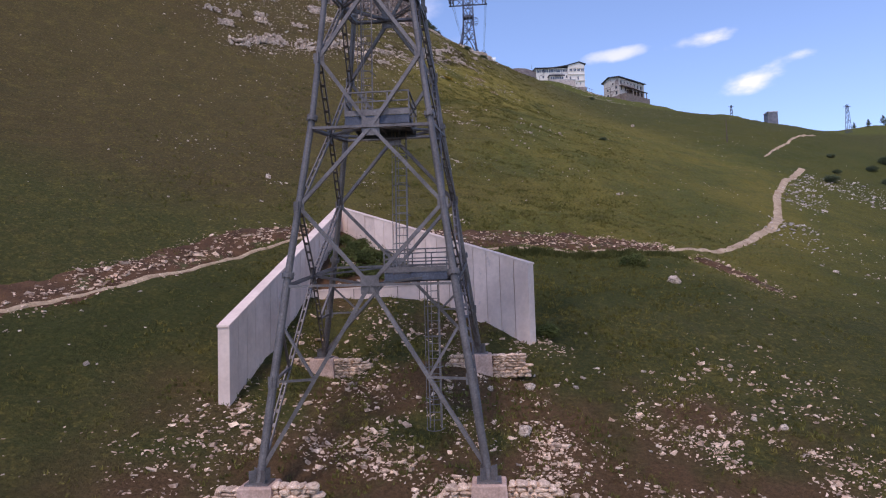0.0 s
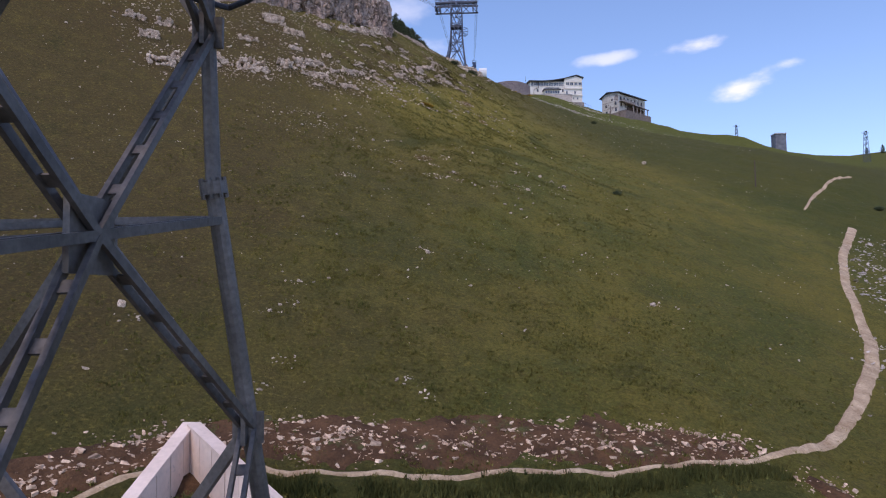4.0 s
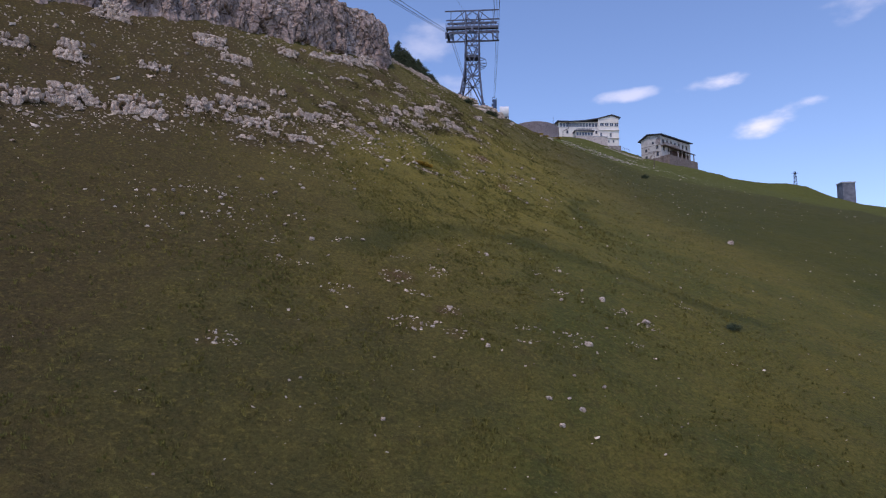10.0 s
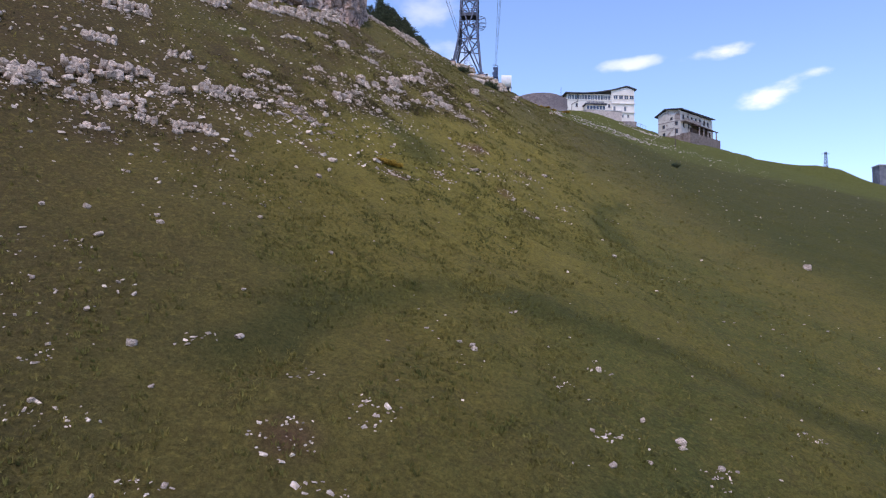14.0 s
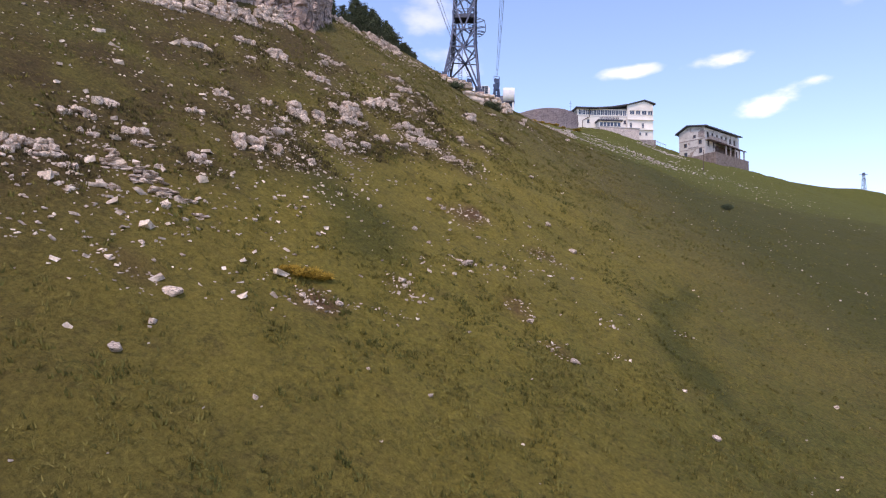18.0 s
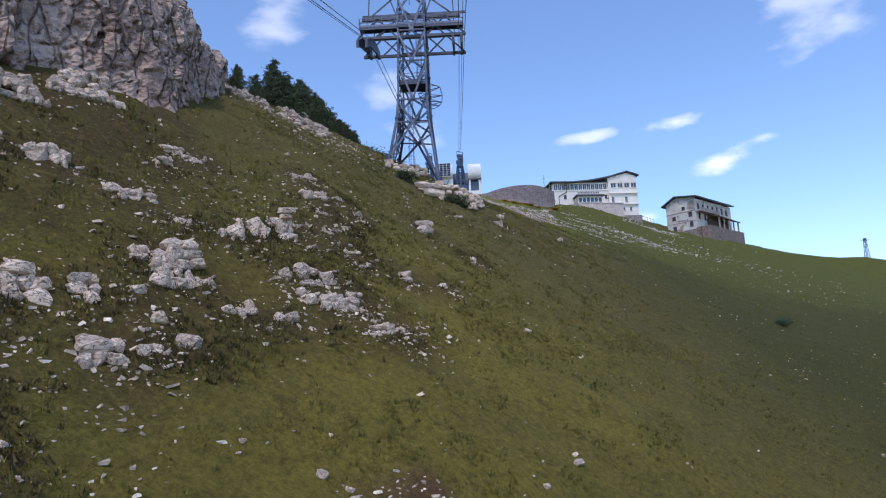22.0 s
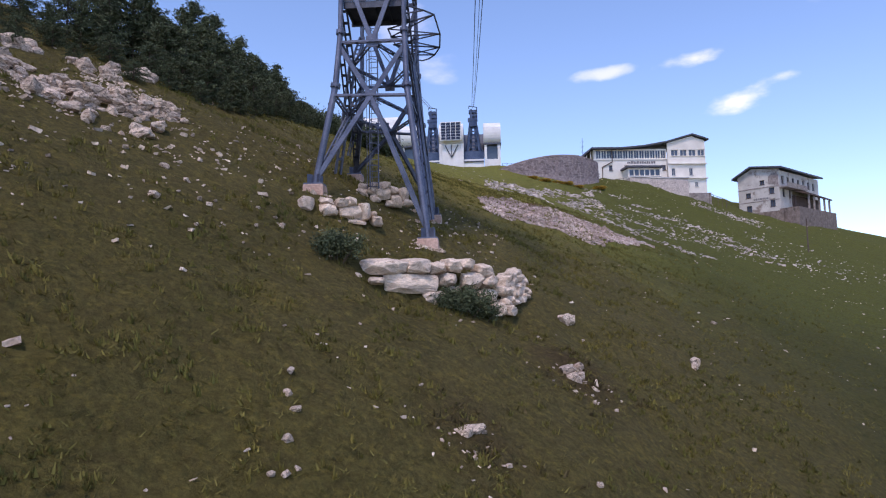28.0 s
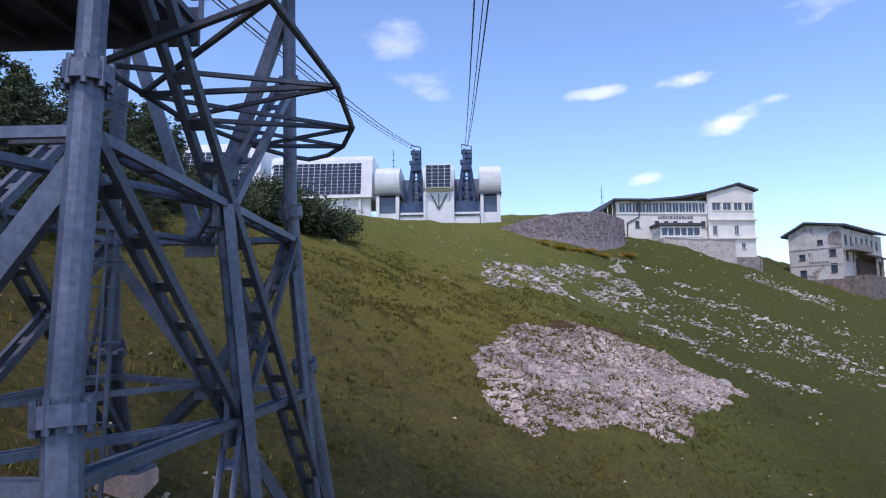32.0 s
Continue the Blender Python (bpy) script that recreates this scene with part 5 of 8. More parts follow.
for side, tops in ((0.8, (-0.44, 285.5, 105.2)), (-9.5, (-7.95, 285.5, 105.2))):
    for off, dz, r in ((-0.3, 0.0, 0.033), (0.3, 0.0, 0.033), (0.02, -0.45, 0.022)):
        start = (side + off, -60.0, -18.5 + dz) if side > 0 else (side + off, -60.0, -18.5 + dz)
        rope([start, (side + off, 27.4, 20.3 + dz)], r, "thick steel track rope of the cable car", 0.8)
        rope([(side + off, 27.4, 20.3 + dz), (side + off, 197.3, 89.0 + dz)], r, "thick steel track rope running up to the pylon head", 0.3)
        rope([(side + off, 197.3, 89.0 + dz), (tops[0] + off * 0.6, tops[1], tops[2] + dz)], r, "steel rope running from the pylon to the top station", 1.0)
rope([(-6.0, 27.4, 23.4), (-6.0, 197.3, 93.6)], 0.014, "thin signal rope strung above the track ropes", 0.4)

# ---- the splitting wall round the lower pylon ----
def panel_wall(name, p, q, z_top, z_low, thick, width, label):
    """A concrete wall of cast panels with open joints and a coping; p, q: its ends on plan, tops and feet at both ends."""
    p, q = Vector((*p, 0)), Vector((*q, 0))
    along = (q - p).normalized()
    out = Vector((along.y, -along.x, 0))
    wall = thing(name, (p.x, p.y, z_low[0]), label, "concrete wall", kind="structure")
    length = (q - p).length
    n = round(length / width)
    core = []
    for f in (0, 1):
        c = p.lerp(q, f) + along * (0.06 - 0.12 * f)
        core += [c + out * s * thick * 0.36 + Vector((0, 0, z)) for s in (-1, 1) for z in (z_low[f], z_top[f] - 0.1)]
    part("wall_core", (core, [(0, 2, 3, 1), (4, 5, 7, 6), (0, 4, 6, 2), (1, 3, 7, 5), (0, 1, 5, 4), (2, 6, 7, 3)]), BROWN_STONE, wall, "dark joints behind the panels")
    rng = random.Random(n)
    for k in range(n):
        f0, f1 = k / n, (k + 1) / n
        a, b = p.lerp(q, f0) + along * 0.024, p.lerp(q, f1) - along * 0.024
        half = thick / 2 + rng.uniform(-0.012, 0.012)
        verts = []
        for c, f in ((a, f0), (b, f1)):
            top, low = z_top[0] + (z_top[1] - z_top[0]) * f, z_low[0] + (z_low[1] - z_low[0]) * f
            verts += [c + out * s * half + Vector((0, 0, z)) for s in (-1, 1) for z in (low, top - 0.06)]
        part("panel", (verts, [(0, 2, 3, 1), (4, 5, 7, 6), (0, 4, 6, 2), (1, 3, 7, 5), (0, 1, 5, 4), (2, 6, 7, 3)]), CONCRETE, wall)
    cap = []
    for c, f in ((p - along * 0.03, 0), (q + along * 0.03, 1)):
        cap += [c + out * s * (thick / 2 + 0.03) + Vector((0, 0, z_top[f] + dz)) for s in (-1, 1) for dz in (-0.09, 0.0)]
    part("coping", (cap, [(0, 2, 3, 1), (4, 5, 7, 6), (0, 4, 6, 2), (1, 3, 7, 5), (0, 1, 5, 4), (2, 6, 7, 3)]), CONCRETE, wall, "pale concrete coping")
    return wall


panel_wall("wall_left_wing", (-11.7, 28.4), (-11.25, 48.9), (-1.0, 6.75), (-6.5, 2.0), 0.5, 1.05, "tall pale concrete wing wall of cast panels, stained")
panel_wall("wall_right_wing", (-11.0, 48.75), (2.1, 37.3), (6.75, 1.65), (2.0, -3.4), 0.5, 1.05, "tall pale concrete wing wall of cast panels meeting its twin at a point")
panel_wall("wall_cross", (-11.2, 40.3), (-3.3, 42.0), (0.55, 0.85), (-2.6, -2.0), 0.4, 1.3, "low concrete cross wall between the two wing walls")


# made-up ground behind the cross wall
def bank_height(x, y):
    share = min(max((x + 11.15) / 4.5, 0), 1)
    f = min(max((y - 40.6 - 1.6 * share) / (7.9 - 1.6 * share), 0), 1)
    return 0.35 + 4.6 * f**0.9 + 0.22 * float(rolling(np.array(x * 0.9), np.array(y * 0.9), 5))


def fill_bank():
    verts, faces = [], []
    rows, cols = 14, 12
    for i in range(rows):
        f = i / (rows - 1)
        left, right = Vector((-11.15, 40.6 + f * 7.9, 0)), Vector((-3.9 - f * 6.9, 42.2 + f * 6.3, 0))
        for j in range(cols):
            p = left.lerp(right, j / (cols - 1))
            z = 0.35 + 4.6 * f**0.9 + 0.22 * float(rolling(np.array(p.x * 0.9), np.array(p.y * 0.9), 5))
            verts.append((p.x, p.y, z))
    faces = [(i * cols + j, i * cols + j + 1, (i + 1) * cols + j + 1, (i + 1) * cols + j) for i in range(rows - 1) for j in range(cols - 1)]
    single("earth_bank", (verts, faces), RUBBLE_EARTH, "brown stony earth filled in behind the cross wall", "earth bank", kind="structure", smooth=True)


fill_bank()

# ---- the path and its rubble bank ----
BANK_WEST = ((-34, 23, 1.0), (-24.6, 31.8, 1.0), (-22.5, 36.1, 1.0), (-21.4, 39.2, 1.1), (-19.6, 43.0, 1.0), (-17.4, 47.2, 0.9), (-13.5, 51.0, 0.9), (-9, 53.4, 1.0))
BANK_EAST = ((-9, 53.4, 0.9), (-4.3, 54.3, 1.0), (2.5, 56.3, 1.1), (9.2, 57.8, 1.0), (14.5, 58.8, 0.3))
SCAR = ((16.8, 57, 0.5), (18.6, 55.4, 1.1), (19.8, 53.4, 1.0), (21, 51, 0.4))
draped("earth_scar", BANK_WEST, 1.5, RUBBLE_EARTH, "band of bare reddish earth and rubble beside the path", "earth", 0.07, 0.45, 3)
draped("earth_scar", BANK_EAST, 2.0, RUBBLE_EARTH, "band of bare reddish earth below the meadow", "earth", 0.07, 0.5, 4)
draped("earth_scar", SCAR, 0.7, RUBBLE_EARTH, "narrow streak of bare reddish earth", "earth", 0.08, 0.5, 5)
draped("footpath", ((-40, 15, 1), (-27, 27.5, 1), (-21.8, 34.6, 1), (-20.5, 37.6, 1), (-19.2, 40.4, 1), (-17.6, 43.5, 0.9), (-15.4, 46.6, 1), (-12.8, 50.0, 1), (-9, 50.9, 0.9), (-4.5, 51.6, 0.9), (2.2, 53.8, 0.9), (8.8, 55.8, 0.9), (14.6, 57.9, 0.9)), 0.17, PATH_EARTH, "narrow pale trodden path winding across the slope", "footpath", 0.09, 0.4, 6)
draped("footpath", ((13.5, 57.4, 0.2), (16.4, 58.6, 0.4), (20.5, 61.8, 0.7), (24.7, 66.9, 0.9), (30.0, 74.5, 1.15), (33.3, 80.4, 1.1), (36.5, 88.1, 1.0), (40.2, 97, 1.05), (46.6, 109.5, 1.1), (52.7, 119.6, 1.2), (57.4, 127, 1.3)), 0.54, PATH_EARTH, "pale stony path climbing across the slope", "footpath", 0.09, 0.1, 16)
draped("footpath", ((53.5, 133.5, 0.5), (60.8, 145.2, 1.0), (69.8, 156.5, 1.0), (77, 163, 1.0)), 0.35, PATH_EARTH, "pale path climbing to the far ridge", "footpath", 0.1, 0.2, 7)
draped("gravel_patch", ((0.2, 222.5, 0.3), (3, 224, 0.9), (7, 227, 1.1), (11, 230.5, 1.0), (15, 234.5, 0.7), (18, 238, 0.2)), 2.4, GRAVEL, "grey-pink heap of broken stone below the top station", "scree", 0.04, 0.7, 8)
draped("earth_scar", ((5.2, 233.4, 0.3), (7.4, 236, 1), (9.6, 239.4, 1), (11.6, 241, 0.3)), 1.5, RUBBLE_EARTH, "brown bare earth at the head of the stone heap", "earth", 0.06, 0.7, 19)

# ---- buildings on the ridge ----
class Front:
    """A facade: metres along it (u), up (z, as heights in the world) and inwards (d)."""

    def __init__(self, x, y, turn):
        self.o, a = Vector((x, y, 0)), radians(turn)
        self.u, self.d = Vector((math.cos(a), math.sin(a), 0)), Vector((-math.sin(a), math.cos(a), 0))

    def p(self, u, z, d=0.0):
        return self.o + self.u * u + self.d * d + Vector((0, 0, z))

    def block(self, u0, u1, z0, z1, d0, d1):
        return oriented(self.p((u0 + u1) / 2, (z0 + z1) / 2, (d0 + d1) / 2), self.u * (u1 - u0) / 2, self.d * (d1 - d0) / 2, Vector((0, 0, (z1 - z0) / 2)))

    def slab(self, corners, thick):
        """A flat piece through four (u, z, d) corners, thick metres high."""
        top = [self.p(*c) for c in corners]
        return [q + Vector((0, 0, dz)) for dz in (-thick, 0) for q in top], [(3, 2, 1, 0), (4, 5, 6, 7), (0, 1, 5, 4), (1, 2, 6, 5), (2, 3, 7, 6), (3, 0, 4, 7)]


def pierced(front, u0, u1, z0, z1, d0, d1, holes):
    """A wall with openings right through it; holes: (u0, u1, z0, z1)."""
    us = sorted({u0, u1, *(h[0] for h in holes), *(h[1] for h in holes)})
    zs = sorted({z0, z1, *(h[2] for h in holes), *(h[3] for h in holes)})
    nu, nz = len(us), len(zs)
    verts = [front.p(u, z, d) for d in (d0, d1) for z in zs for u in us]

    def solid(i, j):
        if not (0 <= i < nu - 1 and 0 <= j < nz - 1):
            return False
        mu, mz = (us[i] + us[i + 1]) / 2, (zs[j] + zs[j + 1]) / 2
        return not any(h[0] < mu < h[1] and h[2] < mz < h[3] for h in holes)

    back, faces = nu * nz, []
    for i in range(nu - 1):
        for j in range(nz - 1):
            if not solid(i, j):
                continue
            a, b, c, d = j * nu + i, j * nu + i + 1, (j + 1) * nu + i + 1, (j + 1) * nu + i
            faces += [(a, b, c, d), (d + back, c + back, b + back, a + back)]
            for p, q, ni, nj in ((a, b, i, j - 1), (b, c, i + 1, j), (c, d, i, j + 1), (d, a, i - 1, j)):
                if not solid(ni, nj):
                    faces.append((q, p, p + back, q + back))
    return verts, faces


def window(parent, front, hole, d, frame_mat, mullions=1, bar_w=0.07, name="window", sill=True):
    u0, u1, z0, z1 = hole
    pieces = [front.block(u0, u0 + bar_w, z0, z1, d, d + 0.08), front.block(u1 - bar_w, u1, z0, z1, d, d + 0.08), front.block(u0 + bar_w, u1 - bar_w, z0, z0 + bar_w, d, d + 0.08), front.block(u0 + bar_w, u1 - bar_w, z1 - bar_w, z1, d, d + 0.08)]
    for k in range(1, mullions + 1):
        u = u0 + (u1 - u0) * k / (mullions + 1)
        pieces.append(front.block(u - bar_w / 2, u + bar_w / 2, z0 + bar_w, z1 - bar_w, d + 0.005, d + 0.075))
    win = part(name, joined(*pieces), frame_mat, parent)
    part("pane", front.block(u0 + 0.02, u1 - 0.02, z0 + 0.02, z1 - 0.02, d + 0.09, d + 0.12), GLASS, win, "dark window glass")
    if sill:
        part("sill", front.block(u0 - 0.08, u1 + 0.08, z0 - 0.09, z0 - 0.01, d - 0.26, d + 0.05), frame_mat, win)


def mountain_hotel():
    f = Front(21.9, 289.5, 7.5)
    h = thing("mountain_hotel", f.p(10, 88.6), "white rendered mountain hotel with a long window band, dark curved roof", "hotel")
    band = [(0.45 + 1.04 * k, 1.43 + 1.04 * k, 95.5, 97.12) for k in range(13)]
    small = [(u - 0.35, u + 0.35, 93.25, 94.25) for u in (3.2, 6.2, 7.7, 9.1, 11.5, 13.5)] + [(u - 0.4, u + 0.4, 90.75, 91.6) for u in (3.5, 13.0)]
    part("wall", pierced(f, 0, 14.05, 88.0, 97.35, 0, 0.35, band + small), RENDER_WHITE, h, "white rendered front wall")
    for hole in band:
        window(h, f, hole, 0.06, RENDER_WHITE, 1, 0.09, sill=False)
    for hole in small:
        window(h, f, hole, 0.14, DARK_WOOD, 1)
    part("ledge", f.block(-0.1, 14.0, 95.26, 95.42, -0.16, 0.0), RENDER_WHITE, h)
    big = [(14.75 + 1.72 * k, 16.1 + 1.72 * k, 95.85, 97.05) for k in range(4)]
    mid = [(14.7, 15.4, 92.1, 93.5), (18.1, 18.8, 92.1, 93.5)]
    low = [(17.4, 17.95, 90.0, 90.85), (19.1, 19.7, 90.0, 90.85)]
    part("wall", pierced(f, 14.05, 21.35, 86.8, 98.2, -0.55, -0.2, big + mid + low), RENDER_WHITE, h, "white rendered wall of the higher end")
    for hole in big:
        window(h, f, hole, -0.42, RENDER_WHITE, 1)
    for hole in mid + low:
        window(h, f, hole, -0.42, PALE_GREY, 1)
    part("gable", ([f.p(u, z, d) for d in (-0.55, -0.2) for u, z in ((14.05, 98.2), (21.35, 98.2), (21.35, 98.75), (18.9, 99.65), (14.05, 98.35))], [(4, 3, 2, 1, 0), (5, 6, 7, 8, 9), (0, 1, 6, 5), (1, 2, 7, 6), (2, 3, 8, 7), (3, 4, 9, 8), (4, 0, 5, 9)]), RENDER_WHITE, h)
    for z in (94.4, 91.6):
        part("balcony_slab", f.block(14.05, 21.5, z - 0.14, z + 0.05, -0.95, -0.55), RENDER_WHITE, h)
    for block in (f.block(21.0, 21.35, 84.8, 98.3, -0.2, 12), f.block(0, 21.0, 84.8, 97.3, 11.7, 12), f.block(0, 0.35, 86, 97.2, 0.35, 11.7)):
        part("wall", block, RENDER_WHITE, h)
    for z in (92.3, 95.2):
        part("floor", f.block(0.35, 21, z, z + 0.2, 0.36, 11.6), PALE_GREY, h)
    for a, b in zip(((-0.6, 97.35), (5.0, 97.35), (9.5, 97.75), (14.0, 98.55), (18.9, 99.95)), ((5.0, 97.35), (9.5, 97.75), (14.0, 98.55), (18.9, 99.95), (22.0, 98.95))):
        part("roof", f.slab(((a[0], a[1] + 0.15, -1.0), (b[0], b[1] + 0.15, -1.0), (b[0], b[1] + 0.15, 12.5), (a[0], a[1] + 0.15, 12.5)), 0.28), ROOF_DARK, h, "dark thin roof with a wide eave")
    part("roof", f.slab(((-3.6, 94.9, 0.6), (-0.5, 97.45, -0.4), (-0.5, 97.45, 12), (-3.6, 94.9, 12)), 0.25), ROOF_DARK, h, "dark sloping side roof")
    part("side_glazing", joined(*(f.block(-0.5 - 0.75 * k - 0.05, -0.5 - 0.75 * k + 0.05, 94.2, 97.0 - 0.62 * k, 0.2, 0.3) for k in range(4)), f.block(-3.2, -0.3, 94.1, 94.25, 0.15, 0.35)), RENDER_WHITE, h)
    part("pane", f.block(-3.0, -0.1, 93.0, 95.0, 0.32, 0.36), GLASS, h, "dark window glass")
    part("wall", f.block(-3.2, 0.0, 87.5, 94.1, 0.1, 0.4), RENDER_WHITE, h)
    part("drainpipe", pipe_run([f.p(u, z, -0.12) for u, z in ((3.5, 97.1), (3.5, 94.9), (1.6, 93.9), (1.5, 90.0))], 0.11, 6), DARK_WOOD, h, "dark bent drainpipe")
    # the unreadable lettering over the first floor
    rng = random.Random(4)
    u = 6.4
    for k in range(13):
        w = rng.uniform(0.22, 0.36)
        part("letter_bar", f.block(u, u + w, 94.55, 94.55 + rng.uniform(0.36, 0.52), -0.05, -0.004), SIGN_DARK, h, "weathered sign lettering")
        u += w + rng.uniform(0.08, 0.16)
    return f


def veranda(f):
    v = thing("veranda", f.p(8, 90.6, -3), "glazed veranda with a flat dark roof on a stone terrace", "veranda")
    holes = [(5.6 + 0.98 * k, 6.5 + 0.98 * k, 91.6, 92.85) for k in range(6)]
    part("wall", pierced(f, 5.4, 11.5, 91.0, 93.05, -3.0, -2.8, holes), RENDER_WHITE, v)
    for hole in holes:
        window(v, f, hole, -2.94, RENDER_WHITE, 0, 0.06, sill=False)
    for u in (5.4, 11.3):
        part("wall", f.block(u, u + 0.2, 91.0, 93.05, -2.8, 0), RENDER_WHITE, v)
    part("roof", f.block(5.0, 11.9, 93.1, 93.45, -3.5, 0), ROOF_DARK, v, "flat dark roof slab")
    t = thing("terrace", f.p(10, 88, -3), "terrace walled with rough pinkish stone below the hotel", "terrace")
    part("retaining_wall", f.slab(((5.2, 91.1, -4.4), (16.2, 90.9, -4.0), (16.2, 90.9, -0.5), (5.2, 91.1, -0.5)), 4.6), TERRACE_STONE, t, "rough stone retaining wall")
    part("parapet", joined(f.block(5.2, 11.0, 91.1, 91.25, -4.45, -4.2), f.block(11.0, 16.3, 90.92, 91.07, -4.25, -3.9)), PALE_GREY, t)
    rail = thing("railing", f.p(3, 90.2, -1.5), "thin dark metal railing beside the hotel", "railing")
    for k in range(7):
        part("post", bar(f.p(1.2 + 0.7 * k, 89.6 + 0.08 * k, -2.2), f.p(1.2 + 0.7 * k, 91.0 + 0.08 * k, -2.2), 0.06), DARK_WOOD, rail)
    for z in (90.4, 90.95):
        part("rail", bar(f.p(1.2, z, -2.2), f.p(5.4, z + 0.48, -2.2), 0.05), DARK_WOOD, rail)
    rail = thing("railing", f.p(23, 87.6, -1.5), "thin railing on stone steps beyond the hotel", "railing")
    for k in range(5):
        part("post", bar(f.p(21.4 + 0.8 * k, 86.8 - 0.3 * k, -1.2), f.p(21.4 + 0.8 * k, 88.6 - 0.3 * k, -1.2), 0.06), DARK_WOOD, rail)
    part("rail", bar(f.p(21.4, 88.5, -1.2), f.p(24.6, 87.3, -1.2), 0.06), DARK_WOOD, rail)
    part("lower_wall", f.block(16.3, 21.9, 86.0, 88.7, -1.0, -0.56), OLD_STONE, t, "low dark stone base under the hotel's higher end")


hotel_front = mountain_hotel()
veranda(hotel_front)


def derelict_house():
    f = Front(53.0, 302.7, -46.2)          # gable end
    g = Front(58.6, 296.85, 43.8)          # long side
    h = thing("derelict_house", f.p(4, 86.6, 8), "derelict three-storey house with flaking render and a dark roof", "house")
    gable_holes = [(4.4, 5.3, 91.2, 92.1), (1.5, 2.5, 88.9, 89.9), (6.1, 7.1, 89.2, 90.4), (6.2, 7.2, 86.6, 88.2), (1.5, 2.6, 86.0, 87.3)]
    part("wall", pierced(f, 0, 8.1, 84.6, 93.0, 0, 0.4, gable_holes), OLD_RENDER, h, "flaking pale gable wall")
    part("gable", ([f.p(u, z, d) for d in (0, 0.4) for u, z in ((0, 93.0), (8.1, 93.0), (8.1, 94.0), (2.9, 94.7), (0, 93.25))], [(4, 3, 2, 1, 0), (5, 6, 7, 8, 9), (0, 1, 6, 5), (1, 2, 7, 6), (2, 3, 8, 7), (3, 4, 9, 8), (4, 0, 5, 9)]), OLD_RENDER, h)
    for hole in gable_holes:
        window(h, f, hole, 0.2, DARK_WOOD, 1)
    part("string_course", joined(f.block(0, 8.1, 90.5, 90.72, -0.06, 0.0), f.block(0, 8.1, 87.9, 88.05, -0.05, 0.0)), OLD_STONE, h, "grey band between storeys")
    part("bare_patch", ([f.p(u, z, d) for d in (-0.03, -0.002) for u, z in ((6.0, 91.2), (8.0, 90.7), (8.05, 92.9), (7.0, 93.3), (6.1, 92.6))], [(4, 3, 2, 1, 0), (0, 1, 6, 5), (1, 2, 7, 6), (2, 3, 8, 7), (3, 4, 9, 8), (4, 0, 5, 9)]), OLD_STONE, h, "patch of bare masonry")
    side_holes = [(1.2 + 2.5 * k, 2.3 + 2.5 * k, 91.2, 92.7) for k in range(7)] + [(1.4, 2.5, 88.6, 90.3), (4.4, 5.5, 88.6, 90.3)]
    part("wall", pierced(g, 0.4, 19.4, 84.6, 93.7, 0, 0.4, side_holes), OLD_RENDER, h, "shaded long wall")
    for hole in side_holes:
        window(h, g, hole, 0.2, DARK_WOOD, 1)
    part("wall", f.block(0, 0.4, 80.6, 93.1, 0.4, 19.0), OLD_RENDER, h)
    part("wall", f.block(0.4, 8.1, 80.6, 93.5, 19.0, 19.4), OLD_RENDER, h)
    part("roof", f.slab(((-0.9, 93.15, -0.8), (2.9, 95.15, -0.8), (2.9, 95.15, 20), (-0.9, 93.15, 20)), 0.3), ROOF_DARK, h, "dark roof slope")
    part("roof", f.slab(((2.9, 95.15, -0.8), (9.0, 94.2, -0.8), (9.0, 94.2, 20), (2.9, 95.15, 20)), 0.3), ROOF_DARK, h, "dark roof slope")
    bal = part("balcony", g.block(0.0, 9.5, 90.1, 90.35, -1.6, 0.0), OLD_STONE, h, "crumbling balcony")
    part("balcony_front", g.block(0.0, 9.5, 90.35, 91.1, -1.6, -1.45), OLD_STONE, bal)
    part("porch_roof", g.slab(((5.5, 89.3, -3.2), (17.5, 88.9, -3.2), (17.5, 90.2, 0), (5.5, 90.4, 0)), 0.3), DARK_WOOD, h, "sagging dark porch roof")
    for k in range(5):
        part("porch_post", g.block(6.2 + 2.6 * k, 6.5 + 2.6 * k, 86.0, 89.05 - 0.08 * k, -3.0, -2.7), OLD_STONE, h)
    part("porch_back", g.block(5.6, 17.2, 86.0, 89.1, -0.6, -0.01), DARK_WOOD, h, "dark boarded porch wall")
    part("terrace_wall", g.block(-0.5, 18.0, 76.5, 86.0, -3.6, -0.02), BROWN_STONE, h, "rough stone terrace wall")
    part("plinth", f.block(0.2, 9.0, 79, 85.6, -1.0, -0.02), BROWN_STONE, h, "rough stone plinth")
    rng = random.Random(8)
    u = 3.0
    while u < 5.6:
        w = rng.uniform(0.2, 0.4)
        part("letter_bar", f.block(u, u + w, 88.25, 88.6, -0.03, -0.002), SIGN_DARK, h, "faded wall lettering")
        u += w + 0.14


derelict_house()


def stone_block_tower():
    t = thing("masonry_tower", (132, 319, 71), "plain square grey masonry tower on the ridge", "tower")
    part("shaft", box((129.7, 317, 68), (134.2, 321.5, 80.0)), SLATE_STONE, t)
    part("cap", box((129.5, 316.8, 79.85), (134.4, 321.7, 80.25)), PALE_GREY, t)


stone_block_tower()


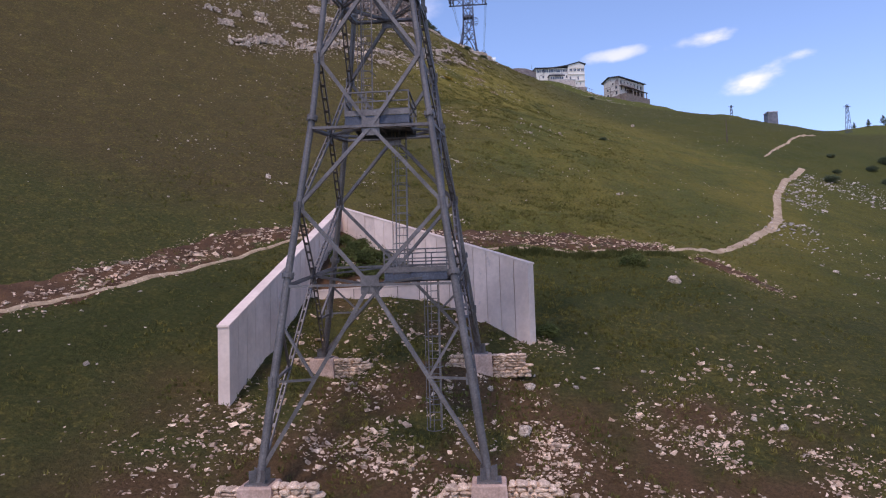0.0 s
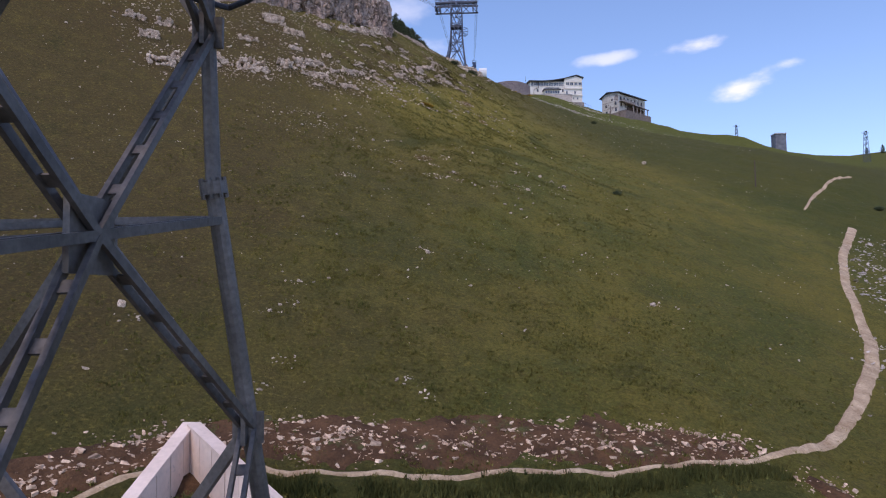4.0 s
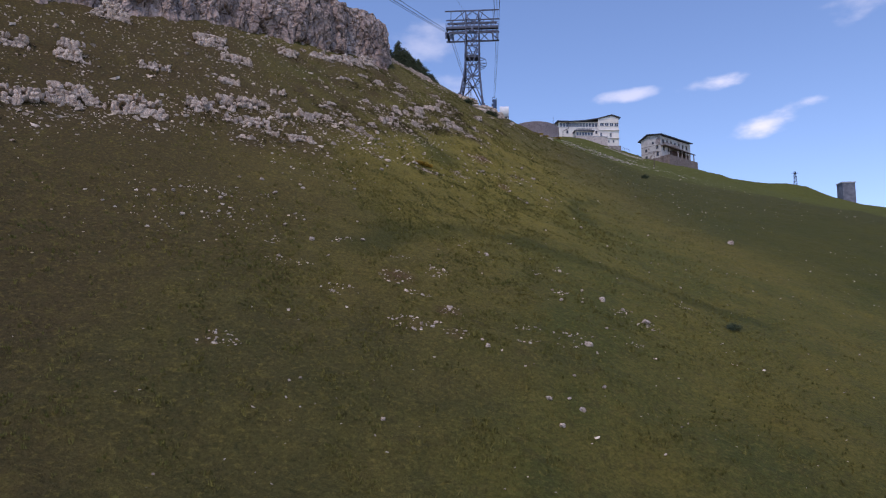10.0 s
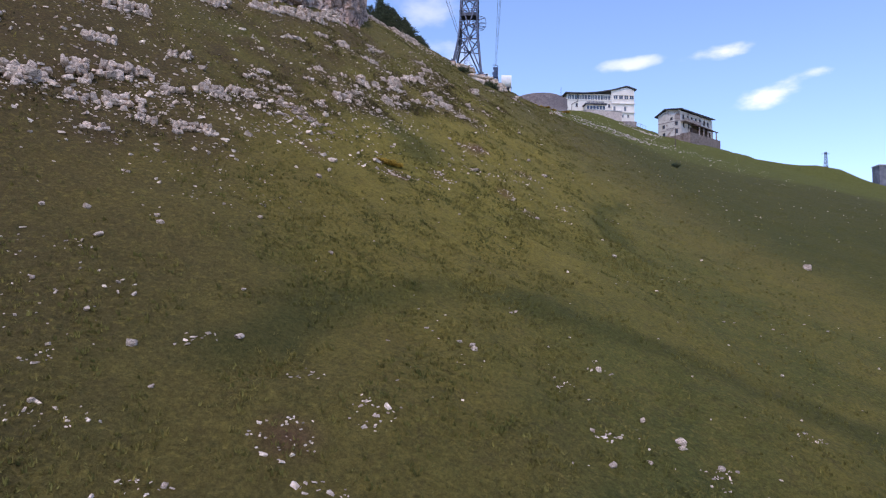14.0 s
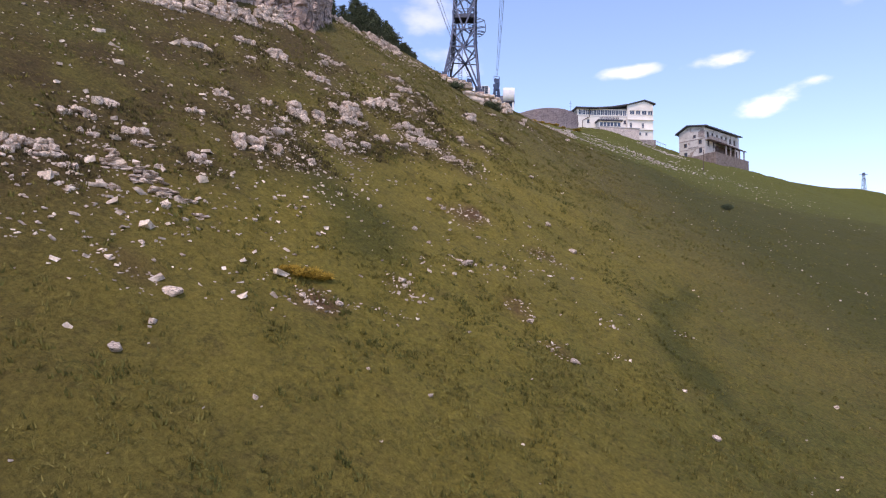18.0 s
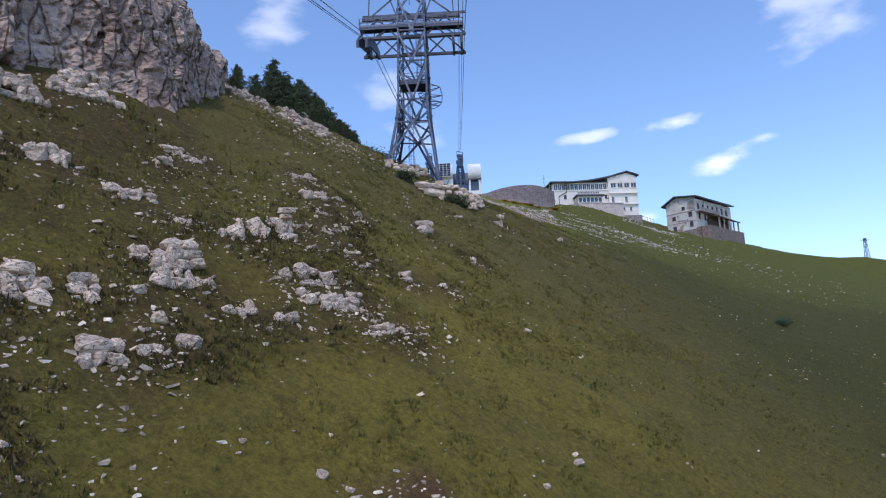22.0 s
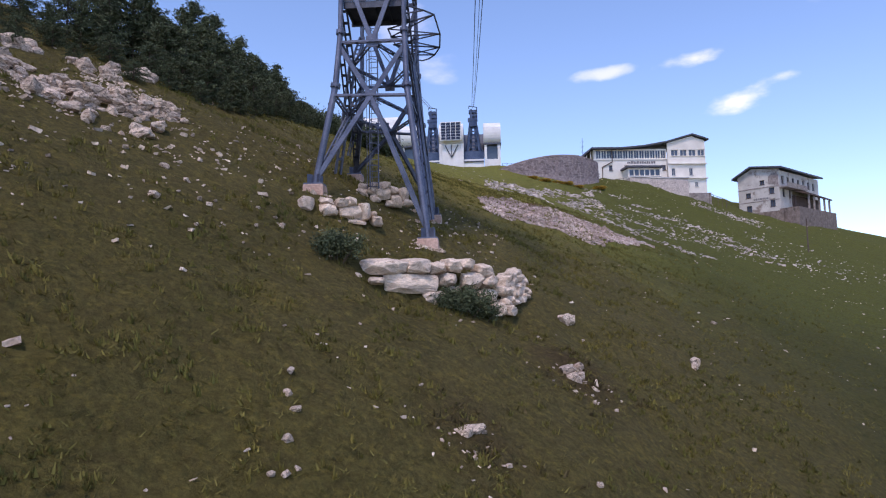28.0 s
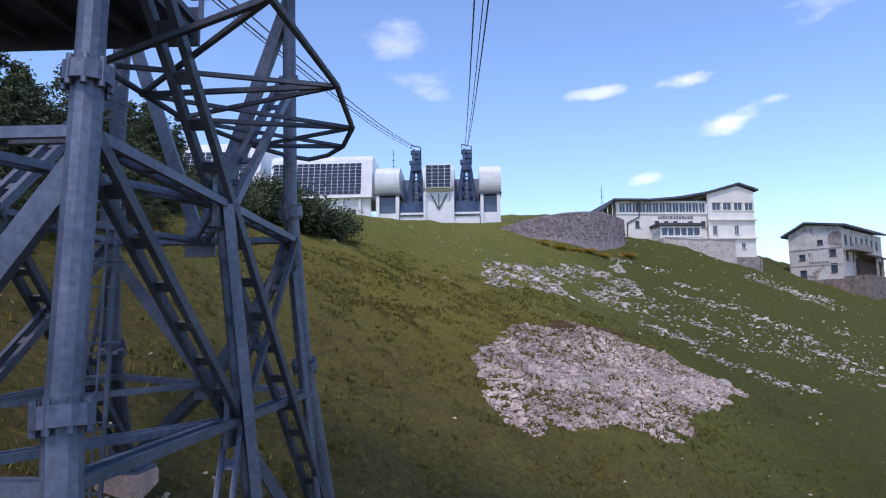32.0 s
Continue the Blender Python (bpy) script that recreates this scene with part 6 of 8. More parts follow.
def mast(name, x, y, z, high, half, label):
    m = thing(name, (x, y, z), label, "mast")
    for sx, sy in ((-1, -1), (1, -1), (1, 1), (-1, 1)):
        part("leg", bar((x + sx * half, y + sy * half, z - 1), (x + sx * half * 0.35, y + sy * half * 0.35, z + high), 0.12), STEEL_DARK, m)
    n = 6
    for k in range(n):
        for ax in (0, 1):
            for s in (-1, 1):
                a, b = half * (1 - 0.65 * k / n), half * (1 - 0.65 * (k + 1) / n)
                p = (x - a, y + s * a) if ax == 0 else (x + s * a, y - a)
                q = (x + b, y + s * b) if ax == 0 else (x + s * b, y + b)
                part("brace", bar((*p, z + high * k / n), (*q, z + high * (k + 1) / n), 0.08), STEEL_DARK, m)
    part("crossarm", bar((x - 1.3, y, z + high * 0.93), (x + 1.3, y, z + high * 0.93), 0.14), STEEL_DARK, m)


mast("power_mast", 117.0, 327.0, float(hill(117.0, 327.0)), 9.2, 0.7, "small dark lattice power mast on the ridge")
mast("power_mast", 137, 263, float(hill(137, 263)), 11.5, 0.9, "dark lattice power mast on the far ridge")
mast("power_mast", 150, 250, float(hill(150, 250)), 10.5, 0.9, "dark lattice power mast at the far shoulder")


def antenna(x, y, z, high):
    a = thing("antenna_mast", (x, y, z), "slim antenna mast beside the hotel", "antenna")
    part("pole", tube((x, y, z - 1), (x, y, z + high), 0.07, 0.04, 8), STEEL, a)
    for k in range(4):
        part("aerial", bar((x - 0.3, y, z + high * (0.55 + 0.12 * k)), (x + 0.3, y, z + high * (0.55 + 0.12 * k)), 0.05), STEEL, a)


antenna(20.4, 292.5, 92.0, 8.3)
antenna(-11.7, 290.0, 98.0, 8.0)


def timber_pole(x, y, high):
    z = float(ground(x, y))
    p = thing("wooden_pole", (x, y, z), "thin weathered wooden pole standing in the meadow", "pole")
    part("shaft", tube((x, y, z - 0.6), (x, y, z + high), 0.12, 0.08, 8), DARK_WOOD, p)
    part("cap", tube((x, y, z + high), (x, y, z + high + 0.12), 0.11, 0.05, 8), DARK_WOOD, p)


timber_pole(51.0, 146.0, 4.8)
timber_pole(49.5, 268.0, 5.0)


# ---- the top station ----
def drum(name_part, parent, x0, x1, y, z0, z1, deep, mat, label):
    """A housing with a rounded front and top, closed at its ends."""
    prof = [(y + 1.2, z0)] + [(y + 1.2 - 1.3 * math.sin(a), z0 + (z1 - z0) * 0.5 * (1 - math.cos(a))) for a in np.linspace(0.25, math.pi * 0.62, 8)]
    prof += [(y + 2.4 - 1.9 * math.cos(a), z1 - 1.7 + 1.7 * math.sin(a)) for a in np.linspace(0.5, math.pi / 2, 7)] + [(y + deep, z1 - 0.3), (y + deep, z0)]
    n = len(prof)
    verts = [(x, py, pz) for x in (x0, x1) for py, pz in prof]
    faces = [(k, (k + 1) % n, n + (k + 1) % n, n + k) for k in range(n)] + [tuple(range(n))[::-1], tuple(range(n, 2 * n))]
    return part(name_part, (verts, faces), mat, parent, label)


def solar_field(parent, x0, x1, z0, z1, y0, y1, cols, rows):
    """Dark solar panels on a tilted white front; y0 at the foot, y1 at the top."""
    back = [(x, y + d, z) for d in (0.06, 0.3) for x, y, z in ((x0 - 0.1, y0, z0 - 0.1), (x1 + 0.1, y0, z0 - 0.1), (x1 + 0.1, y1, z1 + 0.1), (x0 - 0.1, y1, z1 + 0.1))]
    part("panel_frame", (back, [(0, 1, 2, 3), (7, 6, 5, 4), (0, 4, 5, 1), (1, 5, 6, 2), (2, 6, 7, 3), (3, 7, 4, 0)]), PANEL_WHITE, parent)
    for c in range(cols):
        for r in range(rows):
            xa, xb = x0 + (x1 - x0) * (c + 0.06) / cols, x0 + (x1 - x0) * (c + 0.94) / cols
            fa, fb = (r + 0.08) / rows, (r + 0.92) / rows
            ya, yb, za, zb = y0 + (y1 - y0) * fa, y0 + (y1 - y0) * fb, z0 + (z1 - z0) * fa, z0 + (z1 - z0) * fb
            verts = [(x, y + d, z) for d in (-0.02, 0.055) for x, y, z in ((xa, ya, za), (xb, ya, za), (xb, yb, zb), (xa, yb, zb))]
            part("solar_panel", (verts, [(0, 1, 2, 3), (7, 6, 5, 4), (0, 4, 5, 1), (1, 5, 6, 2), (2, 6, 7, 3), (3, 7, 4, 0)]), SOLAR, parent)


def rope_trestle(x, y, z0, z1):
    t = thing("rope_trestle", (x, y, z0), "blue-grey steel trestle that carries the ropes into the station", "steel trestle")
    for sx in (-1, 1):
        part("leg", joined(bar((x + sx * 1.4, y, z0), (x + sx * 0.55, y + 0.3, z0 + (z1 - z0) * 0.66), 0.42), bar((x + sx * 0.62, y + 1.4, z0), (x + sx * 0.34, y + 0.8, z0 + (z1 - z0) * 0.66), 0.36)), BLUE_STEEL, t)
    for k in range(5):
        f = k / 5
        w = 1.25 - 0.8 * f * 1.0
        za, zb = z0 + (z1 - z0) * 0.66 * f, z0 + (z1 - z0) * 0.66 * (f + 0.2)
        part("brace", joined(bar((x - w, y + 0.1, za), (x + w - 0.14, y + 0.2, zb), 0.17), bar((x + w, y + 0.1, za), (x - w + 0.14, y + 0.2, zb), 0.17), bar((x - w, y + 0.1, zb), (x + w, y + 0.1, zb), 0.2)), BLUE_STEEL, t)
    part("head", joined(box((x - 0.75, y - 0.2, z0 + (z1 - z0) * 0.62), (x + 0.75, y + 1.2, z0 + (z1 - z0) * 0.72)), box((x - 0.5, y - 0.3, z0 + (z1 - z0) * 0.72), (x - 0.15, y + 1.0, z1 - 0.7)), box((x + 0.15, y - 0.1, z0 + (z1 - z0) * 0.72), (x + 0.5, y + 1.0, z1 - 1.2))), BLUE_STEEL, t)
    for side in (-0.28, 0.28):
        part("sheave", tube((x + side - 0.09, y + 0.4, z1 - 1.5), (x + side + 0.09, y + 0.4, z1 - 1.5), 0.62, None, 16), BLUE_STEEL, t, "grooved rope sheave")
    for k, (dx, w) in enumerate(((-0.1, 0.85), (0.05, 0.62), (-0.05, 0.7))):
        z = z0 + (z1 - z0) * (0.72 + 0.075 * k)
        part("rope_shoe", box((x + dx - w, y - 0.25, z), (x + dx + w, y + 0.9, z + (z1 - z0) * 0.05)), BLUE_STEEL, t, "steel rope guide")
    part("gallows", pipe_run([(x + 0.75, y, z0 + (z1 - z0) * 0.7), (x + 0.75, y, z1 - 0.3), (x - 0.7, y, z1), (x - 0.7, y, z1 - 0.5)], 0.1, 6), BLUE_STEEL, t)


def top_station():
    y = 285.0
    s = thing("top_station", (-4.6, y, 93.3), "white top station with rounded housings, solar panels and two cabin bays", "cable car station")
    for x0, x1 in ((1.4, 4.5), (-13.75, -10.2)):
        body = drum("housing", s, x0, x1, y - 0.9, 98.0, 102.2, 12, PANEL_WHITE, "white rounded metal housing")
        part("rim", joined(box((x0 - 0.06, y - 0.4, 97.8), (x1 + 0.06, y + 4, 98.05))), STEEL_DARK, body)
        for xa, xb in ((x0 + 0.1, x0 + 0.55), (x1 - 0.6, x1 - 0.1)):
            part("pillar", box((xa, y - 0.2, 92.0), (xb, y + 1.0, 98.0)), PANEL_WHITE, s)
        part("wall", box((x0 + 0.55, y + 0.15, 92.0), (x1 - 0.6, y + 0.5, 95.2)), PANEL_WHITE, s)
        part("window", box((x0 + 0.55, y + 0.5, 95.2), (x1 - 0.6, y + 0.6, 98.0)), GLASS, s, "dark glazed opening")
        part("wall", box((x0 + 0.2, y + 0.8, 92.0), (x1 - 0.2, y + 11, 98.0)), PALE_GREY, s)
    body = drum("housing", s, -6.75, -2.3, y - 0.6, 98.2, 102.4, 12, PANEL_WHITE, "white housing that carries solar panels")
    solar_field(s, -6.35, -2.75, 98.75, 102.1, y - 1.12, y - 0.72, 4, 6)
    part("wall", box((-6.65, y, 92.0), (-2.4, y + 11, 98.2)), PANEL_WHITE, s, "white wall below the panels")
    part("v_brace", joined(bar((-5.7, y - 0.12, 98.0), (-4.52, y - 0.12, 95.7), 0.14), bar((-3.3, y - 0.12, 98.0), (-4.52, y - 0.12, 95.7), 0.14), bar((-4.52, y - 0.12, 98.0), (-4.52, y - 0.12, 95.7), 0.12)), STEEL_DARK, s, "dark V-shaped brace")
    for xa, xb in ((-6.75, -6.35), (-2.75, -2.3)):
        part("pillar", box((xa, y - 0.3, 92.0), (xb, y - 0.004, 98.2)), PANEL_WHITE, s)
    for x0, x1 in ((-10.2, -6.75), (-2.3, 1.4)):
        part("bay_wall", box((x0, y + 5.5, 92.0), (x1, y + 5.9, 101.3)), BAY_BLUE, s, "grey back wall of a cabin bay")
        part("bay_sill", box((x0, y + 0.6, 95.3), (x1, y + 1.0, 96.9)), BLUE_STEEL, s, "blue-grey bay front")
        part("bay_base", box((x0, y + 0.2, 92.0), (x1, y + 0.6, 95.3)), PANEL_WHITE, s)
        part("bay_ledge", box((x0, y + 0.0, 94.75), (x1, y + 0.2, 94.95)), STEEL_DARK, s)
    # the long hall with its tilted solar front
    hall = thing("station_hall", (-21, y + 2, 93.8), "long white station hall with a tilted front of dark solar panels", "station hall")
    verts = [(x, py, pz) for x in (-30.0, -14.6) for py, pz in ((y + 1.6, 98.0), (y + 2.6, 103.9), (y + 3.6, 104.7), (y + 14, 104.2), (y + 14, 98.0))]
    part("upper_hull", (verts, [(0, 1, 6, 5), (1, 2, 7, 6), (2, 3, 8, 7), (3, 4, 9, 8), (4, 0, 5, 9), (4, 3, 2, 1, 0), (5, 6, 7, 8, 9)]), PANEL_WHITE, hall, "white tilted metal hull")
    solar_field(hall, -29.6, -16.2, 98.5, 103.4, y + 1.6, y + 2.42, 15, 9)
    f = Front(-30.0, y + 2.4, 0)
    holes = [(1.0 + 2.6 * k, 2.6 + 2.6 * k, 95.0, 96.4) for k in range(5)]
    part("wall", pierced(f, 0, 15.2, 91.5, 98.0, 0, 0.4, holes), PANEL_WHITE, hall)
    for hole in holes:
        window(hall, f, hole, 0.15, RENDER_WHITE, 1)
    for k in range(6):
        part("pillar", f.block(0.4 + 2.6 * k, 0.75 + 2.6 * k, 91.5, 98.0, -0.5, -0.01), PANEL_WHITE, hall)
    wing = thing("station_hall", (-42, y + 4, 95), "white hall wing half hidden behind conifers", "station hall")
    verts = [(x, py, pz) for x in (-60.0, -32.0) for py, pz in ((y + 3, 96.0), (y + 3, 101.0), (y + 4.2, 106.4), (y + 5.4, 107.6), (y + 16, 107), (y + 16, 96))]
    part("upper_hull", (verts, [(0, 1, 7, 6), (1, 2, 8, 7), (2, 3, 9, 8), (3, 4, 10, 9), (4, 5, 11, 10), (5, 4, 3, 2, 1, 0), (6, 7, 8, 9, 10, 11)]), PANEL_WHITE, wing, "white tilted metal hull")
    solar_field(wing, -52.0, -34.0, 101.4, 106.0, y + 2.95, y + 3.98, 16, 7)
    for x in (-0.45, -7.95):
        rope_trestle(x, y + 1.3, 95.4, 105.6)
    fence = thing("railing", (6, y - 3, 92.5), "thin metal railing beside the top station", "railing")
    for k in range(6):
        px = 4.6 + 0.8 * k
        part("post", bar((px, y - 2.0 - 0.3 * k, 91.6 - 0.05 * k), (px, y - 2.0 - 0.3 * k, 93.9 - 0.1 * k), 0.06), STEEL, fence)
    for z in (93.3, 93.8):
        part("rail", bar((4.6, y - 2, z), (8.6, y - 3.5, z - 0.5), 0.05), STEEL, fence)


top_station()


# ---- the curved stone bastion ----
def bastion():
    arc = []
    for k in range(33):
        s = k / 32
        x = 3.0 + 18.4 * s
        y = 277.0 + 5.5 * s - 4.2 * math.sin(math.pi * s) ** 0.8
        top = 91.2 + 2.6 * math.sin(math.pi * min(1, s * 1.15) * 0.5) ** 0.9 - 0.5 * max(0, s - 0.8) / 0.2
        arc.append((x, y, top))
    b = thing("stone_bastion", (12, 276, 90), "curved bastion walled with dark rough stones below the hotel", "stone bastion")
    outer = [(x, y - 0.5, min(t - 1.0, float(ground(x, y))) - 1.5) for x, y, t in arc] + [(x, y, t) for x, y, t in arc]
    inner = [(12 + (x - 12) * 0.95, y + 1.0, t) for x, y, t in arc] + [(12 + (x - 12) * 0.6, 288.0, 92.6) for x, y, t in arc]
    n = len(arc)
    faces = [(k + n * r, k + 1 + n * r, k + 1 + n * (r + 1), k + n * (r + 1)) for r in range(3) for k in range(n - 1)]
    part("wall", (outer + inner, faces), BASTION_STONE, b, "rough dark stone facing")
    rng = random.Random(21)
    shapes = [make_mesh("facing_stone", [(p[0] * rng.uniform(0.8, 1.2), p[1] * rng.uniform(0.8, 1.2), p[2] * rng.uniform(0.8, 1.2)) for p in BLOCK], BOX_FACES, BASTION_STONE) for _ in range(6)]
    o = ORIGIN[b]
    # the facing, in courses that follow the curve
    for k in range(290):
        j, row = k // 9 % (n - 1), k % 9
        f = rng.random()
        low, top = Vector(outer[j]).lerp(Vector(outer[j + 1]), f), Vector(outer[n + j]).lerp(Vector(outer[n + j + 1]), f)
        ob = new("facing_stone", rng.choice(shapes))
        ob.parent = b
        ob.location = low.lerp(top, 0.42 + 0.066 * row + rng.uniform(-0.012, 0.012)) - o
        a, c = Vector(arc[j]), Vector(arc[j + 1])
        ob.rotation_euler = (rng.uniform(-0.06, 0.06), rng.uniform(-0.05, 0.05), math.atan2(c.y - a.y, c.x - a.x))
        ob.scale = (rng.uniform(0.16, 0.3), 0.07, rng.uniform(0.09, 0.13))


bastion()

# ---- boulders ----
TREE_LEDGE = ((-21, 186.4), (-18.5, 187.8), (-17, 188.8), (-15.5, 189), (-14.5, 190.1), (-14, 191.6), (-13.4, 193.4))
# small broken groups in the meadow
GROUPS = ((5.5, 108.4), (9.9, 108.1), (9.8, 103.2), (5.2, 99.7), (15.8, 113.9), (12.1, 107.5), (2.5, 98.5), (-12.2, 100.4), (-14.5, 102.3), (-10.6, 105.5), (-9.6, 98.9), (-21.6, 105.1), (-19.3, 105.7), (-17.6, 107.8), (-14.5, 106.5), (-19.0, 103.1), (-12.7, 63.8), (-11.9, 65.1), (-10.5, 59.5), (-10.9, 56.7), (-2.3, 58.5), (-3.4, 59.6), (-19.3, 59.4), (-3.8, 76.8), (14.5, 76.7), (-11.7, 68), (-6.3, 105.9), (-4.3, 101), (-3.1, 97.6), (5.8, 101.3), (10.1, 109), (11.2, 107.4), (2.6, 100.2), (-13.6, 100.4), (-8.9, 99), (3.8, 111.2), (6, 114.2), (-3.8, 133.6), (-3.4, 135.2), (-5.2, 132.7), (-7.3, 130.7), (-1.2, 141.8), (12, 147.3), (6.8, 143.3), (6.5, 139.7))
# the outline of the stone heap
HEAP = ((-0.4, 221.4), (0.3, 217), (2.0, 215), (5.3, 218), (10.0, 224), (18.1, 236.1), (14.3, 239.7), (9.0, 239.5), (3.7, 232), (1.1, 226.5))
# white ledges under the hotel
LEDGES = ((14.9, 263.2), (18.9, 273.5), (23.1, 273.5), (25.5, 269.3), (26.6, 265.2), (29.4, 266.2), (16.7, 262), (22.1, 264), (12.4, 253), (13.1, 251.4), (15.4, 253.6), (25.7, 264), (31, 264.1), (34.4, 264.4), (21.4, 254.8), (23.5, 254.7), (17.3, 248.4), (18.3, 247.6), (15.6, 246.8), (19.4, 245.2), (21.6, 244.8), (23.4, 244.1), (26, 244.8), (35.1, 261.1), (35.8, 258.1), (36.9, 255.7), (42.4, 268.8), (43.3, 281.1), (48, 282.6), (37.4, 279))


def rock_mesh(seed, mat, points=30, cuts=2, grooves=0.05, name="rock"):
    """A broken limestone block: an angular hull with chipped edges, rough faces and level bedding joints."""
    rng = random.Random(seed)
    bm = bmesh.new()
    for _ in range(points):
        d = Vector((rng.gauss(0, 1), rng.gauss(0, 1), rng.gauss(0, 1)))
        d /= (abs(d.x) ** 7 + abs(d.y) ** 7 + abs(d.z) ** 7) ** (1 / 7)
        bm.verts.new(d * rng.uniform(0.74, 1.0))
    made = bmesh.ops.convex_hull(bm, input=bm.verts[:])
    bmesh.ops.delete(bm, geom=list({g for g in made["geom_interior"] + made["geom_unused"] if isinstance(g, bmesh.types.BMVert)}), context="VERTS")
    if cuts:
        bmesh.ops.dissolve_limit(bm, angle_limit=0.22, verts=bm.verts[:], edges=bm.edges[:])
        bmesh.ops.bevel(bm, geom=bm.edges[:], offset=0.045, segments=1, affect="EDGES", clamp_overlap=True)
        bmesh.ops.triangulate(bm, faces=bm.faces[:])
        bmesh.ops.subdivide_edges(bm, edges=[e for e in bm.edges if e.calc_length() > 0.25], cuts=cuts)
        bmesh.ops.triangulate(bm, faces=bm.faces[:])
        bm.normal_update()
        levels = [rng.uniform(-0.8, 0.8) for _ in range(3)]
        moves = []
        for v in bm.verts:
            q = v.co * 2.6 + Vector((seed * 3.7, 0, 0))
            d = 0.07 * noise.noise(q) + 0.045 * noise.noise(q * 3.1)
            bed = v.co.z + 0.12 * noise.noise(v.co * 1.2 + Vector((0, seed, 0)))
            d -= grooves * 2.0 * sum(math.exp(-(((bed - z) / 0.07) ** 2)) for z in levels)
            moves.append(v.normal * d)
        for v, d in zip(bm.verts, moves):
            v.co += d
    me = bpy.data.meshes.new(name)
    bm.to_mesh(me)
    bm.free()
    me.materials.append(mat)
    return me


ROCKS = [rock_mesh(k + 3, LIMESTONE, 22 + 3 * (k % 4)) for k in range(14)]
rock_rng = random.Random(77)


def boulder(x, y, r, label="weathered grey-white limestone boulder sunk in the grass", group="boulders on the slope", squat=0.75):
    """r: half its width."""
    ob = new("boulder", rock_rng.choice(ROCKS))
    ob.location = at(x, y, r * squat * 0.3)
    ob.rotation_euler = (rock_rng.uniform(-0.3, 0.3), rock_rng.uniform(-0.3, 0.3), rock_rng.uniform(0, 6.28))
    ob.scale = (r * rock_rng.uniform(0.9, 1.15), r * rock_rng.uniform(0.7, 0.95), r * squat * rock_rng.uniform(0.8, 1.15))
    return tagged(ob, label, "boulder", group)


WALL_BLOCKS = [rock_mesh(k + 61, WALL_STONE, 44, 2, 0.01) for k in range(12)]


def rock_group(x, y, wide, high, label, bed=0.42, bare=0.1, slim=1.0):
    """Bedrock breaking out of the slope as split blocks in broken courses, each course set back up the slope.
    wide, high: metres across and up; bed: how thick its courses are; bare: the share of gaps where turf grows; slim: under 1 for upright blocks."""
    rng = random.Random(int(x * 31 + y * 17) % 99991)
    gx, gy = float(ground(x + 0.8, y) - ground(x - 0.8, y)) / 1.6, float(ground(x, y + 0.8) - ground(x, y - 0.8)) / 1.6
    up = Vector((gx, gy, 0)).normalized()
    along = Vector((up.y, -up.x, 0))
    turn = math.atan2(along.y, along.x)
    base = at(x, y)
    crop = thing("rock_outcrop", base, label, "rock outcrop", "rock outcrops on the slope")
    rows = max(1, round(high / bed))
    course = high / rows
    dip = rng.uniform(-0.1, 0.1)
    left, right = -wide / 2, wide / 2
    for k in range(rows):
        if k:
            left, right = left + wide * rng.uniform(-0.06, 0.12), right - wide * rng.uniform(-0.06, 0.12)
            if right - left < 0.3 * wide:
                left, right = left - 0.15 * wide, right + 0.15 * wide
        u = left
        while u < right - 0.12:
            long = min(course * rng.uniform(0.8, 2.3) * (1.7 if bed < 0.3 else slim), right - u + 0.15)
            if rng.random() > bare or rows == 1:
                tall, deep = course * rng.uniform(0.85, 1.2), max(0.4, 0.9 * course) * rng.uniform(0.8, 1.2)
                foot = Vector((x, y, 0)) + along * (u + long / 2)
                q = foot + up * (deep * 0.6 + k * course * 0.42 + rng.uniform(-0.14, 0.14) * min(course * 2, 1))
                ob = new("stone", rng.choice(ROCKS))
                ob.parent = crop
                ob.location = Vector((q.x, q.y, float(ground(foot.x, foot.y)) + course * 0.86 * k + tall * 0.3)) - base
                ob.rotation_euler = (rng.uniform(-0.12, 0.12), dip + rng.uniform(-0.08, 0.08), turn + rng.uniform(-0.25, 0.25) + math.pi * rng.randint(0, 1))
                ob.scale = (long * 0.63, deep * 0.8, tall * 0.66)
            u += long * rng.uniform(0.84, 1.02)
    return crop


for n, stretch in enumerate(OUTCROPS):
    for x, y, wide, high in stretch:
        if -17.6 < x < -13.6 and 130.5 < y < 134.5:
            continue
        size = 0.48 if high > 0.9 else 0.38 if high > 0.5 else 0.3
        rock_group(x, y, wide * (1.12 if n == 0 else 1.02 if wide > 1 else 0.92), high * (1.25 if n == 0 else 1.15 if high > 0.9 else 1.0 if high > 0.5 else 0.85), ("blocky limestone rib in the rocky band below the cliff", "broken limestone ledge in the grass", "split grey-white limestone block breaking out of the turf", "pinkish-white limestone block standing out of the slope", "bright limestone boulder group on the upper slope")[n], size, 0.2 if n < 2 else 0.1, 0.62 if n < 2 else 0.85)
for stretch in BLOCKS:
    for x, y, wide in stretch:
        boulder(x, y, 0.46 * wide, "pale limestone block lying loose in the meadow")
# the standing block that carries a loose cap
crop = rock_group(-8.4, 160.9, 1.15, 1.55, "standing stack of pinkish limestone with a loose cap stone on top", 0.5, 0.0)
for name, dx, dz, half, tall in (("cap_stone", -0.3, 1.62, 0.5, 0.25), ("neck_stone", -0.35, 1.33, 0.34, 0.2)):
    ob = new(name, ROCKS[4])
    ob.parent, ob.location, ob.scale = crop, (dx, 0.55, dz), (half, 0.42, tall)
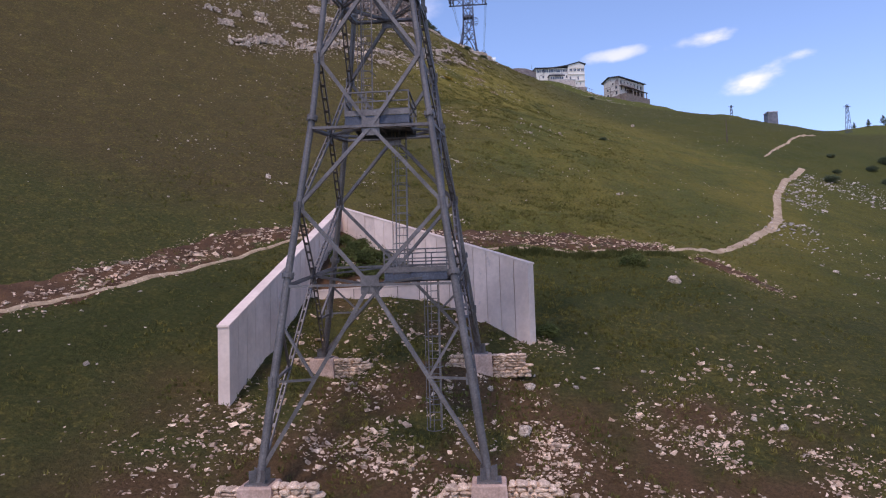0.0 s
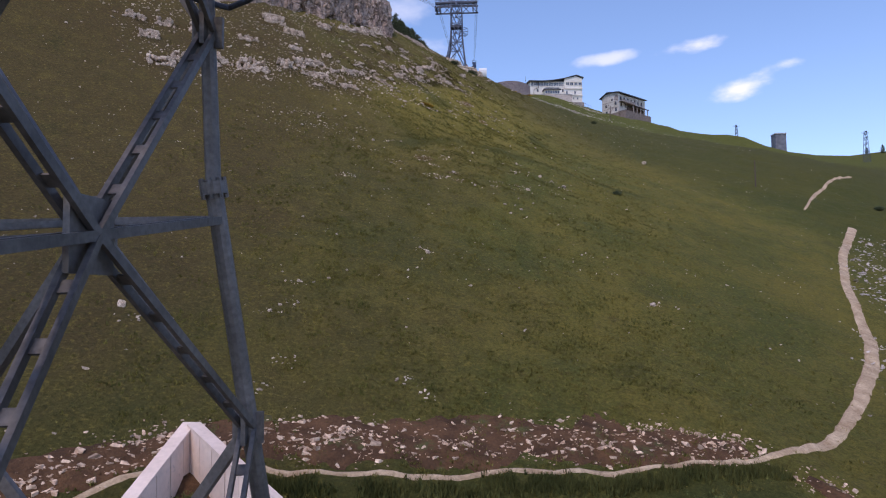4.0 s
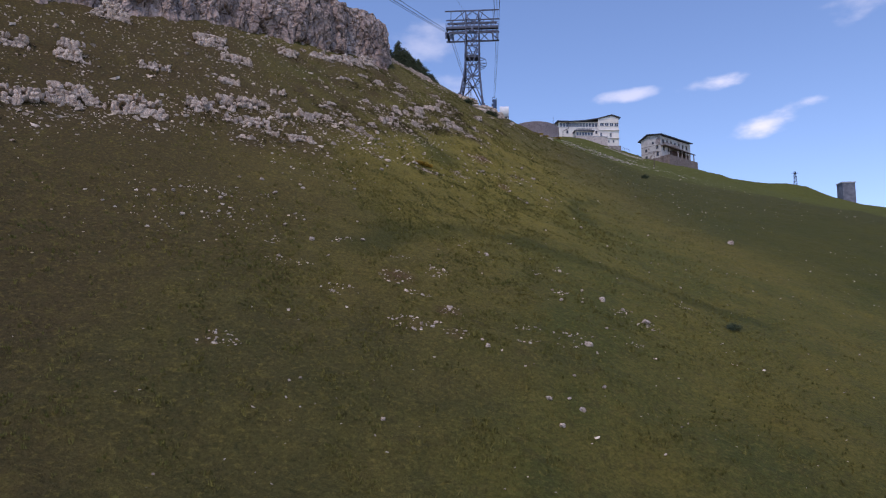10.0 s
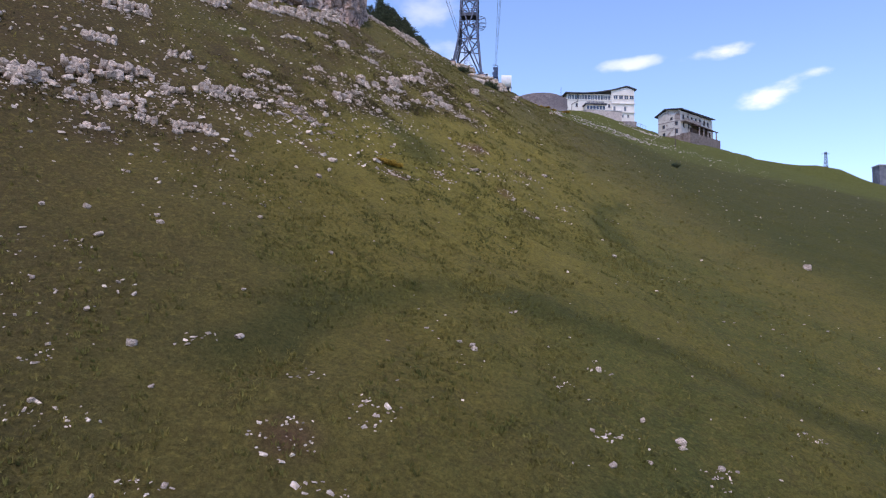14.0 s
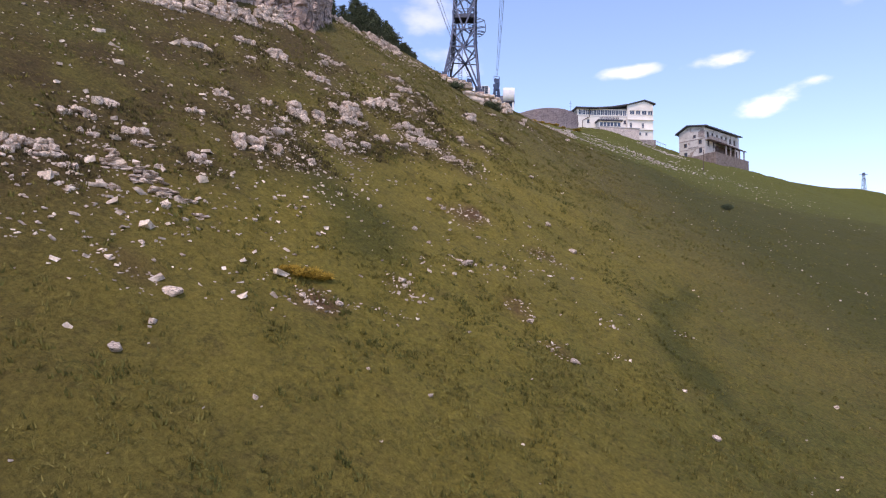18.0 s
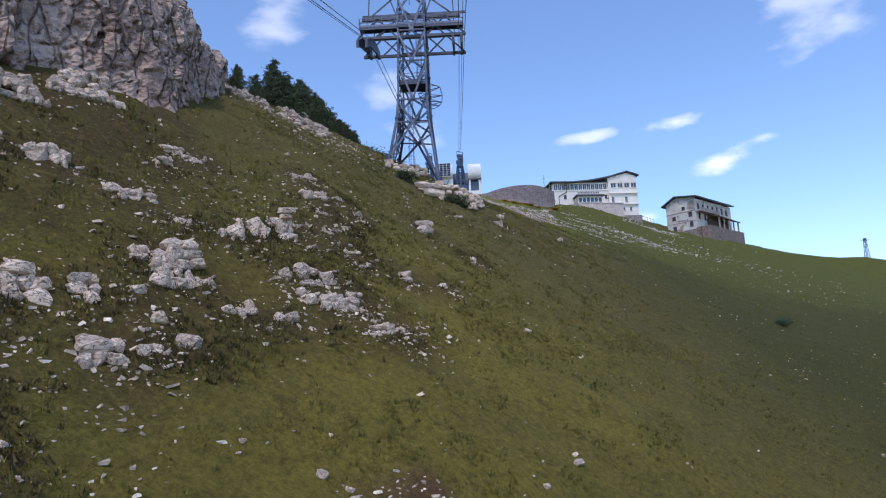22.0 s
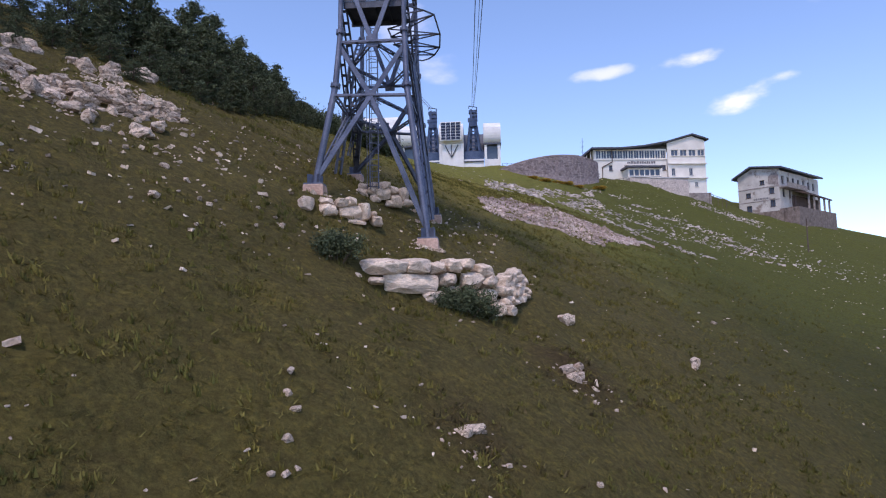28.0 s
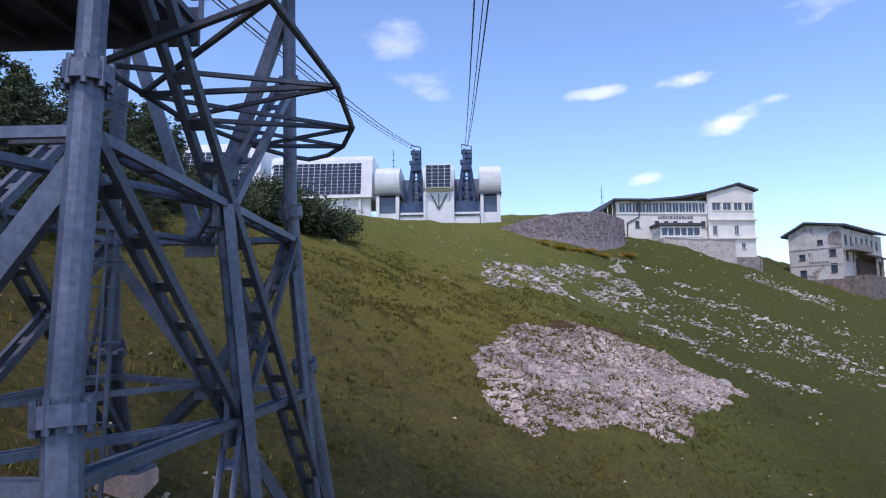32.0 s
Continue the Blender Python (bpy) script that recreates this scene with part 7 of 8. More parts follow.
# the thin-bedded ledge
for x, y, wide, high in ((-16.3, 132.2, 1.5, 1.2), (-14.9, 132.5, 1.7, 0.95), (-14.0, 132.2, 1.2, 0.6), (-13.2, 132.6, 0.9, 0.35), (-16.6, 134.6, 1.0, 0.35), (-15.6, 131.0, 1.2, 0.3), (-12.4, 132.3, 0.8, 0.3)):
    rock_group(x, y, wide, high, "thin-bedded limestone ledge stepping up through the turf", 0.15, 0.2)
# below the conifers
for (ax, ay), (bx, by) in zip(TREE_LEDGE, TREE_LEDGE[1:]):
    rock_group((ax + bx) / 2, (ay + by) / 2, math.hypot(bx - ax, by - ay) * 1.15, rock_rng.uniform(0.9, 1.6), "bright broken limestone step below the conifers", 0.34, 0.08)
    rock_group((ax + bx) / 2 - 0.6, (ay + by) / 2 + 1.1, math.hypot(bx - ax, by - ay) * 0.9, rock_rng.uniform(0.6, 1.1), "bright broken limestone step below the conifers", 0.34, 0.12)
for k in range(9):
    rock_group(-22.5 + 0.85 * k + rock_rng.uniform(-0.7, 0.5), 188.2 + 1.0 * k + rock_rng.uniform(-0.9, 0.6), rock_rng.uniform(0.8, 1.8), rock_rng.uniform(0.4, 1.0), "bright broken limestone ledge below the conifers", 0.36, 0.2)
for k in range(26):
    f = rock_rng.random() * 0.98 * (len(TREE_LEDGE) - 1)
    (ax, ay), (bx, by) = TREE_LEDGE[int(f)], TREE_LEDGE[int(f) + 1]
    boulder(ax + (bx - ax) * (f % 1) + rock_rng.uniform(-0.6, 1.4), ay + (by - ay) * (f % 1) - rock_rng.uniform(0.2, 1.7), rock_rng.uniform(0.16, 0.5), "bright limestone block fallen below the conifers")


for k in range(22):
    x, y = rock_rng.uniform(-10.6, -5.6), rock_rng.uniform(41.8, 46.4)
    if x < -5.0 - 0.9 * (y - 42):
        boulder(x, y, rock_rng.uniform(0.12, 0.34), "pale rubble block on the earth behind the cross wall").location.z = bank_height(x, y) + 0.04


for k in range(34):
    x = rock_rng.uniform(-10.2, -4.8)
    y = rock_rng.uniform(41.5, 43.2)
    boulder(x, y, rock_rng.uniform(0.07, 0.2), "small pale rubble stone on the earth behind the cross wall").location.z = bank_height(x, y) + 0.04


# ---- dry boulder walls round the upper pylon ----
def boulder_wall(p, q, courses, label, seed, deep=0.5):
    """Courses from the foot up: a list of (start along the wall, length, height of the course's foot, height)."""
    rng = random.Random(seed)
    p, q = Vector((*p, 0)), Vector((*q, 0))
    along = (q - p).normalized()
    out = Vector((along.y, -along.x, 0))
    base = at(*((p + q) / 2).xy)
    w = thing("boulder_wall", base, label, "boulder wall", "dry boulder walls")
    for u, long, z, high in courses:
        c = p + along * (u + long / 2) - out * (0.3 * z)
        ob = new("stone", rng.choice(WALL_BLOCKS))
        ob.parent = w
        low = float(ground(*(p + along * (u + long / 2)).xy))
        ob.location = Vector((c.x, c.y, low + 0.05 + (z + high / 2))) - base
        ob.rotation_euler = (rng.uniform(-0.12, 0.12), rng.uniform(-0.12, 0.12), math.atan2(along.y, along.x) + rng.uniform(-0.1, 0.1) + 3.14159 * rng.randint(0, 1))
        ob.scale = (long * 0.54, deep * rng.uniform(0.75, 1.0), high * 0.58)
    return w


def random_courses(length, rows, size, seed):
    rng = random.Random(seed)
    out = []
    for r in range(rows):
        u = rng.uniform(-0.3, 0.2) * size
        while u < length:
            s = size * rng.uniform(0.7, 1.6)
            out.append((u, s, r * size * 0.62 + rng.uniform(-0.05, 0.05), size * rng.uniform(0.55, 0.85)))
            u += s * 0.95
    return out


# the laid walls: start and end along the wall, foot and top of each block
FRONT_BLOCKS = ((-0.02, 1.67, 69.33, 69.87), (1.71, 2.76, 69.36, 69.91), (2.79, 3.46, 69.36, 69.79), (3.48, 4.06, 69.43, 69.91), (4.06, 4.72, 69.52, 69.94), (4.86, 5.53, 69.23, 69.73), (0.87, 3.17, 68.63, 69.36), (3.18, 3.83, 68.88, 69.36), (0.14, 0.79, 68.91, 69.19), (-0.54, -0.02, 69.2, 69.42), (2.42, 3.17, 68.07, 68.67), (3.15, 3.49, 68.1, 68.6), (5.0, 5.76, 68.79, 69.24), (4.14, 5.06, 68.77, 69.36), (3.47, 4.13, 68.37, 68.85), (4.72, 5.02, 68.1, 68.64), (5.34, 6.0, 67.66, 68.16), (6.03, 6.44, 67.68, 68.09), (5.05, 5.71, 68.24, 68.74))
MIDDLE_BLOCKS = ((0.37, 1.15, 72.14, 72.73), (1.34, 1.96, 72.48, 72.76), (1.99, 2.51, 72.34, 72.75), (2.43, 2.96, 72.43, 72.81), (1.31, 2.03, 71.98, 72.48), (2.18, 3.26, 71.92, 72.43), (3.02, 3.63, 71.87, 72.58), (3.61, 4.03, 71.63, 72.07), (2.46, 3.38, 71.66, 71.91), (3.63, 3.79, 72.07, 72.27))
INNER_BLOCKS = ((0.11, 0.77, 73.81, 74.26), (0.26, 0.69, 74.26, 74.56), (0.69, 1.18, 73.96, 74.37), (0.87, 1.25, 74.37, 74.59), (0.81, 1.4, 73.55, 73.95), (1.21, 1.9, 74.22, 74.62), (1.21, 1.95, 73.72, 74.26), (1.9, 2.35, 73.99, 74.44), (1.95, 2.54, 73.32, 73.92), (2.32, 2.84, 73.69, 74.37), (1.65, 2.1, 73.3, 73.66), (2.54, 3.07, 73.36, 73.69))


def laid_wall(p, q, blocks, label, seed, deep=0.42):
    """A dry wall of big blocks, each one given."""
    rng = random.Random(seed)
    p, q = Vector((*p, 0)), Vector((*q, 0))
    along = (q - p).normalized()
    back = Vector((-along.y, along.x, 0))
    base = at(*((p + q) / 2).xy)
    w = thing("boulder_wall", base, label, "boulder wall", "dry boulder walls")
    for u0, u1, z0, z1 in blocks:
        c = p + along * (u0 + u1) / 2 + back * (0.22 + rng.uniform(-0.06, 0.08))
        ob = new("stone", rng.choice(WALL_BLOCKS))
        ob.parent = w
        ob.location = Vector((c.x, c.y, (z0 + z1) / 2)) - base
        ob.rotation_euler = (rng.uniform(-0.08, 0.08), rng.uniform(-0.07, 0.07), math.atan2(along.y, along.x) + rng.uniform(-0.1, 0.1) + math.pi * rng.randint(0, 1))
        ob.scale = ((u1 - u0) * 0.57, deep * rng.uniform(0.9, 1.2), (z1 - z0) * 0.6)
    return w


laid_wall((-4.2, 188.5), (0.4, 191.2), FRONT_BLOCKS, "dry wall of large pale limestone boulders below the pylon", 1, 0.5)
boulder_wall((1.1, 191.5), (2.0, 194.4), random_courses(3.0, 5, 0.42, 5), "crumbling end of the dry boulder wall", 2, 0.4)
laid_wall((-7.6, 191.0), (-4.2, 193.0), MIDDLE_BLOCKS, "short dry wall of pale boulders beside a pylon foot", 3)
laid_wall((-6.3, 198.0), (-3.6, 198.6), INNER_BLOCKS, "short dry wall of pale boulders under the pylon", 4, 0.35)


def dry_stack(x0, x1, y, top, crumbled, seed):
    """A low retaining wall of flat stones in level courses, one end crumbling."""
    rng = random.Random(seed)
    base = Vector(((x0 + x1) / 2, y, top - 0.9))
    w = thing("dry_stack", base, "low dry stack of flat rubble stones beside a pylon footing", "dry stone wall", "dry stacks at the footings")
    z = top - 1.15
    while z < top - 0.04:
        high = rng.uniform(0.1, 0.19)
        left, right = x0, x1
        cut = max(0.0, z - top + 0.55) * rng.uniform(0.4, 1.0)
        if crumbled > 0:
            right -= cut
        else:
            left += cut
        u = left + rng.uniform(-0.1, 0.05)
        while u < right:
            long = rng.uniform(0.2, 0.52)
            ob = new("stone", rng.choice(FLAT_BLOCKS))
            ob.parent = w
            ob.location = Vector((u + long / 2, y + rng.uniform(-0.04, 0.05), z + high / 2)) - base
            ob.rotation_euler = (rng.uniform(-0.05, 0.05), rng.uniform(-0.07, 0.07), rng.uniform(-0.09, 0.09) + math.pi * rng.randint(0, 1))
            ob.scale = (long * 0.56, rng.uniform(0.26, 0.36), high * 0.6)
            u += long * 0.98
        z += high


FLAT_BLOCKS = [rock_mesh(k + 91, RUBBLE_STONE, 60, 0, 0.0) for k in range(8)]
for k, (x, y, z) in enumerate(LOWER_FEET):
    dry_stack(x - 1.75, x - 0.62, y - 0.2, z - 0.08, -1, 40 + k)
    dry_stack(x + 0.62, x + 2.2, y - 0.2, z - 0.02, 1, 50 + k)


# ---- loose stone ----
def loose_stone():
    rng = np.random.default_rng(5)

    def sizes(n, small, large):
        return np.clip(small * np.exp(rng.exponential(0.42, n)), small, large)

    # the meadow: sparse, in drifts, with some small broken groups
    xy = np.column_stack([rng.uniform(-62, 70, 90000), rng.uniform(16, 300, 90000)])
    drift = rolling(xy[:, 0] / 16, xy[:, 1] / 16, 61) + 0.8 * rolling(xy[:, 0] / 3.5, xy[:, 1] / 3.5, 71)
    keep = rng.uniform(0, 1, len(xy)) < np.clip(0.022 + 0.2 * np.maximum(drift - 0.3, 0), 0, 0.4)
    xy = np.concatenate([xy[keep]] + [spread(rng, x, y, 1.0, 0.45, 30, 12) for x, y in GROUPS] + [spread(rng, x, y, 1.2 * r, 0.9 * r, 20, int(34 * r)) for x, y, r in BARE_SPOTS] + [spread(rng, c[0], c[1] - 0.3, 0.9 * c[2] + 0.6, 0.6 * c[2] + 0.4, 30, 26) for stretch in OUTCROPS for c in stretch])
    stones("meadow_stones", xy, sizes(len(xy), 0.045, 0.15), SCATTER, "small pale limestone pieces scattered through the grass", 0.7, 0.28)
    # rubble round the lower pylon and along the path
    sets = [spread(rng, 1.5, 24.0, 14, 9, 0, 30000), spread(rng, -5, 36, 6, 4.5, 0, 3000), spread(rng, 13, 30, 8, 9, 0, 3000), spread(rng, -11, 27.5, 2.5, 2.5, 0, 260)]
    sets = [p[rng.uniform(-0.5, 1.1, len(p)) < rolling(p[:, 0] / 2.2, p[:, 1] / 2.2, 53, 4)] for p in sets]
    sets += [spread(rng, 2.4, 37, 1.8, 1.2, 0, 130), spread(rng, -10.4, 29, 1.2, 2.5, 0, 120), spread(rng, 8, 23.5, 4, 2.5, 10, 700)]
    for line, n in ((BANK_WEST, 4200), (BANK_EAST, 4600), (SCAR, 420)):
        pts = np.array(line)
        k = rng.integers(0, len(pts) - 1, n)
        f = rng.uniform(0, 1, (n, 1))
        sets.append(pts[k, :2] * (1 - f) + pts[k + 1, :2] * f + rng.normal(0, 0.7, (n, 2)))
    xy = np.concatenate(sets)
    stones("rubble", xy, sizes(len(xy), 0.036, 0.19), RUBBLE_STONE, "pale rubble stones strewn over earth and grass")
    sets = []
    for line, n in ((BANK_WEST, 420), (BANK_EAST, 110)):
        pts = np.array(line)
        k = rng.integers(0, len(pts) - 1, n)
        f = rng.uniform(0, 1, (n, 1))
        sets.append(pts[k, :2] * (1 - f) + pts[k + 1, :2] * f + rng.normal(0, 0.55, (n, 2)))
    xy = np.concatenate(sets)
    stones("bank_stones", xy, sizes(len(xy), 0.09, 0.24), RUBBLE_STONE, "broken white stones on the earth banks", 0.7)
    # rocky bands and talus under the cliff
    sets = [spread(rng, -11.5, 147, 3.6, 13, 12, 420), spread(rng, -1.8, 160, 3.6, 1.6, 30, 40), spread(rng, -9.5, 160, 5, 7, 0, 200), spread(rng, -10, 131, 5, 4, 0, 40), spread(rng, -1, 141, 1.0, 8, -38, 60), spread(rng, -15, 134, 3, 4, 0, 60), spread(rng, -4, 158, 3, 4, 0, 45), spread(rng, -20, 103, 6, 4, 20, 170), spread(rng, -13, 191, 5, 3, 20, 170), spread(rng, -17.5, 187, 3, 2, 30, 200), spread(rng, -15.8, 193.3, 2.2, 1.4, 40, 260), spread(rng, -5, 196, 7, 8, 0, 240), spread(rng, -16, 118, 5, 5, 0, 110), spread(rng, -2.1, 192.7, 0.7, 0.5, 0, 70), spread(rng, -7.1, 193.2, 0.7, 0.5, 0, 30), spread(rng, -12, 186, 5, 4, 25, 80), spread(rng, -1.0, 203.5, 4, 2.0, 15, 60)]
    xy = np.concatenate(sets)
    stones("talus", xy, sizes(len(xy), 0.045, 0.17), SCATTER, "broken limestone in rocky bands below the cliff", 0.75)
    sets = []
    for n, (ax, ay), (bx, by), w in ((1500, (-40, 104), (-13, 133), 2.6), (900, (-48, 110), (-18, 146), 4.0), (700, (-50, 116), (-20, 164), 2.0)):
        f = rng.uniform(0, 1, (n, 1))
        sets.append(np.array([ax, ay]) * (1 - f) + np.array([bx, by]) * f + rng.normal(0, w, (n, 2)))
    xy = np.concatenate(sets)
    stones("talus", xy, sizes(len(xy), 0.06, 0.32), SCATTER, "white rock pieces in long bands across the steep hillside", 0.75)
    # the heap of broken stone and the bare ledges under the hotel
    xy = np.column_stack([rng.uniform(-2, 22, 34000), rng.uniform(214, 245, 34000)])
    ring = np.array(HEAP)
    inside = np.full(len(xy), 9.0)
    for (ax, ay), (bx, by) in zip(ring, np.roll(ring, -1, 0)):
        inside = np.minimum(inside, ((bx - ax) * (xy[:, 1] - ay) - (by - ay) * (xy[:, 0] - ax)) / math.hypot(bx - ax, by - ay))
    xy = xy[(inside > 0.9 * rolling(xy[:, 0] / 2.2, xy[:, 1] / 2.2, 91, 4)) & (rolling(xy[:, 0] / 1.6, xy[:, 1] / 1.6, 93) > -0.75 - 0.3 * inside)]
    stones("scree", xy, sizes(len(xy), 0.06, 0.22), SCREE, "heap of grey-pink broken stone on the slope", 0.8)
    sets = [spread(rng, x, y, 2.0, 1.0, 25, 34) for x, y in LEDGES]
    xy = np.column_stack([rng.uniform(1, 18, 5200), rng.uniform(243, 271, 5200)])
    line = 250 + 1.15 * (xy[:, 0] - 5)
    sets.append(xy[(np.abs(xy[:, 1] - line) < 5 + 3 * rolling(xy[:, 0] / 3, xy[:, 1] / 3, 95)) & (rolling(xy[:, 0] / 2, xy[:, 1] / 2, 97) > -0.1)])
    for n, (x, y), (rx, ry), a in ((220, (24, 256), (10, 6), 10), (200, (36, 256), (9, 6), -20), (150, (50, 262), (12, 10), -20), (200, (44, 281), (6, 3), 0), (420, (60, 112), (8, 12), 20), (130, (33, 76), (3, 7), -20), (260, (46, 102), (3, 14), -25)):
        sets.append(spread(rng, x, y, rx, ry, a, n))
    xy = np.concatenate(sets)
    stones("ledge_stones", xy, sizes(len(xy), 0.085, 0.36), LEDGE_STONE, "white limestone ledges and blocks breaking through thin turf", 0.55)


loose_stone()

# ---- trees and shrubs ----
def leaf_cloud(name, centres, sizes, droop, mat, seed):
    """A crown of many small tilted leaf blades."""
    rng = np.random.default_rng(seed)
    n = len(centres)
    d = rng.normal(0, 1, (n, 3))
    d[:, 2] = d[:, 2] * 0.5 - droop
    d /= np.linalg.norm(d, axis=1)[:, None]
    e = np.cross(d, rng.normal(0, 1, (n, 3)))
    e /= np.linalg.norm(e, axis=1)[:, None]
    s = sizes[:, None]
    co = np.stack([centres - e * s * 0.3, centres + e * s * 0.3, centres + d * s + e * s * 0.12, centres + d * s - e * s * 0.12], 1)
    me = bpy.data.meshes.new(name)
    me.vertices.add(4 * n)
    me.vertices.foreach_set("co", co.ravel())
    me.loops.add(4 * n)
    me.loops.foreach_set("vertex_index", np.arange(4 * n))
    me.polygons.add(n)
    me.polygons.foreach_set("loop_start", np.arange(n) * 4)
    me.update()
    me.materials.append(mat)
    return me


def conifer(high, girth, seed, label, blunt):
    """A spruce or pine: tapered trunk, whorls of limbs, a ragged crown of needles."""
    rng = np.random.default_rng(seed)
    tree = thing("conifer", (0, 0, 0), label, "tree", "conifers by the pylon")
    part("trunk", tube((0, 0, -0.5), (0, 0, high * 0.96), 0.17, 0.03, 8), BARK, tree)
    limbs, centres = [], []
    levels = int(high * 2.6)
    for k in range(levels):
        f = (k + 0.5) / levels
        z = high * (0.08 + 0.9 * f)
        reach = girth * (1 - f**blunt) ** 0.75 * rng.uniform(0.6, 1.2) + 0.12
        for a in rng.uniform(0, 6.283, 6):
            r = reach * rng.uniform(0.5, 1.2)
            tip = np.array([r * math.cos(a), r * math.sin(a), z + rng.uniform(-0.2, 0.16) * r + 0.1])
            root = np.array([0, 0, z + 0.05])
            limbs.append(tube(tuple(root), tuple(tip), 0.035, 0.012, 5))
            m = max(14, int(70 * r / girth) + 12)
            t = rng.uniform(0.2, 1.05, (m, 1))
            centres.append(root + (tip - root) * t + rng.normal(0, 0.13, (m, 3)) + np.array([0, 0, 0.05]))
    tagged(part("branchwork", joined(*limbs), BARK, tree), kind="stuff")
    centres = np.concatenate(centres)
    crown = new("crown", leaf_cloud("crown", centres, rng.uniform(0.12, 0.28, len(centres)), 0.35, NEEDLES, seed))
    crown.parent = tree
    ORIGIN[crown] = Vector()
    return tree


def shrub(wide, high, seed, mat, name, label, leaves=170, blade=(0.1, 0.24)):
    rng = np.random.default_rng(seed)
    bush = thing(name, (0, 0, 0), label, "shrub")
    stems, centres = [], []
    for k in range(9):
        a, r = rng.uniform(0, 6.283), wide * math.sqrt(rng.uniform(0, 0.8))
        c = np.array([r * math.cos(a), r * math.sin(a), high * rng.uniform(0.4, 0.85) * (1 - 0.4 * (r / wide) ** 2)])
        stems.append(tube((c[0] * 0.3, c[1] * 0.3, -0.2), tuple(c), 0.03, 0.01, 5))
        centres.append(c + rng.normal(0, 1, (leaves, 3)) * np.array([0.26 * wide, 0.26 * wide, 0.2 * high]))
    part("stem", joined(*stems), BARK, bush)
    centres = np.concatenate(centres)
    centres[:, 2] = np.abs(centres[:, 2])
    crown = new("crown", leaf_cloud("crown", centres, rng.uniform(*blade, len(centres)), -0.2, mat, seed))
    crown.parent = bush
    ORIGIN[crown] = Vector()
    return bush


def plant(kind, x, y, scale=1.0, turn=0.0, sink=0.1):
    ob = copy_thing(kind, Matrix.Translation(at(x, y, -sink)) @ pose(0, 0, 0, 0, 0, turn))
    ob.scale = (scale, scale, scale * 1.0)
    return ob


def clear(kind):
    """Remove a pattern plant once its copies stand."""
    for o in (*kind.children_recursive, kind):
        bpy.data.objects.remove(o)


tree_rng = random.Random(12)
patterns = [conifer(7.5, 2.7, 1, "dark green spruce with a ragged crown in a dense stand", 1.2), conifer(6.0, 3.1, 2, "broad round-headed mountain pine in a dense stand", 3.0), conifer(8.0, 2.6, 3, "dark bushy pine with a rounded crown in a dense stand", 2.2)]
EDGE = ((-23.5, 186), (-19.8, 190.5), (-15.8, 196.6), (-14.0, 200.2), (-13.2, 204), (-13.0, 209), (-13.6, 216), (-14.6, 226), (-15.5, 236))
for (ax, ay), (bx, by) in zip(EDGE, EDGE[1:]):
    span = math.hypot(bx - ax, by - ay)
    for k in range(max(2, int(span / 1.9))):
        f = (k + 0.5) / max(2, int(span / 1.9))
        for row, (back, size) in enumerate(((0.7, 0.38), (2.4, 0.62), (4.8, 0.8), (7.6, 0.95))):
            nx, ny = -(by - ay) / span, (bx - ax) / span
            x = ax + (bx - ax) * f + nx * back + tree_rng.uniform(-0.6, 0.6)
            y = ay + (by - ay) * f + ny * back + tree_rng.uniform(-0.6, 0.6)
            plant(tree_rng.choice(patterns) if row != 1 else patterns[1], x, y, size * (0.46 if ay < 187 else 0.48 if ay < 192 else 0.6 if ay < 199 else 0.74) * tree_rng.uniform(0.8, 1.15), tree_rng.uniform(0, 360))
for x, y, s in ((-66, 108, 0.8), (-70, 112, 0.7), (168, 306, 0.5), (172, 300, 0.45), (176, 309, 0.5), (165, 312, 0.4)):
    plant(tree_rng.choice(patterns), x, y, s, tree_rng.uniform(0, 360))
for p in patterns:
    clear(p)

low_bush = shrub(1.0, 1.0, 5, LEAVES, "shrub", "dense low green shrub on the slope", 420, (0.06, 0.15))
dark_bush = shrub(1.0, 1.2, 6, NEEDLES, "dwarf_pine", "dark dwarf mountain pine crouching on the slope", 620, (0.05, 0.13))
gorse = shrub(1.0, 0.6, 7, GORSE, "broom_shrub", "low yellow-brown broom shrub in the grass", 700, (0.07, 0.17))
for x, y, s in ((-9.3, 44.6, 1.3), (-8.2, 43.4, 0.9), (-7.2, 46.4, 1.0), (-9.9, 46.8, 0.9), (-7.0, 44.2, 1.2), (-6.3, 43.3, 0.8), (-8.6, 45.8, 1.2), (-9.8, 43.2, 0.8), (-7.9, 44.9, 1.3), (10.7, 52.6, 0.9), (2.8, 38.4, 0.7)):
    plant(low_bush, x, y, s, 37 * s)
for x, y, s in ((-5.1, 188.2, 0.85), (-1.1, 190.0, 0.7), (-0.5, 190.2, 0.85), (0.1, 190.6, 0.6), (19.0, 111.8, 0.5), (58.0, 117.7, 1.1), (30.7, 195.4, 0.7), (-12.0, 238.5, 2.4), (-10.4, 240.6, 2.0), (-13.8, 236.5, 2.6), (-15.5, 240, 2.4), (-16.0, 231.5, 2.0), (-14.5, 228.5, 1.7), (-17.5, 227, 1.5), (70, 122, 1.2), (80, 140, 1.4), (64, 128, 0.7), (67, 116, 0.8), (73, 133, 0.9), (76, 124, 0.8), (69, 140, 0.7), (88, 146, 1.0), (72, 112, 0.8)):
    plant(dark_bush, x, y, s, 53 * s)
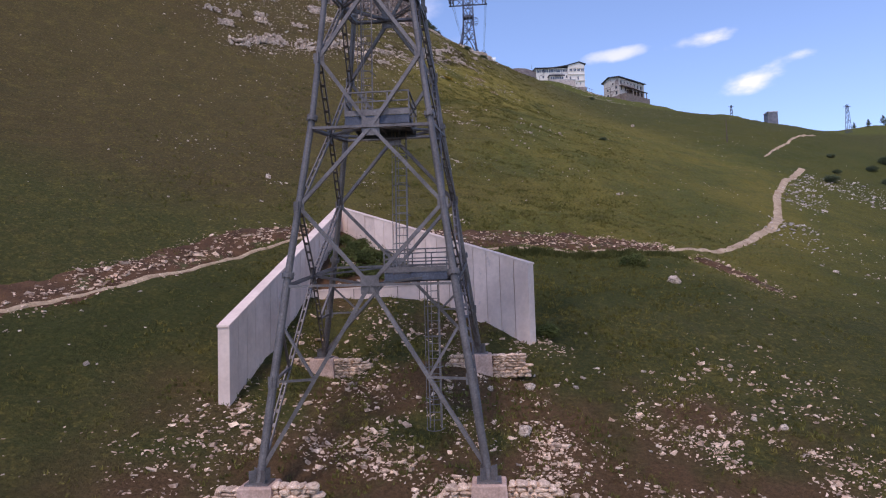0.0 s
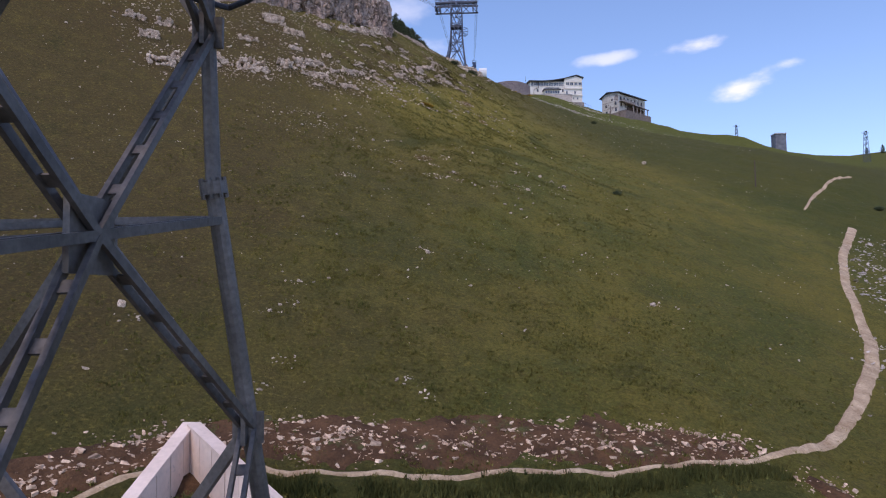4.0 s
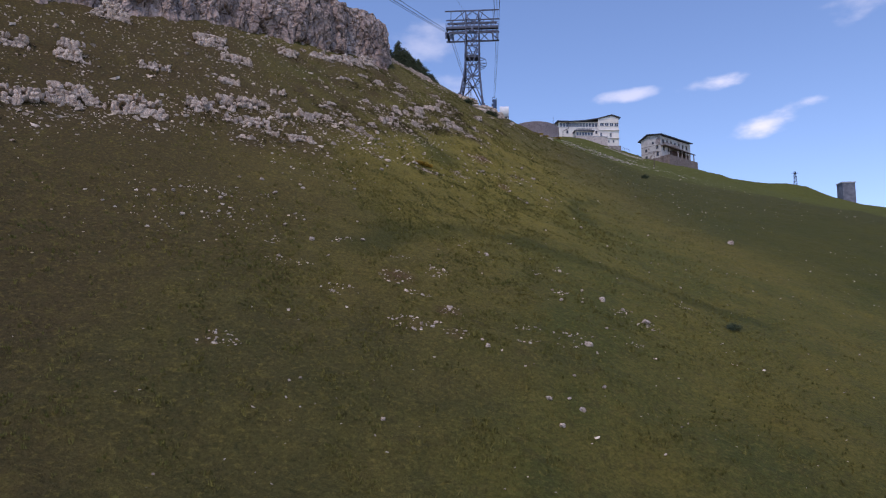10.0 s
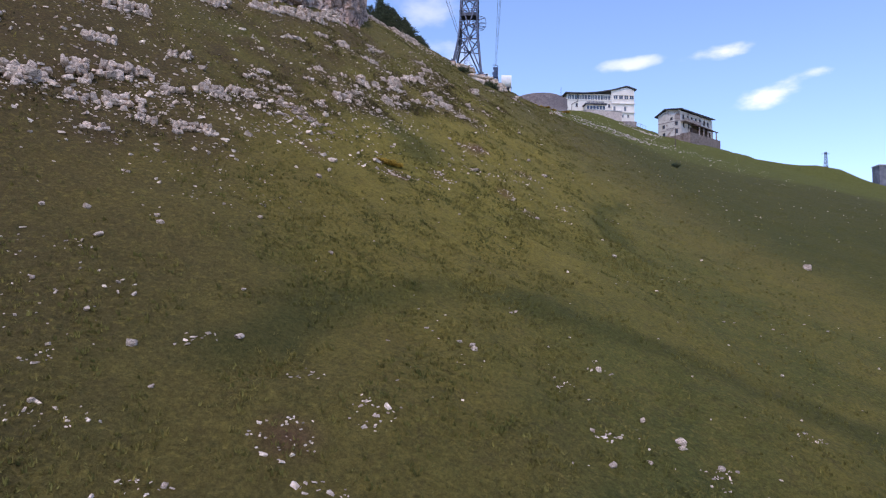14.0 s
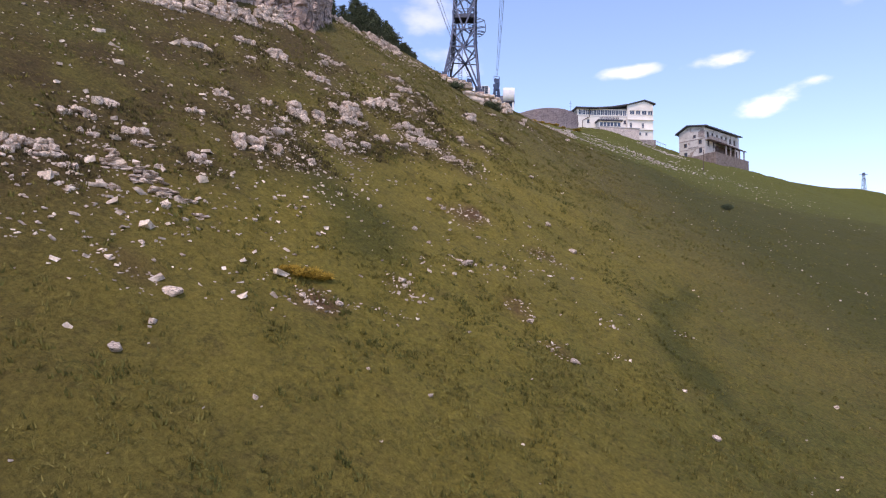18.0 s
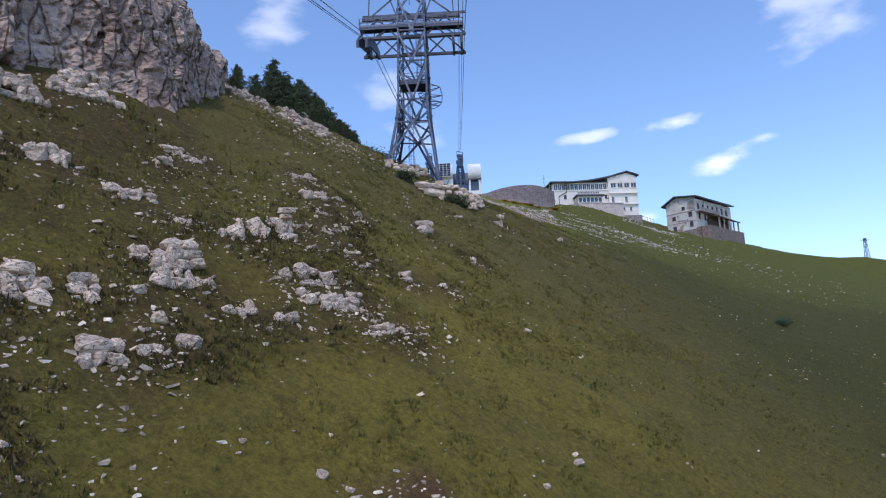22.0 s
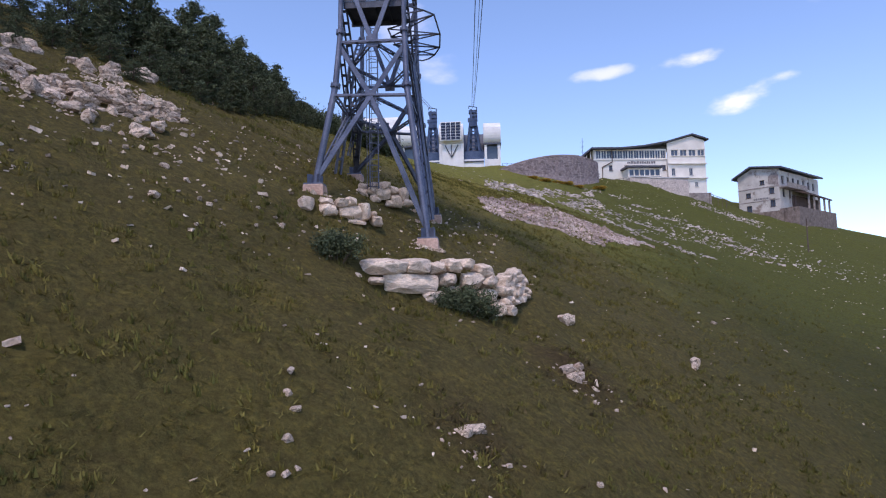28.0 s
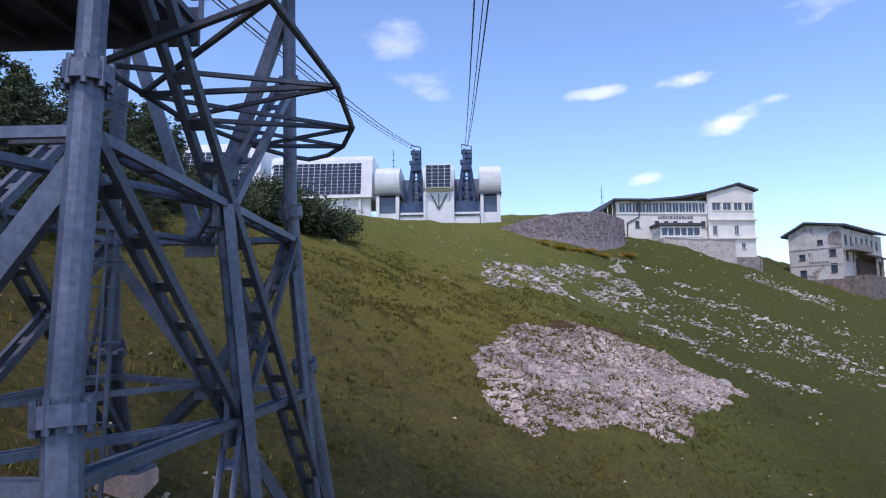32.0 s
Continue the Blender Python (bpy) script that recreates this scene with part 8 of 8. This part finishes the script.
for x, y, s in ((-7.9, 132.7, 0.62), (-7.3, 133.1, 0.48), (-8.5, 132.4, 0.42), (9.0, 271.8, 0.7), (11.0, 271.6, 0.8), (12.8, 271.8, 0.7), (14.6, 272.2, 0.8), (16.4, 273.0, 0.7), (20.5, 277, 0.9)):
    plant(gorse, x, y, s, 71 * s)
for x, y, s in ((-10.3, 42.4, 0.55), (-9.2, 42.8, 0.8), (-7.6, 42.9, 0.6), (-6.2, 43.6, 0.7), (-8.4, 44.2, 0.9), (-10.2, 44.6, 0.7), (-7.2, 44.8, 0.75), (-9.3, 45.6, 0.8), (-10.4, 46.4, 0.6), (-8.8, 46.6, 0.55)):
    plant(low_bush, x, y, s, 97 * s).location.z = bank_height(x, y) - 0.1
for p in (low_bush, dark_bush, gorse):
    clear(p)


# ---- grass ----
def grass_blades(seed, n, blades, keep_at, tall, wide, lean_out, round_r, label, spots=None, mat=GRASS, strew=(0.9, 0.8)):
    """Tufts of thin blades, thicker in drifts."""
    rng = np.random.default_rng(seed)
    y = rng.uniform(16, 245, n)
    x = rng.normal(0, 15, n) - 2
    if spots is not None:
        pick = spots[rng.integers(0, len(spots), n)]
        x, y = pick[:, 0] + rng.normal(0, strew[0], n), pick[:, 1] + rng.normal(0.1, strew[1], n)
    clump = rolling(x / 1.2, y / 1.2, 81, 3) + 0.5 * rolling(x / 9, y / 9, 83, 2)
    keep = rng.uniform(keep_at, 1.2, n) < clump
    x, y = x[keep], y[keep]
    z = ground(x, y)
    n = len(x)
    a = rng.uniform(0, 6.283, (n, blades))
    r = rng.uniform(0.0, round_r, (n, blades))
    high = rng.uniform(*tall, (n, blades)) * rng.uniform(0.7, 1.3, (n, 1))
    bx, by = x[:, None] + r * np.cos(a), y[:, None] + r * np.sin(a)
    b = rng.uniform(0, 6.283, (n, blades))
    w = rng.uniform(*wide, (n, blades))
    lean = rng.uniform(*lean_out, (n, blades))
    c = rng.uniform(0, 6.283, (n, blades))
    zz = np.repeat(z[:, None], blades, 1) - 0.03
    co = np.stack([np.stack([bx - w * np.cos(b), by - w * np.sin(b), zz], -1), np.stack([bx + w * np.cos(b), by + w * np.sin(b), zz], -1), np.stack([bx + lean * np.cos(c), by + lean * np.sin(c) - 0.05, zz + high], -1)], 2).reshape(-1, 3)
    m = n * blades
    me = bpy.data.meshes.new("grass")
    me.vertices.add(3 * m)
    me.vertices.foreach_set("co", co.ravel())
    me.loops.add(3 * m)
    me.loops.foreach_set("vertex_index", np.arange(3 * m))
    me.polygons.add(m)
    me.polygons.foreach_set("loop_start", np.arange(m) * 3)
    me.update()
    me.materials.append(mat)
    tagged(new("grass", me), label, "grass", kind="stuff")


grass_blades(3, 220000, 4, -0.7, (0.04, 0.15), (0.012, 0.028), (0.08, 0.26), 0.24, "short matted olive and straw-coloured mountain grass")
grass_blades(8, 120000, 7, -0.3, (0.10, 0.24), (0.02, 0.045), (0.03, 0.12), 0.12, "upright tussocks of mountain grass")
path_spots = np.array([(x, np.interp(x, (-12, -9, -4.5, 2.2, 8.8, 14.6, 16.5), (49.6, 50.3, 51.0, 53.2, 55.2, 57.3, 58.2)) - 0.5) for x in np.linspace(-10, 15.5, 60)])
grass_blades(14, 7000, 8, -0.6, (0.16, 0.42), (0.02, 0.05), (0.05, 0.16), 0.16, "rank grass along the lower edge of the path", path_spots, RANK_GRASS, (0.5, 0.2))
heath_spots = np.array([(x + dx, y + dx) for stretch in OUTCROPS for x, y, *_ in stretch for dx in (0.0, 0.9)])
grass_blades(11, 11000, 9, -0.5, (0.08, 0.24), (0.02, 0.05), (0.05, 0.2), 0.18, "brown heath and dry tussocks growing round the outcrops", heath_spots, HEATH)
